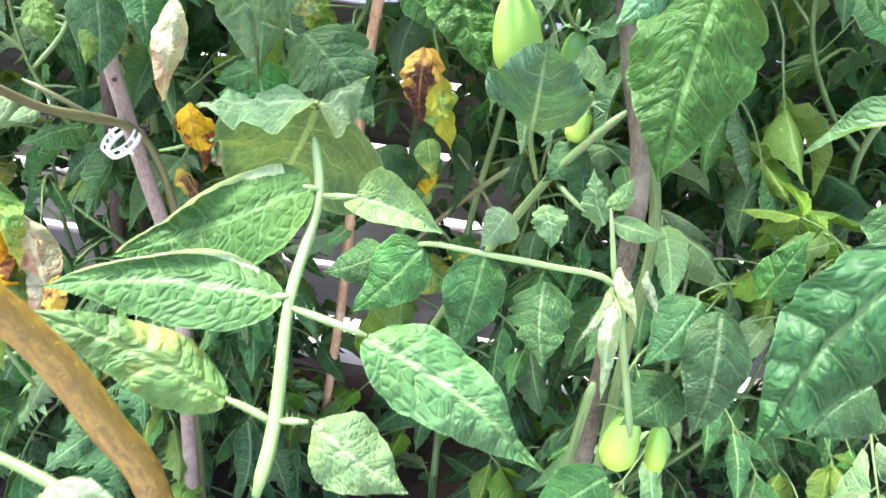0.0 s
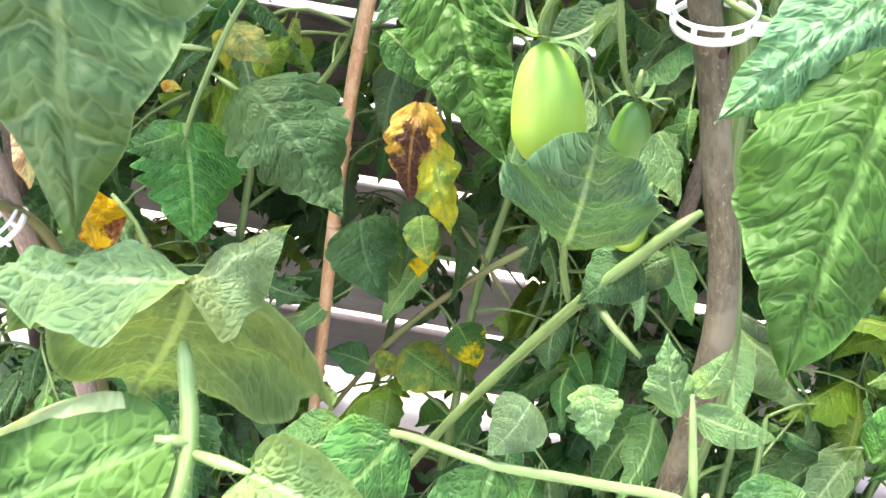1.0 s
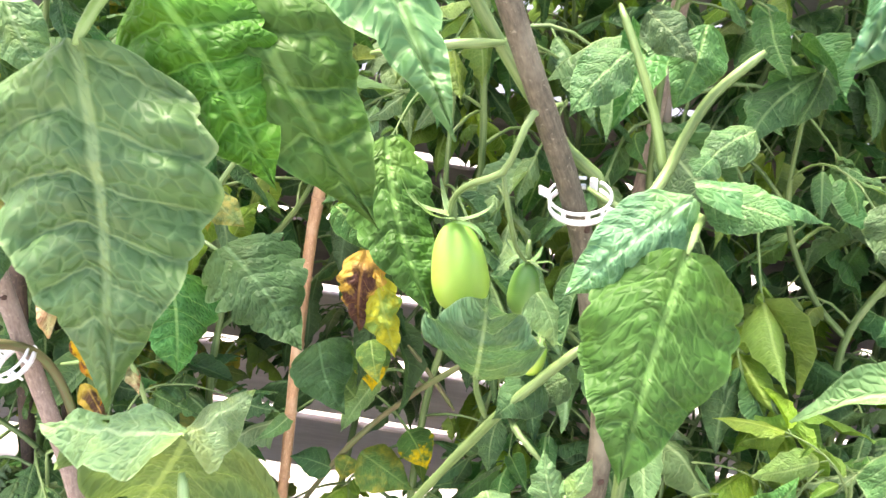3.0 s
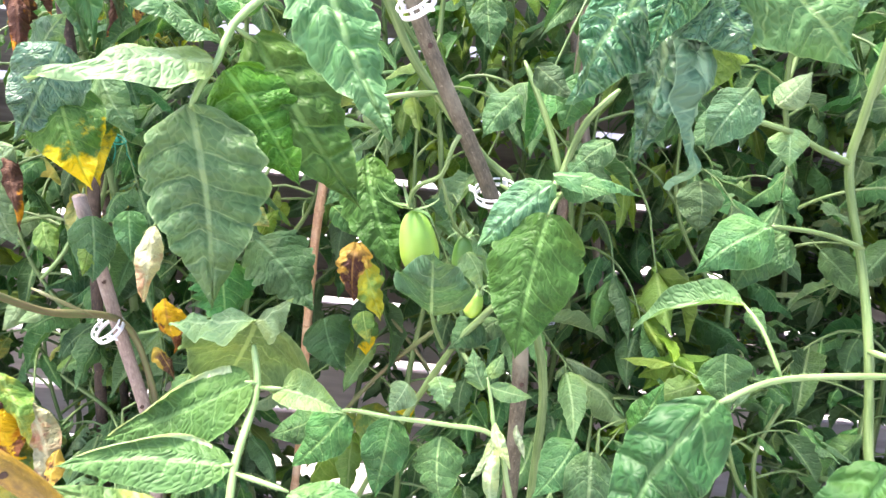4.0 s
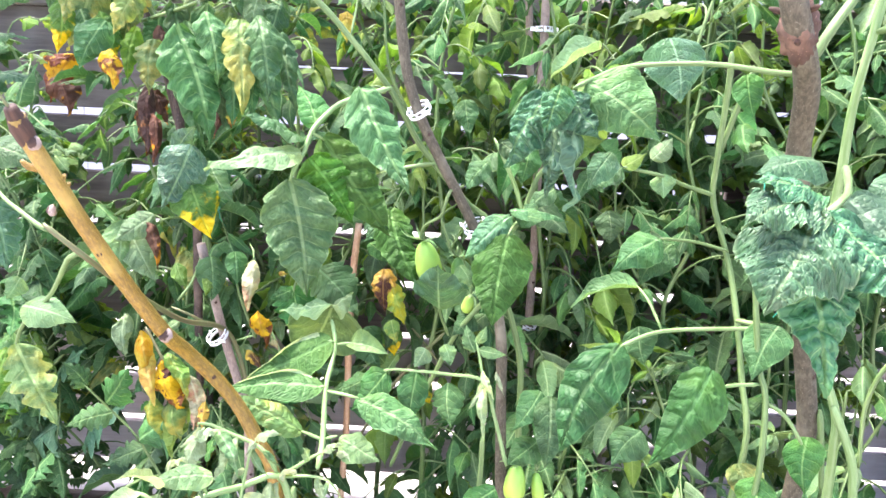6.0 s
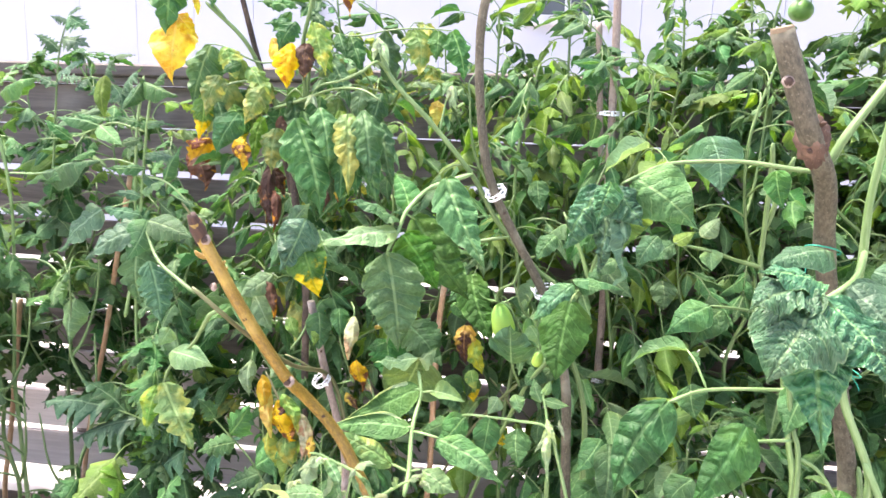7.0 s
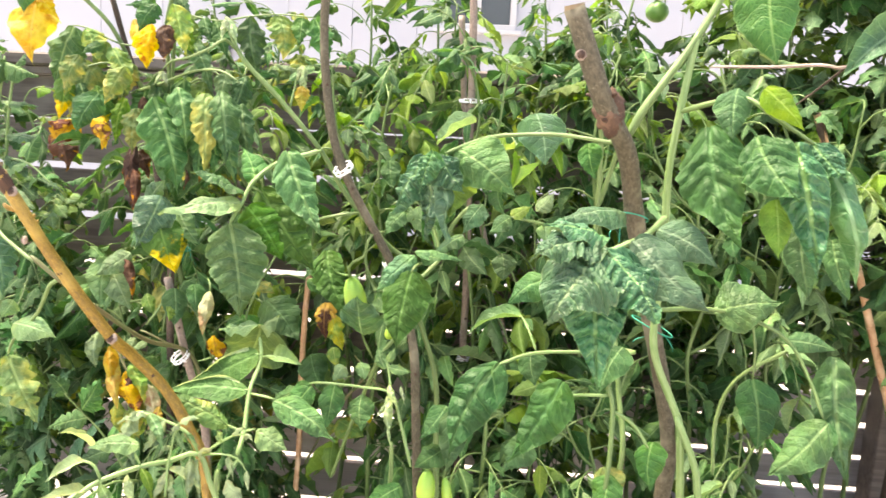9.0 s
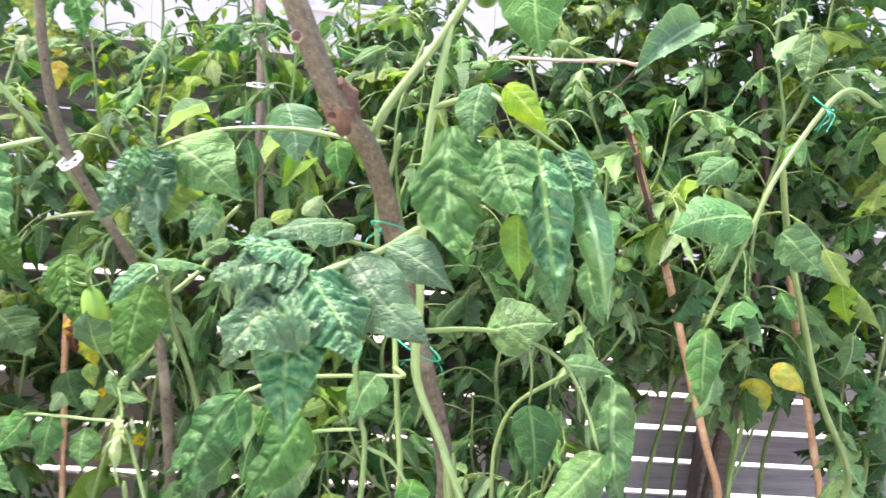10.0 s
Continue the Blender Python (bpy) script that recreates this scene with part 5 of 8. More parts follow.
tube("leaf_stalk", [(-0.345, 0.520, 0.963), (-0.313, 0.505, 0.914), (-0.288, 0.500, 0.861), (-0.277, 0.500, 0.793)], 0.003, 0.0022, STEM_OLD, plant_b)
tube("leaf_stalk", [(-0.229, 0.720, 0.875), (-0.255, 0.700, 0.990), (-0.217, 0.680, 1.038), (-0.230, 0.700, 1.059)], 0.003, 0.0022, STEM, plant_b)
leaflet(plant_b, (-0.214, 0.660, 1.040), (-0.222, 0.645, 0.952), 0.3, LEAF_DRY, "curl", (0.27, -0.77, 0.57))
leaflet(plant_b, (-0.293, 0.680, 1.038), (-0.291, 0.667, 0.959), 0.6, LEAF, "quilt", (0.32, -0.76, 0.57))
leaflet(plant_b, (-0.250, 0.680, 1.049), (-0.244, 0.670, 0.988), 0.55, LEAF, "quilt", (0.29, -0.78, 0.56))
leaflet(plant_b, (-0.327, 0.700, 1.228), (-0.377, 0.680, 1.114), 0.62, LEAF_GLOSS, "crinkle", (0.37, -0.81, 0.46))
leaflet(plant_b, (-0.340, 0.710, 1.184), (-0.290, 0.680, 1.069), 0.62, LEAF_TIP, "crinkle", (0.3, -0.82, 0.49))
leaflet(plant_b, (-0.475, 0.750, 1.079), (-0.475, 0.720, 0.973), 0.6, LEAF_PALE, "quilt", (0.42, -0.74, 0.53))
leaflet(plant_b, (-0.419, 0.750, 1.092), (-0.484, 0.720, 1.045), 0.5, LEAF_PALE, "quilt", (0.41, -0.76, 0.50))
leaflet(plant_b, (-0.461, 0.750, 1.048), (-0.416, 0.735, 0.969), 0.6, LEAF_PALE, "soft", (0.39, -0.74, 0.54))
leaflet(plant_b, (-0.333, 0.800, 1.186), (-0.282, 0.786, 1.113), 0.5, LEAF_PALE, "quilt", (0.32, -0.83, 0.46))
leaflet(plant_b, (-0.367, 0.720, 1.206), (-0.319, 0.700, 1.260), 0.5, LEAF_BLUE, "quilt", (0.38, -0.83, 0.40))
leaflet(plant_b, (-0.434, 0.750, 1.098), (-0.409, 0.732, 0.992), 0.22, LEAF_DEAD, "curl", (0.39, -0.76, 0.52))
leaflet(plant_b, (-0.431, 0.800, 1.270), (-0.430, 0.785, 1.180), 0.22, LEAF_DEAD, "curl", (0.41, -0.82, 0.40))
leaflet(plant_b, (-0.305, 0.820, 1.302), (-0.323, 0.808, 1.229), 0.22, LEAF_DEAD, "curl", (0.33, -0.86, 0.38))
leaflet(plant_b, (-0.293, 0.680, 1.018), (-0.298, 0.660, 0.971), 0.5, LEAF_LIME, "quilt", (0.39, -0.75, 0.53))
leaflet(plant_b, (-0.362, 0.700, 1.018), (-0.337, 0.680, 0.976), 0.5, LEAF_LIME, "quilt", (0.43, -0.74, 0.52))
leaflet(plant_b, (-0.372, 0.660, 0.931), (-0.386, 0.640, 0.900), 0.6, LEAF_PALE, "soft", (0.45, -0.67, 0.59))
leaflet(plant_b, (-0.346, 0.660, 0.924), (-0.368, 0.640, 0.913), 0.5, LEAF_PALE, "soft", (0.43, -0.68, 0.59))
tube("leaf_stalk", [(-0.347, 0.660, 0.961), (-0.328, 0.680, 0.990), (-0.318, 0.700, 1.029), (-0.315, 0.710, 1.062)], 0.003, 0.0025, STEM, plant_b)
tube("leaf_stalk", [(-0.359, 0.660, 0.949), (-0.333, 0.660, 0.939), (-0.298, 0.680, 0.911)], 0.0025, 0.003, STEM_OLD, plant_b)
leaflet(plant_b, (-0.226, 0.760, 0.890), (-0.206, 0.740, 0.860), 0.5, LEAF_PALE, "curl", (0.35, -0.59, 0.73))
leaflet(plant_b, (-0.214, 0.760, 0.866), (-0.193, 0.740, 0.846), 0.45, LEAF_DRY, "curl", (0.33, -0.59, 0.74))
leaflet(plant_b, (-0.256, 0.760, 0.837), (-0.223, 0.740, 0.801), 0.36, LEAF_BURNT, "curl", (0.35, -0.55, 0.76))
leaflet(plant_b, (-0.216, 0.780, 0.790), (-0.225, 0.750, 0.752), 0.6, LEAF_PALE, "soft", (0.31, -0.54, 0.78))
leaflet(plant_b, (-0.222, 0.780, 0.770), (-0.188, 0.770, 0.770), 0.5, LEAF_YELLOW, "soft", (0.29, -0.55, 0.78))
leaflet(plant_a, (-0.155, 0.790, 1.031), (-0.147, 0.785, 1.002), 0.45, LEAF_LEMON, "soft", (0.31, -0.73, 0.61))
leaflet(plant_a, (-0.124, 0.790, 1.000), (-0.104, 0.800, 1.033), 0.6, LEAF_LIME, "quilt", (0.26, -0.75, 0.61))
leaflet(plant_b, (-0.205, 0.800, 0.979), (-0.188, 0.800, 0.977), 0.6, LEAF_YELLOW, "soft", (0.34, -0.69, 0.63))
leaflet(plant_b, (-0.216, 0.780, 1.052), (-0.152, 0.780, 1.048), 0.34, LEAF_BLUE, "quilt", (0.36, -0.74, 0.57))
leaflet(plant_b, (-0.213, 0.770, 1.053), (-0.178, 0.760, 1.030), 0.6, LEAF_BLUE, "crinkle", (0.38, -0.72, 0.58))
tube("leaf_stalk", [(-0.230, 0.760, 0.897), (-0.209, 0.755, 0.876), (-0.192, 0.750, 0.839), (-0.191, 0.760, 0.810)], 0.003, 0.0026, STEM_PALE, plant_b)
tube("leaf_stalk", [(-0.277, 0.760, 0.854), (-0.244, 0.760, 0.866), (-0.219, 0.760, 0.892)], 0.0028, 0.002, STEM_PALE, plant_b)
tube("leaf_stalk", [(-0.205, 0.770, 1.012), (-0.177, 0.765, 1.021), (-0.151, 0.765, 1.022)], 0.0022, 0.0026, STEM, plant_a)

# tall yellowing plant behind the left cane
tube("stem", [(-0.642, 0.930, 1.676), (-0.563, 0.960, 1.595), (-0.525, 0.990, 1.503), (-0.462, 0.980, 1.355), (-0.436, 0.970, 1.189), (-0.395, 0.960, 0.994), (-0.374, 0.970, 0.786), (-0.360, 1.000, 0.000)], 0.0055, 0.0095, STEM, plant_c)
tube("stem", [(-0.380, 0.920, 1.758), (-0.392, 0.930, 1.672), (-0.415, 0.940, 1.583), (-0.415, 0.950, 1.472), (-0.434, 0.960, 1.357)], 0.005, 0.006, STEM, plant_c)
tube("leaf_stalk", [(-0.597, 0.940, 1.639), (-0.663, 0.930, 1.708), (-0.701, 0.920, 1.694), (-0.719, 0.900, 1.729)], 0.004, 0.0025, STEM, plant_c)
leaflet(plant_c, (-0.729, 0.900, 1.773), (-0.710, 0.872, 1.597), 0.55, LEAF_MID, "crinkle", (0.44, -0.86, 0.25), lobes=0.18)
leaflet(plant_c, (-0.702, 0.920, 1.645), (-0.711, 0.896, 1.494), 0.62, LEAF_YELLOW, "curl", (0.43, -0.85, 0.30))
leaflet(plant_c, (-0.700, 0.910, 1.646), (-0.647, 0.899, 1.592), 0.5, LEAF_YELLOW, "crinkle", (0.42, -0.86, 0.28), lobes=0.18)
leaflet(plant_c, (-0.622, 0.920, 1.760), (-0.615, 0.904, 1.657), 0.5, LEAF, "crinkle", (0.40, -0.89, 0.24), lobes=0.18)
leaflet(plant_c, (-0.670, 0.930, 1.689), (-0.658, 0.923, 1.643), 0.3, LEAF_YELLOW, "crinkle", (0.41, -0.87, 0.26), lobes=0.18)
leaflet(plant_c, (-0.297, 0.920, 1.758), (-0.294, 0.902, 1.645), 0.4, LEAF_DYING, "curl", (0.25, -0.94, 0.23))
leaflet(plant_c, (-0.414, 0.850, 1.584), (-0.414, 0.834, 1.485), 0.5, LEAF_YELLOW, "crinkle", (0.31, -0.90, 0.31), lobes=0.18)
leaflet(plant_c, (-0.378, 0.860, 1.585), (-0.381, 0.847, 1.505), 0.55, LEAF_DEAD, "curl", (0.29, -0.90, 0.31))
leaflet(plant_c, (-0.409, 0.880, 1.630), (-0.442, 0.860, 1.566), 0.6, LEAF, "crinkle", (0.32, -0.91, 0.28), lobes=0.18)
leaflet(plant_c, (-0.369, 0.880, 1.630), (-0.336, 0.860, 1.518), 0.4, LEAF_YELLOWING, "crinkle", (0.28, -0.91, 0.29), lobes=0.18)
leaflet(plant_c, (-0.662, 0.900, 1.327), (-0.634, 0.887, 1.250), 0.65, LEAF_DEAD, "curl", (0.39, -0.82, 0.42))
leaflet(plant_c, (-0.514, 0.820, 1.381), (-0.505, 0.808, 1.310), 0.5, LEAF_DYING, "curl", (0.35, -0.85, 0.40))
leaflet(plant_c, (-0.484, 0.920, 1.317), (-0.479, 0.896, 1.171), 0.2, LEAF_DEAD, "curl", (0.31, -0.84, 0.44))
leaflet(plant_c, (-0.453, 0.900, 1.426), (-0.444, 0.887, 1.348), 0.3, LEAF_DEAD, "curl", (0.31, -0.87, 0.38))
leaflet(plant_c, (-0.533, 0.850, 1.431), (-0.581, 0.833, 1.343), 0.6, LEAF, "crinkle", (0.37, -0.85, 0.38))
leaflet(plant_c, (-0.578, 0.860, 1.512), (-0.604, 0.840, 1.422), 0.5, LEAF_YELLOWING, "crinkle", (0.39, -0.86, 0.34), lobes=0.18)
leaflet(plant_c, (-0.475, 0.860, 1.490), (-0.515, 0.840, 1.406), 0.5, LEAF_YELLOWING, "crinkle", (0.34, -0.87, 0.35), lobes=0.18)
leaflet(plant_c, (-0.371, 0.770, 1.426), (-0.307, 0.736, 1.226), 0.42, LEAF_MID, "crinkle", (0.28, -0.87, 0.41), lobes=0.18)
leaflet(plant_c, (-0.323, 0.780, 1.451), (-0.297, 0.758, 1.321), 0.4, LEAF, "crinkle", (0.26, -0.88, 0.39), lobes=0.18)
leaflet(plant_c, (-0.261, 0.780, 1.442), (-0.247, 0.740, 1.277), 0.35, LEAF_YELLOWING, "crinkle", (0.23, -0.89, 0.40), lobes=0.18)
leaflet(plant_c, (-0.230, 0.780, 1.449), (-0.205, 0.740, 1.298), 0.4, LEAF_MID, "crinkle", (0.22, -0.89, 0.39), lobes=0.18)
leaflet(plant_c, (-0.297, 0.800, 1.422), (-0.278, 0.773, 1.253), 0.35, LEAF, "crinkle", (0.25, -0.88, 0.41), lobes=0.18)
leaflet(plant_c, (-0.444, 0.850, 1.402), (-0.452, 0.833, 1.300), 0.5, LEAF_YELLOWING, "crinkle", (0.32, -0.86, 0.40), lobes=0.18)
leaflet(plant_c, (-0.353, 0.800, 1.194), (-0.398, 0.780, 1.092), 0.6, LEAF, "crinkle", (0.28, -0.83, 0.49))
leaflet(plant_c, (-0.359, 0.800, 1.181), (-0.328, 0.777, 1.046), 0.55, LEAF_TIP, "crinkle", (0.26, -0.82, 0.51))
leaflet(plant_c, (-0.303, 0.850, 1.274), (-0.303, 0.845, 1.242), 0.5, LEAF_DYING, "crinkle", (0.24, -0.86, 0.44), lobes=0.18)
g = tube("leaf_stalk", [(-0.638, 0.970, 0.392), (-0.692, 0.950, 0.509), (-0.755, 0.920, 0.603), (-0.838, 0.900, 0.660), (-0.905, 0.880, 0.691)], 0.004, 0.002, STEM, plant_c)
leaflet(g, (-0.910, 0.900, 0.680), (-1.085, 0.870, 0.692), 0.5, LEAF_BLUE, "soft", (0.17, -0.25, 0.95), lobes=0.85)
leaflet(g, (-0.870, 0.900, 0.673), (-0.968, 0.870, 0.759), 0.55, LEAF_BLUE, "soft", (0.16, -0.26, 0.95), lobes=0.85)
leaflet(g, (-0.846, 0.900, 0.659), (-1.008, 0.870, 0.594), 0.5, LEAF_BLUE, "soft", (0.16, -0.25, 0.96), lobes=0.85)
leaflet(g, (-0.752, 0.900, 0.620), (-0.627, 0.870, 0.779), 0.5, LEAF_BLUE, "soft", (0.13, -0.27, 0.95), lobes=0.85)
leaflet(g, (-0.714, 0.900, 0.586), (-0.811, 0.870, 0.494), 0.5, LEAF_BLUE, "soft", (0.14, -0.25, 0.96), lobes=0.85)
leaflet(g, (-0.791, 0.900, 0.639), (-0.769, 0.870, 0.760), 0.45, LEAF_BLUE, "soft", (0.14, -0.26, 0.95), lobes=0.85)
leaflet(g, (-0.668, 0.900, 0.533), (-0.546, 0.870, 0.657), 0.45, LEAF_BLUE, "soft", (0.12, -0.26, 0.96), lobes=0.85)
g = tube("leaf_stalk", [(-0.366, 0.620, 0.622), (-0.408, 0.600, 0.730), (-0.449, 0.580, 0.797), (-0.476, 0.570, 0.835)], 0.003, 0.0018, STEM, plant_b)
leaflet(g, (-0.476, 0.580, 0.829), (-0.507, 0.560, 0.879), 0.5, LEAF, "quilt", (0.33, -0.71, 0.62), lobes=0.3)
leaflet(g, (-0.449, 0.580, 0.797), (-0.392, 0.560, 0.879), 0.5, LEAF, "quilt", (0.30, -0.71, 0.63), lobes=0.3)
leaflet(g, (-0.437, 0.580, 0.783), (-0.509, 0.560, 0.762), 0.5, LEAF, "quilt", (0.32, -0.69, 0.65), lobes=0.3)
leaflet(g, (-0.394, 0.580, 0.735), (-0.314, 0.560, 0.803), 0.5, LEAF, "quilt", (0.26, -0.70, 0.66), lobes=0.3)
leaflet(g, (-0.388, 0.580, 0.719), (-0.454, 0.560, 0.693), 0.5, LEAF, "quilt", (0.29, -0.68, 0.68), lobes=0.3)
leaflet(plant_c, (-0.365, 0.800, 1.417), (-0.327, 0.766, 1.211), 0.26, LEAF, "crinkle", (0.28, -0.87, 0.42), lobes=0.18)
leaflet(plant_c, (-0.325, 0.820, 1.410), (-0.298, 0.790, 1.243), 0.24, LEAF, "crinkle", (0.26, -0.87, 0.41), lobes=0.18)
leaflet(plant_c, (-0.250, 0.800, 1.417), (-0.242, 0.770, 1.265), 0.28, LEAF, "crinkle", (0.23, -0.88, 0.41), lobes=0.18)
leaflet(plant_c, (-0.226, 0.800, 1.436), (-0.194, 0.770, 1.252), 0.24, LEAF_MID, "crinkle", (0.21, -0.89, 0.41), lobes=0.18)
leaflet(plant_c, (-0.295, 0.840, 1.445), (-0.277, 0.810, 1.311), 0.26, LEAF_LIME, "crinkle", (0.24, -0.89, 0.39), lobes=0.18)
leaflet(plant_c, (-0.638, 0.900, 1.470), (-0.640, 0.870, 1.365), 0.4, LEAF_TIP, "crinkle", (0.40, -0.84, 0.37), lobes=0.18)
leaflet(plant_c, (-0.616, 0.920, 1.457), (-0.578, 0.890, 1.355), 0.36, LEAF, "crinkle", (0.37, -0.85, 0.37), lobes=0.18)
leaflet(plant_c, (-0.576, 0.920, 1.450), (-0.533, 0.890, 1.351), 0.34, LEAF_TIP, "crinkle", (0.36, -0.86, 0.37), lobes=0.18)
leaflet(plant_c, (-0.525, 0.900, 1.534), (-0.475, 0.870, 1.426), 0.34, LEAF_TURN, "crinkle", (0.34, -0.88, 0.34), lobes=0.18)
leaflet(plant_c, (-0.546, 0.900, 1.540), (-0.582, 0.870, 1.515), 0.45, LEAF_MID, "crinkle", (0.37, -0.87, 0.32), lobes=0.18)
leaflet(plant_c, (-0.492, 0.940, 1.672), (-0.412, 0.910, 1.662), 0.34, LEAF, "crinkle", (0.32, -0.91, 0.25), lobes=0.18)
leaflet(plant_c, (-0.425, 0.920, 1.626), (-0.486, 0.890, 1.627), 0.36, LEAF, "crinkle", (0.33, -0.91, 0.27), lobes=0.18)
leaflet(plant_c, (-0.368, 0.920, 1.621), (-0.320, 0.890, 1.513), 0.3, LEAF_LIME, "crinkle", (0.27, -0.92, 0.30), lobes=0.18)
leaflet(plant_c, (-0.470, 0.900, 1.595), (-0.418, 0.870, 1.504), 0.34, LEAF_YELLOW, "curl", (0.32, -0.90, 0.31))
leaflet(plant_c, (-0.341, 0.900, 1.557), (-0.285, 0.870, 1.445), 0.3, LEAF, "crinkle", (0.25, -0.91, 0.33), lobes=0.18)
leaflet(plant_c, (-0.497, 0.900, 1.424), (-0.507, 0.870, 1.320), 0.3, LEAF_LIME, "crinkle", (0.34, -0.86, 0.39), lobes=0.18)
leaflet(plant_c, (-0.206, 0.840, 1.421), (-0.170, 0.810, 1.279), 0.26, LEAF, "crinkle", (0.19, -0.90, 0.40), lobes=0.18)
leaflet(plant_c, (-0.346, 0.860, 1.328), (-0.299, 0.830, 1.254), 0.34, LEAF_TIP, "crinkle", (0.25, -0.87, 0.43), lobes=0.18)
tube("leaf_stalk", [(-0.517, 0.970, 1.435), (-0.425, 0.930, 1.459), (-0.328, 0.880, 1.488), (-0.252, 0.840, 1.490), (-0.202, 0.820, 1.467)], 0.0045, 0.0025, STEM, plant_c)
tube("leaf_stalk", [(-0.521, 0.980, 1.489), (-0.555, 0.940, 1.501), (-0.604, 0.920, 1.487), (-0.638, 0.900, 1.466)], 0.004, 0.0025, STEM, plant_c)

# pale twisted shoot in the foreground
g = tube("stem", [(-0.232, 0.070, 0.856), (-0.200, 0.110, 0.872), (-0.178, 0.140, 0.885), (-0.130, 0.170, 0.897), (-0.096, 0.190, 0.899), (-0.058, 0.205, 0.906), (0.020, 0.270, 0.600)], 0.0042, 0.0052, STEM_PALE, plant_g, hairs=260)
tube("shoot", [(-0.058, 0.205, 0.906), (-0.072, 0.208, 0.932), (-0.092, 0.212, 0.944), (-0.115, 0.215, 0.951), (-0.141, 0.220, 0.959), (-0.158, 0.222, 0.959)], 0.0038, 0.0018, STEM_PALE, g, hairs=120)
tube("shoot", [(-0.093, 0.165, 0.855), (-0.095, 0.180, 0.892), (-0.088, 0.180, 0.927), (-0.083, 0.180, 0.949), (-0.076, 0.180, 0.965)], 0.0028, 0.0015, STEM_PALE, g, hairs=80)
tube("shoot", [(-0.058, 0.205, 0.906), (-0.042, 0.210, 0.913), (-0.025, 0.210, 0.926), (-0.009, 0.212, 0.935), (0.008, 0.214, 0.939)], 0.003, 0.0014, STEM_PALE, g, hairs=80)
tube("shoot", [(-0.175, 0.140, 0.885), (-0.183, 0.140, 0.907), (-0.199, 0.140, 0.914), (-0.219, 0.135, 0.912), (-0.234, 0.130, 0.898)], 0.003, 0.0016, STEM_PALE, g, hairs=60)
tube("shoot", [(-0.130, 0.170, 0.897), (-0.139, 0.165, 0.921), (-0.154, 0.160, 0.935), (-0.161, 0.158, 0.947)], 0.0026, 0.0014, STEM_PALE, g, hairs=60)
tube("shoot", [(-0.058, 0.205, 0.904), (-0.023, 0.200, 0.911), (0.002, 0.200, 0.906), (0.016, 0.200, 0.887)], 0.0024, 0.0012, STEM_PALE, g, hairs=60)
leaflet(g, (-0.189, 0.124, 0.923), (-0.217, 0.076, 0.913), 0.34, LEAF_UNDER, "fold", (0.15, -0.25, 0.96))
leaflet(g, (-0.129, 0.162, 0.983), (-0.143, 0.127, 0.938), 0.34, LEAF_UNDER, "curl", (0.13, -0.27, 0.95))
leaflet(g, (-0.117, 0.169, 0.981), (-0.091, 0.159, 0.928), 0.26, LEAF_PALE, "curl", (0.32, -0.71, 0.63))
leaflet(g, (-0.099, 0.180, 0.965), (-0.114, 0.146, 0.932), 0.34, LEAF_UNDER, "curl", (0.75, -0.45, 0.48))
leaflet(g, (-0.128, 0.163, 0.985), (-0.129, 0.135, 0.984), 0.37, LEAF_WILT, "curl", (0.13, -0.27, 0.95))
leaflet(g, (-0.081, 0.191, 0.960), (-0.049, 0.185, 0.970), 0.37, LEAF_UNDER, "curl", (0.11, -0.28, 0.95))
leaflet(g, (-0.081, 0.191, 0.958), (-0.084, 0.164, 0.953), 0.31, LEAF_WILT, "curl", (0.12, -0.27, 0.95))
leaflet(g, (-0.073, 0.196, 0.943), (-0.050, 0.185, 0.928), 0.25, LEAF_PALE, "curl", (-0.47, -0.61, 0.64))
leaflet(g, (-0.155, 0.146, 0.953), (-0.156, 0.119, 0.948), 0.37, LEAF_UNDER, "curl", (0.14, -0.26, 0.96))
leaflet(g, (-0.149, 0.150, 0.940), (-0.124, 0.140, 0.908), 0.25, LEAF_PALE, "curl", (0.34, -0.69, 0.64))
leaflet(g, (-0.155, 0.146, 0.950), (-0.136, 0.131, 0.964), 0.43, LEAF_WILT, "curl", (0.13, -0.27, 0.95))
leaflet(g, (-0.127, 0.164, 0.898), (-0.107, 0.151, 0.856), 0.28, LEAF_LIME, "curl", (0.32, -0.68, 0.66))
leaflet(g, (-0.094, 0.184, 0.888), (-0.048, 0.185, 0.861), 0.26, LEAF_UNDER, "fold", (0.11, -0.26, 0.96))
leaflet(g, (-0.096, 0.183, 0.888), (-0.104, 0.153, 0.852), 0.25, LEAF_UNDER, "curl", (0.12, -0.26, 0.96))
leaflet(g, (-0.094, 0.184, 0.881), (-0.078, 0.169, 0.836), 0.22, LEAF_WILT, "curl", (-0.46, -0.58, 0.67))
leaflet(g, (-0.066, 0.200, 0.900), (-0.066, 0.176, 0.846), 0.26, LEAF_UNDER, "curl", (0.11, -0.26, 0.96))
leaflet(g, (-0.059, 0.204, 0.899), (-0.050, 0.185, 0.839), 0.19, LEAF_WILT, "curl", (0.73, -0.46, 0.51))
leaflet(g, (-0.023, 0.205, 0.928), (-0.024, 0.185, 0.956), 0.31, LEAF_PALE, "curl", (0.27, -0.73, 0.63))
leaflet(g, (-0.006, 0.205, 0.938), (0.021, 0.185, 0.961), 0.25, LEAF_UNDER, "curl", (0.09, -0.28, 0.96))
leaflet(g, (0.011, 0.205, 0.943), (0.029, 0.185, 0.941), 0.31, LEAF_WILT, "curl", (0.09, -0.28, 0.96))
leaflet(g, (-0.012, 0.205, 0.908), (0.001, 0.185, 0.879), 0.25, LEAF_UNDER, "curl", (0.09, -0.27, 0.96))
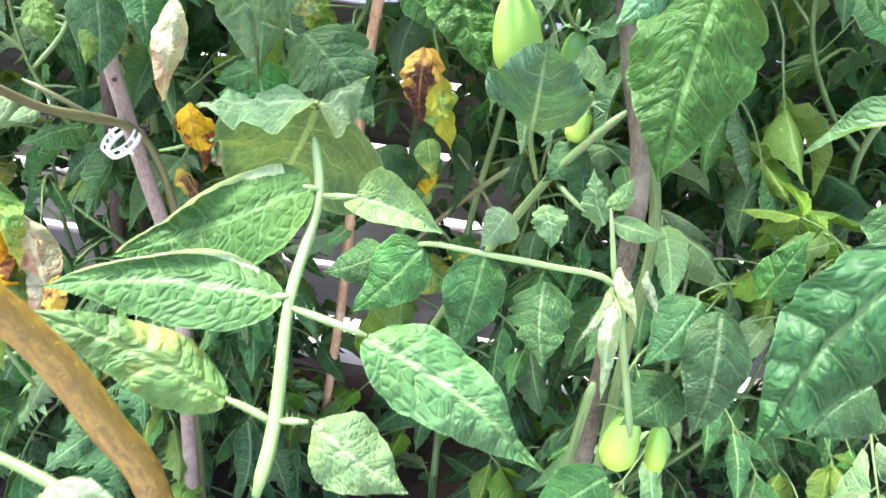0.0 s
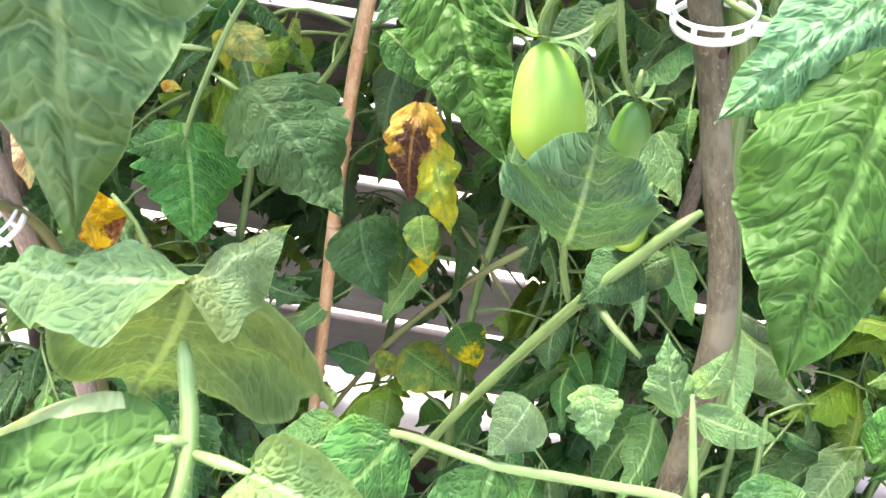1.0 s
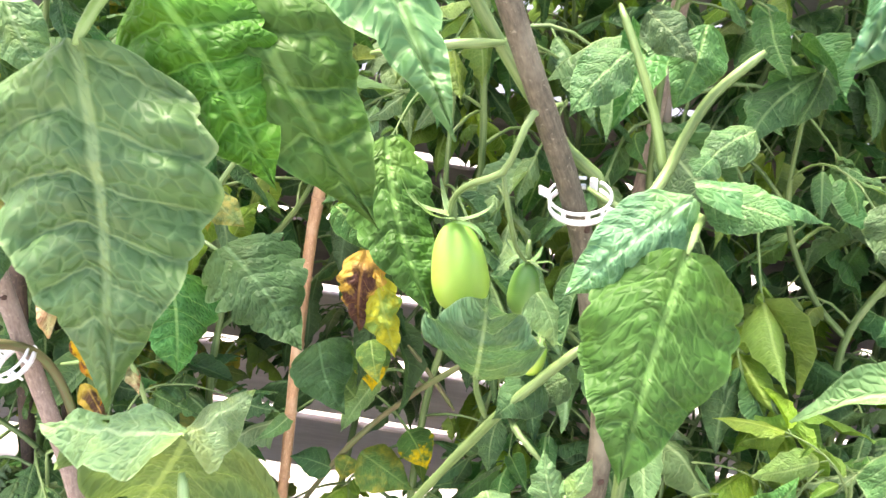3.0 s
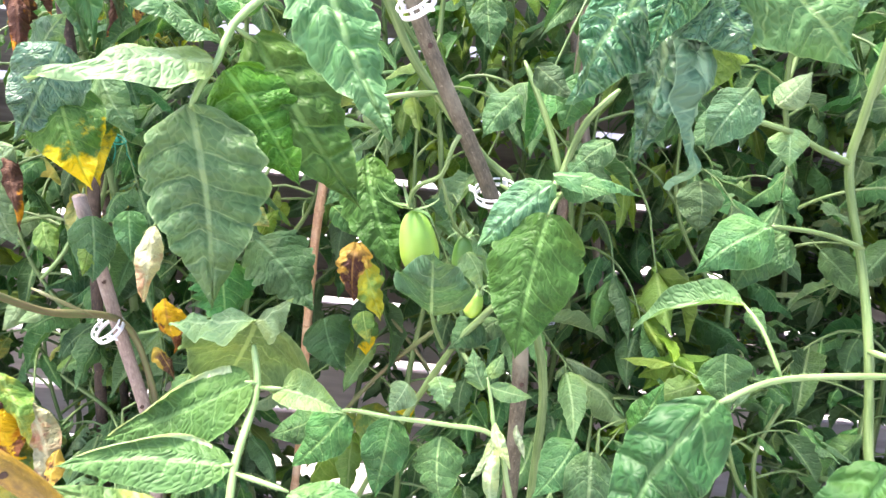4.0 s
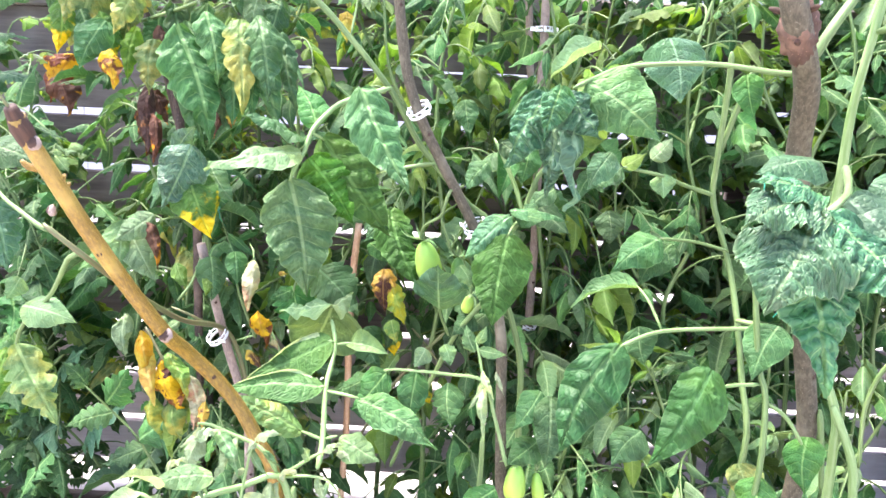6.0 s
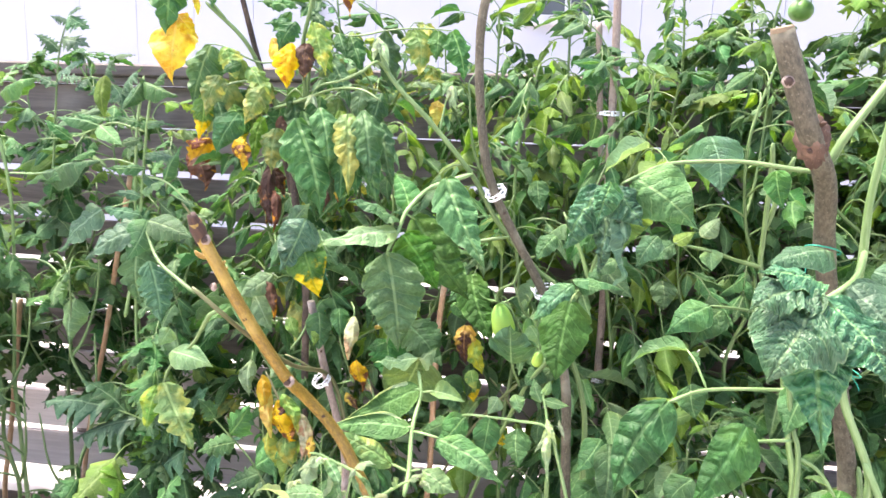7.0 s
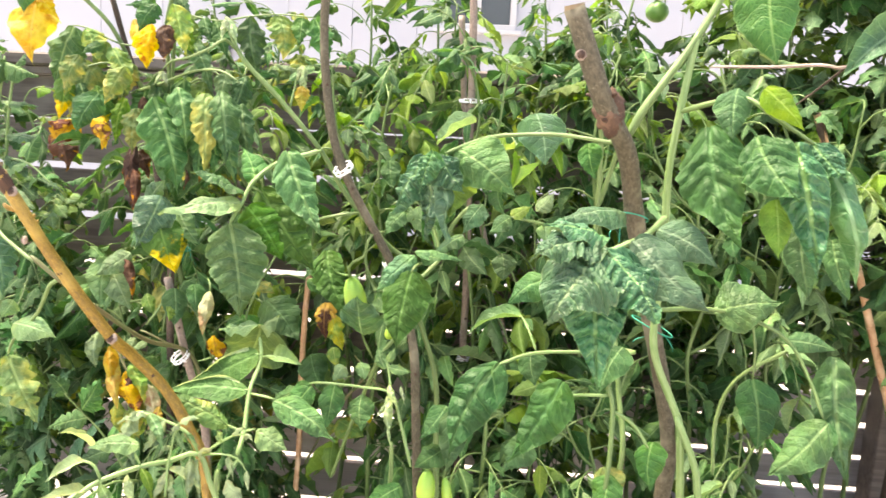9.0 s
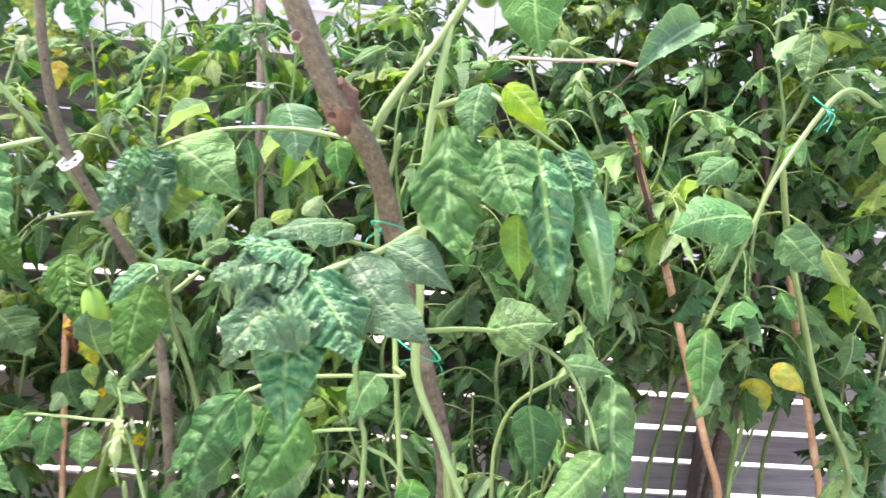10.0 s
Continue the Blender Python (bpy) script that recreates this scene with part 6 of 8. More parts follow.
leaflet(g, (0.014, 0.205, 0.885), (0.023, 0.185, 0.861), 0.22, LEAF_WILT, "curl", (0.09, -0.27, 0.96))
leaflet(g, (0.001, 0.205, 0.903), (-0.010, 0.185, 0.877), 0.19, LEAF_PALE, "curl", (0.25, -0.71, 0.66))
leaflet(g, (-0.017, 0.205, 0.868), (0.026, 0.185, 0.826), 0.37, LEAF_UNDER, "curl", (0.09, -0.27, 0.96))
leaflet(g, (-0.055, 0.205, 0.904), (-0.031, 0.185, 0.922), 0.43, LEAF_UNDER, "curl", (0.10, -0.27, 0.96))
leaflet(g, (-0.173, 0.135, 0.885), (-0.147, 0.126, 0.849), 0.31, LEAF_PALE, "curl", (0.35, -0.66, 0.67))
leaflet(g, (-0.190, 0.124, 0.877), (-0.229, 0.068, 0.886), 0.28, LEAF_UNDER, "fold", (0.15, -0.24, 0.96))
leaflet(g, (-0.204, 0.115, 0.868), (-0.214, 0.080, 0.861), 0.31, LEAF_PALE, "curl", (0.15, -0.24, 0.96))
leaflet(g, (-0.143, 0.154, 0.891), (-0.130, 0.137, 0.845), 0.26, LEAF_UNDER, "curl", (0.75, -0.43, 0.51))
leaflet(g, (-0.117, 0.169, 0.980), (-0.143, 0.126, 0.982), 0.22, LEAF_WILT, "curl", (0.13, -0.27, 0.95))
leaflet(g, (-0.085, 0.189, 0.950), (-0.061, 0.178, 0.921), 0.22, LEAF_PALE, "curl", (-0.46, -0.61, 0.64))
leaflet(g, (-0.093, 0.184, 0.925), (-0.098, 0.156, 0.918), 0.25, LEAF_WILT, "curl", (0.12, -0.27, 0.96))
leaflet(g, (-0.122, 0.020, 0.997), (-0.140, -0.020, 1.029), 0.28, LEAF_UNDER, "fold", (0.12, -0.23, 0.97))
leaflet(g, (-0.099, 0.100, 0.965), (-0.150, 0.060, 0.974), 0.38, LEAF_PALE, "quilt", (0.27, -0.63, 0.73))

# thin upright stems of the rear left plants
plant_m = plant((-1.275, 1.050, 0.000), "thin pale-stemmed tomato plant before the fence")
tube("stem", [(-1.295, 1.000, 1.446), (-1.244, 1.000, 1.321), (-1.243, 1.020, 1.166), (-1.263, 1.040, 1.018), (-1.323, 1.080, 0.650), (-1.275, 1.050, 0.000)], 0.004, 0.008, STEM_PALE, plant_m)
tube("leaf_stalk", [(-1.263, 1.040, 1.018), (-1.134, 1.000, 1.020), (-1.035, 0.960, 0.943)], 0.004, 0.002, STEM_PALE, plant_m)
tube("leaf_stalk", [(-1.238, 1.010, 1.252), (-1.122, 0.990, 1.259), (-1.003, 0.960, 1.290)], 0.0035, 0.002, STEM_PALE, plant_m)
tube("leaf_stalk", [(-1.251, 1.000, 1.335), (-1.316, 0.980, 1.274), (-1.370, 0.950, 1.145)], 0.0035, 0.002, STEM_PALE, plant_m)
leaflet(plant_m, (-1.235, 1.000, 1.455), (-1.104, 0.970, 1.494), 0.4, LEAF_MID, "hang", (0.1, -0.5, 0.85))
leaflet(plant_m, (-1.122, 0.990, 1.259), (-0.937, 0.950, 1.301), 0.34, LEAF_MID, "hang", (0.1, -0.6, 0.8))
leaflet(plant_m, (-1.035, 0.960, 0.943), (-1.051, 0.950, 0.820), 0.5, LEAF_PALE, "hang", (0.2, -0.9, 0.4))
leaflet(plant_m, (-1.086, 0.980, 1.012), (-1.076, 0.970, 0.914), 0.3, LEAF_PALE, "curl", (0.2, -0.9, 0.4))
leaflet(plant_m, (-1.256, 1.030, 1.069), (-1.147, 1.000, 1.089), 0.4, LEAF, "quilt", (0.1, -0.6, 0.8))
leaflet(plant_m, (-1.316, 0.980, 1.274), (-1.426, 0.940, 1.089), 0.4, LEAF_MID, "hang", (0.3, -0.8, 0.5))
leaflet(plant_m, (-1.362, 1.040, 0.930), (-1.414, 1.000, 0.771), 0.5, LEAF, "hang", (0.3, -0.8, 0.5))
plant_n = plant((-0.874, 1.000, 0.000), "thin upright tomato plant with drooping pale leaves")
tube("stem", [(-0.818, 0.960, 1.508), (-0.846, 0.970, 1.396), (-0.860, 0.980, 1.309), (-0.878, 1.000, 1.204), (-0.910, 1.030, 0.840), (-0.874, 1.000, 0.000)], 0.004, 0.007, STEM_PALE, plant_n)
tube("leaf_stalk", [(-0.856, 0.980, 1.352), (-0.892, 0.950, 1.338), (-0.921, 0.930, 1.388)], 0.003, 0.002, STEM_PALE, plant_n)
tube("leaf_stalk", [(-0.870, 0.990, 1.264), (-0.771, 0.950, 1.259), (-0.696, 0.920, 1.217)], 0.003, 0.002, STEM_PALE, plant_n)
leaflet(plant_n, (-0.920, 0.960, 1.506), (-0.911, 0.940, 1.402), 0.34, LEAF_LIME, "quilt", (0.2, -0.9, 0.4))
leaflet(plant_n, (-0.819, 0.960, 1.495), (-0.718, 0.930, 1.463), 0.4, LEAF_MID, "hang", (0.2, -0.6, 0.75))
leaflet(plant_n, (-0.822, 0.960, 1.497), (-0.862, 0.930, 1.424), 0.45, LEAF, "hang", (0.2, -0.8, 0.5))
leaflet(plant_n, (-0.921, 0.930, 1.388), (-0.853, 0.910, 1.345), 0.5, LEAF_PALE, "soft", (0.2, -0.6, 0.75))
leaflet(plant_n, (-0.921, 0.930, 1.388), (-1.026, 0.920, 1.405), 0.3, LEAF_MID, "hang", (0.2, -0.5, 0.85))
leaflet(plant_n, (-0.771, 0.950, 1.259), (-0.718, 0.940, 1.346), 0.34, LEAF_MID, "hang", (0.2, -0.7, 0.65))
leaflet(plant_n, (-0.875, 1.000, 1.189), (-0.824, 0.970, 1.130), 0.5, LEAF, "hang", (0.2, -0.8, 0.5))

# buds and string
leaflet(plant_a, (-0.167, 0.635, 1.583), (-0.156, 0.620, 1.549), 0.3, LEAF_WILT, "curl", (0.21, -0.93, 0.29))
leaflet(plant_a, (-0.167, 0.635, 1.583), (-0.141, 0.620, 1.531), 0.3, LEAF_WILT, "curl", (0.21, -0.93, 0.30))
leaflet(plant_a, (-0.167, 0.635, 1.583), (-0.170, 0.620, 1.538), 0.3, LEAF_WILT, "curl", (0.21, -0.93, 0.29))
leaflet(plant_a, (-0.293, 0.635, 1.476), (-0.275, 0.620, 1.450), 0.3, LEAF_WILT, "curl", (0.28, -0.89, 0.35))
leaflet(plant_a, (-0.293, 0.635, 1.476), (-0.303, 0.620, 1.449), 0.3, LEAF_WILT, "curl", (0.28, -0.89, 0.35))
leaflet(plant_a, (-0.033, 0.690, 1.501), (-0.042, 0.685, 1.469), 0.35, LEAF_WILT, "curl", (0.13, -0.93, 0.34))
leaflet(plant_a, (-0.033, 0.690, 1.501), (-0.029, 0.685, 1.477), 0.35, LEAF_WILT, "curl", (0.12, -0.93, 0.34))
leaflet(plant_a, (-0.033, 0.690, 1.501), (-0.018, 0.684, 1.470), 0.35, LEAF_WILT, "curl", (0.12, -0.93, 0.34))
leaflet(plant_a, (-0.033, 0.690, 1.501), (-0.035, 0.683, 1.458), 0.35, LEAF_WILT, "curl", (0.12, -0.93, 0.34))
leaflet(plant_a, (-0.033, 0.690, 1.501), (-0.021, 0.682, 1.455), 0.35, LEAF_WILT, "curl", (0.12, -0.93, 0.34))
tube("flower_stalk", [(-0.050, 0.660, 1.414), (-0.045, 0.680, 1.457), (-0.039, 0.690, 1.495), (-0.031, 0.690, 1.499)], 0.003, 0.0015, STEM, stem)
string = tube("garden_string", [(-1.287, 1.150, 0.800), (-1.204, 1.180, 0.818), (-1.129, 1.250, 0.837)], .0011, .0011, TWINE_PALE, None, label="thin pale string tied between two canes", swell=0)
tagged(string, category="string")

# right-hand plant with a pale stem
tube("stem", [(1.402, 0.620, 1.501), (1.319, 0.600, 1.518), (1.199, 0.520, 1.394), (1.158, 0.500, 1.305), (1.125, 0.500, 1.198), (1.104, 0.500, 1.132)], 0.0058, 0.003, STEM, plant_h)
tube("stem", [(1.199, 0.520, 1.394), (1.279, 0.620, 1.270), (1.374, 0.700, 1.112), (1.464, 0.750, 0.940), (1.578, 0.780, 0.736), (1.250, 0.850, 0.000)], 0.006, 0.01, STEM, plant_h)
leaflet(plant_h, (1.153, 0.500, 1.313), (1.015, 0.478, 1.280), 0.55, LEAF, "soft", (-0.35, -0.83, 0.43), lobes=0.15)
leaflet(plant_h, (1.122, 0.500, 1.189), (1.139, 0.520, 1.222), 0.5, LEAF, "quilt", (-0.36, -0.80, 0.48))
leaflet(plant_h, (1.107, 0.500, 1.132), (1.108, 0.479, 1.007), 0.4, LEAF, "quilt", (-0.33, -0.76, 0.56))
leaflet(plant_h, (1.231, 0.550, 1.288), (1.309, 0.520, 1.216), 0.6, LEAF, "quilt", (-0.43, -0.78, 0.45), lobes=0.12)
leaflet(plant_h, (1.404, 0.900, 0.916), (1.415, 0.883, 0.817), 0.62, LEAF_LEMON, "soft", (-0.38, -0.73, 0.58))
leaflet(plant_h, (1.430, 0.880, 0.953), (1.502, 0.864, 0.900), 0.55, LEAF_LEMON, "soft", (-0.41, -0.73, 0.55))
leaflet(plant_h, (1.199, 0.700, 1.394), (1.129, 0.686, 1.340), 0.6, LEAF, "quilt", (-0.35, -0.86, 0.38))
leaflet(plant_h, (1.306, 0.700, 1.619), (1.294, 0.686, 1.531), 0.6, LEAF, "quilt", (-0.44, -0.86, 0.26))
leaflet(plant_h, (1.104, 0.700, 1.621), (0.985, 0.660, 1.519), 0.4, LEAF_BLUE, "fold", (-0.30, -0.92, 0.26))

# bare twig among the rear plants
tube("dry_twig", [(0.796, 0.850, 1.544), (0.897, 0.760, 1.542), (0.972, 0.730, 1.547), (1.015, 0.720, 1.544), (1.088, 0.800, 1.589), (1.184, 0.950, 1.652)], 0.0035, 0.0045, BARK_PINK, plant_k)
s = tube("dry_twig", [(1.015, 0.720, 1.544), (1.006, 0.800, 1.510), (0.993, 0.900, 1.471)], 0.003, 0.002, BARK_DARK, plant_k)

# drooping, half-yellow foliage of the sick plant
tube("shoot", [(-0.426, 0.970, 1.263), (-0.420, 0.970, 1.400), (-0.408, 0.970, 1.561), (-0.397, 0.970, 1.704), (-0.391, 0.970, 1.755)], 0.0060, 0.0035, STEM, plant_c)
tube("leaf_stalk", [(-0.414, 0.970, 1.508), (-0.465, 0.970, 1.546), (-0.536, 0.970, 1.547), (-0.622, 0.970, 1.582), (-0.666, 0.970, 1.584)], 0.0030, 0.0018, STEM, plant_c)
tube("leaf_stalk", [(-0.418, 0.970, 1.434), (-0.480, 0.970, 1.479), (-0.551, 0.970, 1.490), (-0.609, 0.970, 1.502)], 0.0030, 0.0018, STEM, plant_c)
tube("leaf_stalk", [(-0.411, 0.970, 1.548), (-0.352, 0.970, 1.510), (-0.282, 0.970, 1.498), (-0.237, 0.970, 1.487)], 0.0030, 0.0018, STEM, plant_c)
tube("leaf_stalk", [(-0.420, 0.970, 1.400), (-0.380, 0.970, 1.455), (-0.338, 0.970, 1.473), (-0.302, 0.970, 1.407)], 0.0030, 0.0018, STEM, plant_c)
tube("leaf_stalk", [(-0.414, 1.000, 1.629), (-0.320, 1.000, 1.612), (-0.237, 1.000, 1.625), (-0.168, 1.000, 1.632), (-0.083, 1.000, 1.628)], 0.0030, 0.0018, STEM, plant_c)
tube("leaf_stalk", [(-0.417, 0.970, 1.454), (-0.444, 0.970, 1.487), (-0.483, 0.970, 1.452), (-0.515, 0.970, 1.507)], 0.0030, 0.0018, STEM, plant_c)
leaflet(plant_c, (-0.646, 0.960, 1.583), (-0.686, 0.940, 1.442), 0.52, LEAF, "crinkle", (0.2, -0.99, 0.36), lobes=0.16)
leaflet(plant_c, (-0.614, 0.960, 1.579), (-0.573, 0.940, 1.502), 0.55, LEAF_YELLOWING, "crinkle", (0.18, -1.01, 0.36), lobes=0.16)
leaflet(plant_c, (-0.572, 0.960, 1.553), (-0.595, 0.940, 1.468), 0.50, LEAF_LIME, "crinkle", (0.45, -0.74, 0.5), lobes=0.16)
leaflet(plant_c, (-0.587, 0.930, 1.501), (-0.642, 0.910, 1.372), 0.62, LEAF_YELLOWING, "crinkle", (0.2, -0.84, 0.32), lobes=0.16)
leaflet(plant_c, (-0.576, 0.960, 1.482), (-0.566, 0.940, 1.346), 0.50, LEAF_DEEP, "crinkle", (0.18, -0.99, 0.3), lobes=0.16)
leaflet(plant_c, (-0.544, 0.960, 1.490), (-0.542, 0.940, 1.393), 0.50, LEAF_LIME, "crinkle", (0.45, -0.73, 0.51), lobes=0.16)
leaflet(plant_c, (-0.665, 0.990, 1.432), (-0.698, 0.970, 1.387), 0.60, LEAF, "crinkle", (0.41, -0.96, 0.33), lobes=0.16)
leaflet(plant_c, (-0.511, 0.960, 1.507), (-0.527, 0.940, 1.402), 0.45, LEAF_YELLOWING, "crinkle", (0.35, -0.77, 0.53), lobes=0.16)
leaflet(plant_c, (-0.476, 0.960, 1.452), (-0.494, 0.940, 1.355), 0.45, LEAF, "crinkle", (0.44, -1.0, 0.44), lobes=0.16)
leaflet(plant_c, (-0.439, 0.940, 1.471), (-0.423, 0.920, 1.318), 0.30, LEAF_DEEP, "crinkle", (0.36, -0.85, 0.28), lobes=0.16)
leaflet(plant_c, (-0.410, 0.930, 1.441), (-0.369, 0.910, 1.294), 0.32, LEAF, "crinkle", (0.29, -1.0, 0.56), lobes=0.16)
leaflet(plant_c, (-0.378, 0.950, 1.474), (-0.365, 0.930, 1.320), 0.34, LEAF, "crinkle", (0.43, -0.83, 0.33), lobes=0.16)
leaflet(plant_c, (-0.334, 0.960, 1.470), (-0.344, 0.940, 1.369), 0.42, LEAF_LIME, "crinkle", (0.45, -0.82, 0.54), lobes=0.16)
leaflet(plant_c, (-0.291, 0.940, 1.408), (-0.256, 0.920, 1.286), 0.44, LEAF, "crinkle", (0.43, -0.85, 0.37), lobes=0.16)
leaflet(plant_c, (-0.323, 0.970, 1.417), (-0.330, 0.950, 1.310), 0.40, LEAF_DEEP, "crinkle", (0.34, -0.87, 0.28), lobes=0.16)
leaflet(plant_c, (-0.235, 0.960, 1.486), (-0.263, 0.940, 1.385), 0.45, LEAF, "crinkle", (0.23, -0.74, 0.24), lobes=0.16)
leaflet(plant_c, (-0.279, 0.960, 1.498), (-0.288, 0.940, 1.419), 0.50, LEAF_PALE, "crinkle", (0.14, -0.8, 0.32), lobes=0.16)
leaflet(plant_c, (-0.237, 1.000, 1.625), (-0.213, 0.980, 1.485), 0.42, LEAF_DEEP, "crinkle", (0.31, -0.86, 0.34), lobes=0.16)
leaflet(plant_c, (-0.168, 1.000, 1.632), (-0.153, 0.980, 1.526), 0.62, LEAF_YELLOWING, "crinkle", (0.48, -0.96, 0.37), lobes=0.16)
leaflet(plant_c, (-0.113, 1.000, 1.628), (-0.115, 0.980, 1.556), 0.55, LEAF, "crinkle", (0.19, -0.8, 0.32), lobes=0.16)
leaflet(plant_c, (-0.083, 1.000, 1.628), (-0.047, 0.980, 1.516), 0.45, LEAF, "crinkle", (0.25, -0.76, 0.34), lobes=0.16)
leaflet(plant_c, (-0.129, 1.020, 1.545), (-0.107, 1.000, 1.476), 0.50, LEAF_YELLOWING, "crinkle", (0.32, -0.7, 0.26), lobes=0.16)
leaflet(plant_c, (-0.114, 1.020, 1.471), (-0.111, 1.000, 1.409), 0.50, LEAF_YELLOW, "crinkle", (0.14, -0.95, 0.5), lobes=0.16)
leaflet(plant_c, (-0.317, 0.990, 1.611), (-0.282, 0.970, 1.525), 0.50, LEAF, "crinkle", (0.34, -0.94, 0.34), lobes=0.16)
leaflet(plant_c, (-0.374, 0.960, 1.626), (-0.352, 0.940, 1.544), 0.50, LEAF_LIME, "crinkle", (0.18, -0.86, 0.24), lobes=0.16)
leaflet(plant_c, (-0.345, 0.990, 1.617), (-0.316, 0.970, 1.553), 0.50, LEAF, "crinkle", (0.37, -0.71, 0.56), lobes=0.16)
leaflet(plant_c, (-0.449, 0.960, 1.658), (-0.488, 0.940, 1.613), 0.40, LEAF, "crinkle", (0.38, -0.68, 0.23), lobes=0.16)
leaflet(plant_c, (-0.404, 0.960, 1.666), (-0.355, 0.940, 1.611), 0.40, LEAF, "crinkle", (0.22, -0.68, 0.5), lobes=0.16)
leaflet(plant_c, (-0.468, 0.960, 1.676), (-0.521, 0.940, 1.680), 0.40, LEAF_MID, "crinkle", (0.27, -0.69, 0.44), lobes=0.16)
leaflet(plant_c, (-0.646, 0.950, 1.365), (-0.694, 0.930, 1.270), 0.60, LEAF_DYING, "crinkle", (0.41, -0.92, 0.29), lobes=0.16)
leaflet(plant_c, (-0.502, 0.950, 1.280), (-0.500, 0.930, 1.174), 0.34, LEAF_DEAD, "curl", (0.28, -0.98, 0.36), lobes=0.16)
leaflet(plant_c, (-0.490, 0.950, 1.303), (-0.456, 0.930, 1.237), 0.40, LEAF_DEAD, "curl", (0.47, -0.91, 0.22), lobes=0.16)
leaflet(plant_c, (-0.358, 0.950, 1.281), (-0.368, 0.930, 1.203), 0.42, LEAF_YELLOWING, "curl", (0.14, -0.97, 0.5), lobes=0.16)
leaflet(plant_c, (-0.576, 0.950, 1.367), (-0.562, 0.930, 1.301), 0.36, LEAF_YELLOW, "curl", (0.25, -0.93, 0.25), lobes=0.16)
# cut-leaved shoots before the fence cap
tube("shoot", [(-1.220, 1.160, 1.210), (-1.197, 1.160, 1.416), (-1.174, 1.160, 1.571), (-1.138, 1.160, 1.668)], 0.0045, 0.0020, STEM, plant_c)
leaflet(plant_c, (-1.160, 1.140, 1.570), (-1.216, 1.120, 1.611), 0.50, LEAF_BLUE, "quilt", (0.37, -0.63, 0.64), lobes=0.60)
leaflet(plant_c, (-1.148, 1.140, 1.600), (-1.058, 1.120, 1.582), 0.50, LEAF_BLUE, "quilt", (0.04, -0.76, 0.63), lobes=0.60)
leaflet(plant_c, (-1.132, 1.140, 1.645), (-1.167, 1.120, 1.657), 0.50, LEAF_BLUE, "quilt", (0.26, -0.73, 0.58), lobes=0.60)
leaflet(plant_c, (-1.124, 1.140, 1.666), (-1.079, 1.120, 1.681), 0.50, LEAF_BLUE, "quilt", (0.2, -0.69, 0.93), lobes=0.60)
leaflet(plant_c, (-1.170, 1.140, 1.509), (-1.073, 1.120, 1.543), 0.50, LEAF_BLUE, "quilt", (0.06, -0.59, 0.85), lobes=0.60)
leaflet(plant_c, (-1.175, 1.140, 1.478), (-1.237, 1.120, 1.506), 0.50, LEAF_BLUE, "quilt", (0.17, -0.42, 0.74), lobes=0.60)
leaflet(plant_c, (-1.128, 1.140, 1.660), (-1.053, 1.120, 1.626), 0.50, LEAF_BLUE, "quilt", (0.11, -0.63, 0.58), lobes=0.60)
tube("leaf_stalk", [(-0.909, 1.100, 1.336), (-0.946, 1.100, 1.447), (-1.009, 1.100, 1.496), (-1.085, 1.100, 1.500)], 0.0030, 0.0016, STEM, plant_c)
leaflet(plant_c, (-0.956, 1.090, 1.465), (-0.883, 1.070, 1.530), 0.52, LEAF_BLUE, "quilt", (0.17, -0.69, 0.89), lobes=0.60)
leaflet(plant_c, (-0.956, 1.090, 1.465), (-0.992, 1.070, 1.437), 0.52, LEAF_BLUE, "quilt", (0.32, -0.6, 0.58), lobes=0.60)
leaflet(plant_c, (-1.003, 1.090, 1.496), (-0.955, 1.070, 1.552), 0.52, LEAF_BLUE, "quilt", (0.11, -0.69, 0.64), lobes=0.60)
leaflet(plant_c, (-1.006, 1.090, 1.496), (-1.037, 1.070, 1.456), 0.52, LEAF_BLUE, "quilt", (0.1, -0.47, 0.62), lobes=0.60)
leaflet(plant_c, (-1.043, 1.090, 1.501), (-1.019, 1.070, 1.544), 0.52, LEAF_BLUE, "quilt", (0.04, -0.45, 0.77), lobes=0.60)
leaflet(plant_c, (-1.068, 1.090, 1.500), (-1.120, 1.070, 1.492), 0.52, LEAF_BLUE, "quilt", (0.38, -0.63, 0.89), lobes=0.60)
leaflet(plant_c, (-1.048, 1.090, 1.498), (-1.072, 1.070, 1.464), 0.52, LEAF_BLUE, "quilt", (0.26, -0.5, 0.84), lobes=0.60)
leaflet(plant_c, (-0.940, 1.090, 1.447), (-0.853, 1.070, 1.474), 0.52, LEAF_BLUE, "quilt", (0.2, -0.75, 0.65), lobes=0.60)
leaflet(plant_c, (-0.979, 1.090, 1.485), (-0.944, 1.070, 1.424), 0.52, LEAF_BLUE, "quilt", (0.33, -0.46, 0.9), lobes=0.60)
# pale-stemmed plant beside the tall cane
tube("shoot", [(-0.916, 0.990, 0.894), (-0.873, 0.990, 1.078), (-0.851, 0.990, 1.241), (-0.833, 0.990, 1.385), (-0.814, 0.990, 1.486)], 0.0060, 0.0036, STEM_PALE, plant_c)
leaflet(plant_c, (-0.830, 0.970, 1.392), (-0.898, 0.950, 1.407), 0.34, LEAF_MID, "quilt", (0.24, -0.54, 0.85), lobes=0.20)
leaflet(plant_c, (-0.834, 0.970, 1.357), (-0.911, 0.950, 1.337), 0.36, LEAF, "quilt", (0.35, -0.49, 0.75), lobes=0.20)
leaflet(plant_c, (-0.831, 0.970, 1.286), (-0.922, 0.950, 1.283), 0.34, LEAF_MID, "quilt", (0.36, -0.53, 0.66), lobes=0.20)
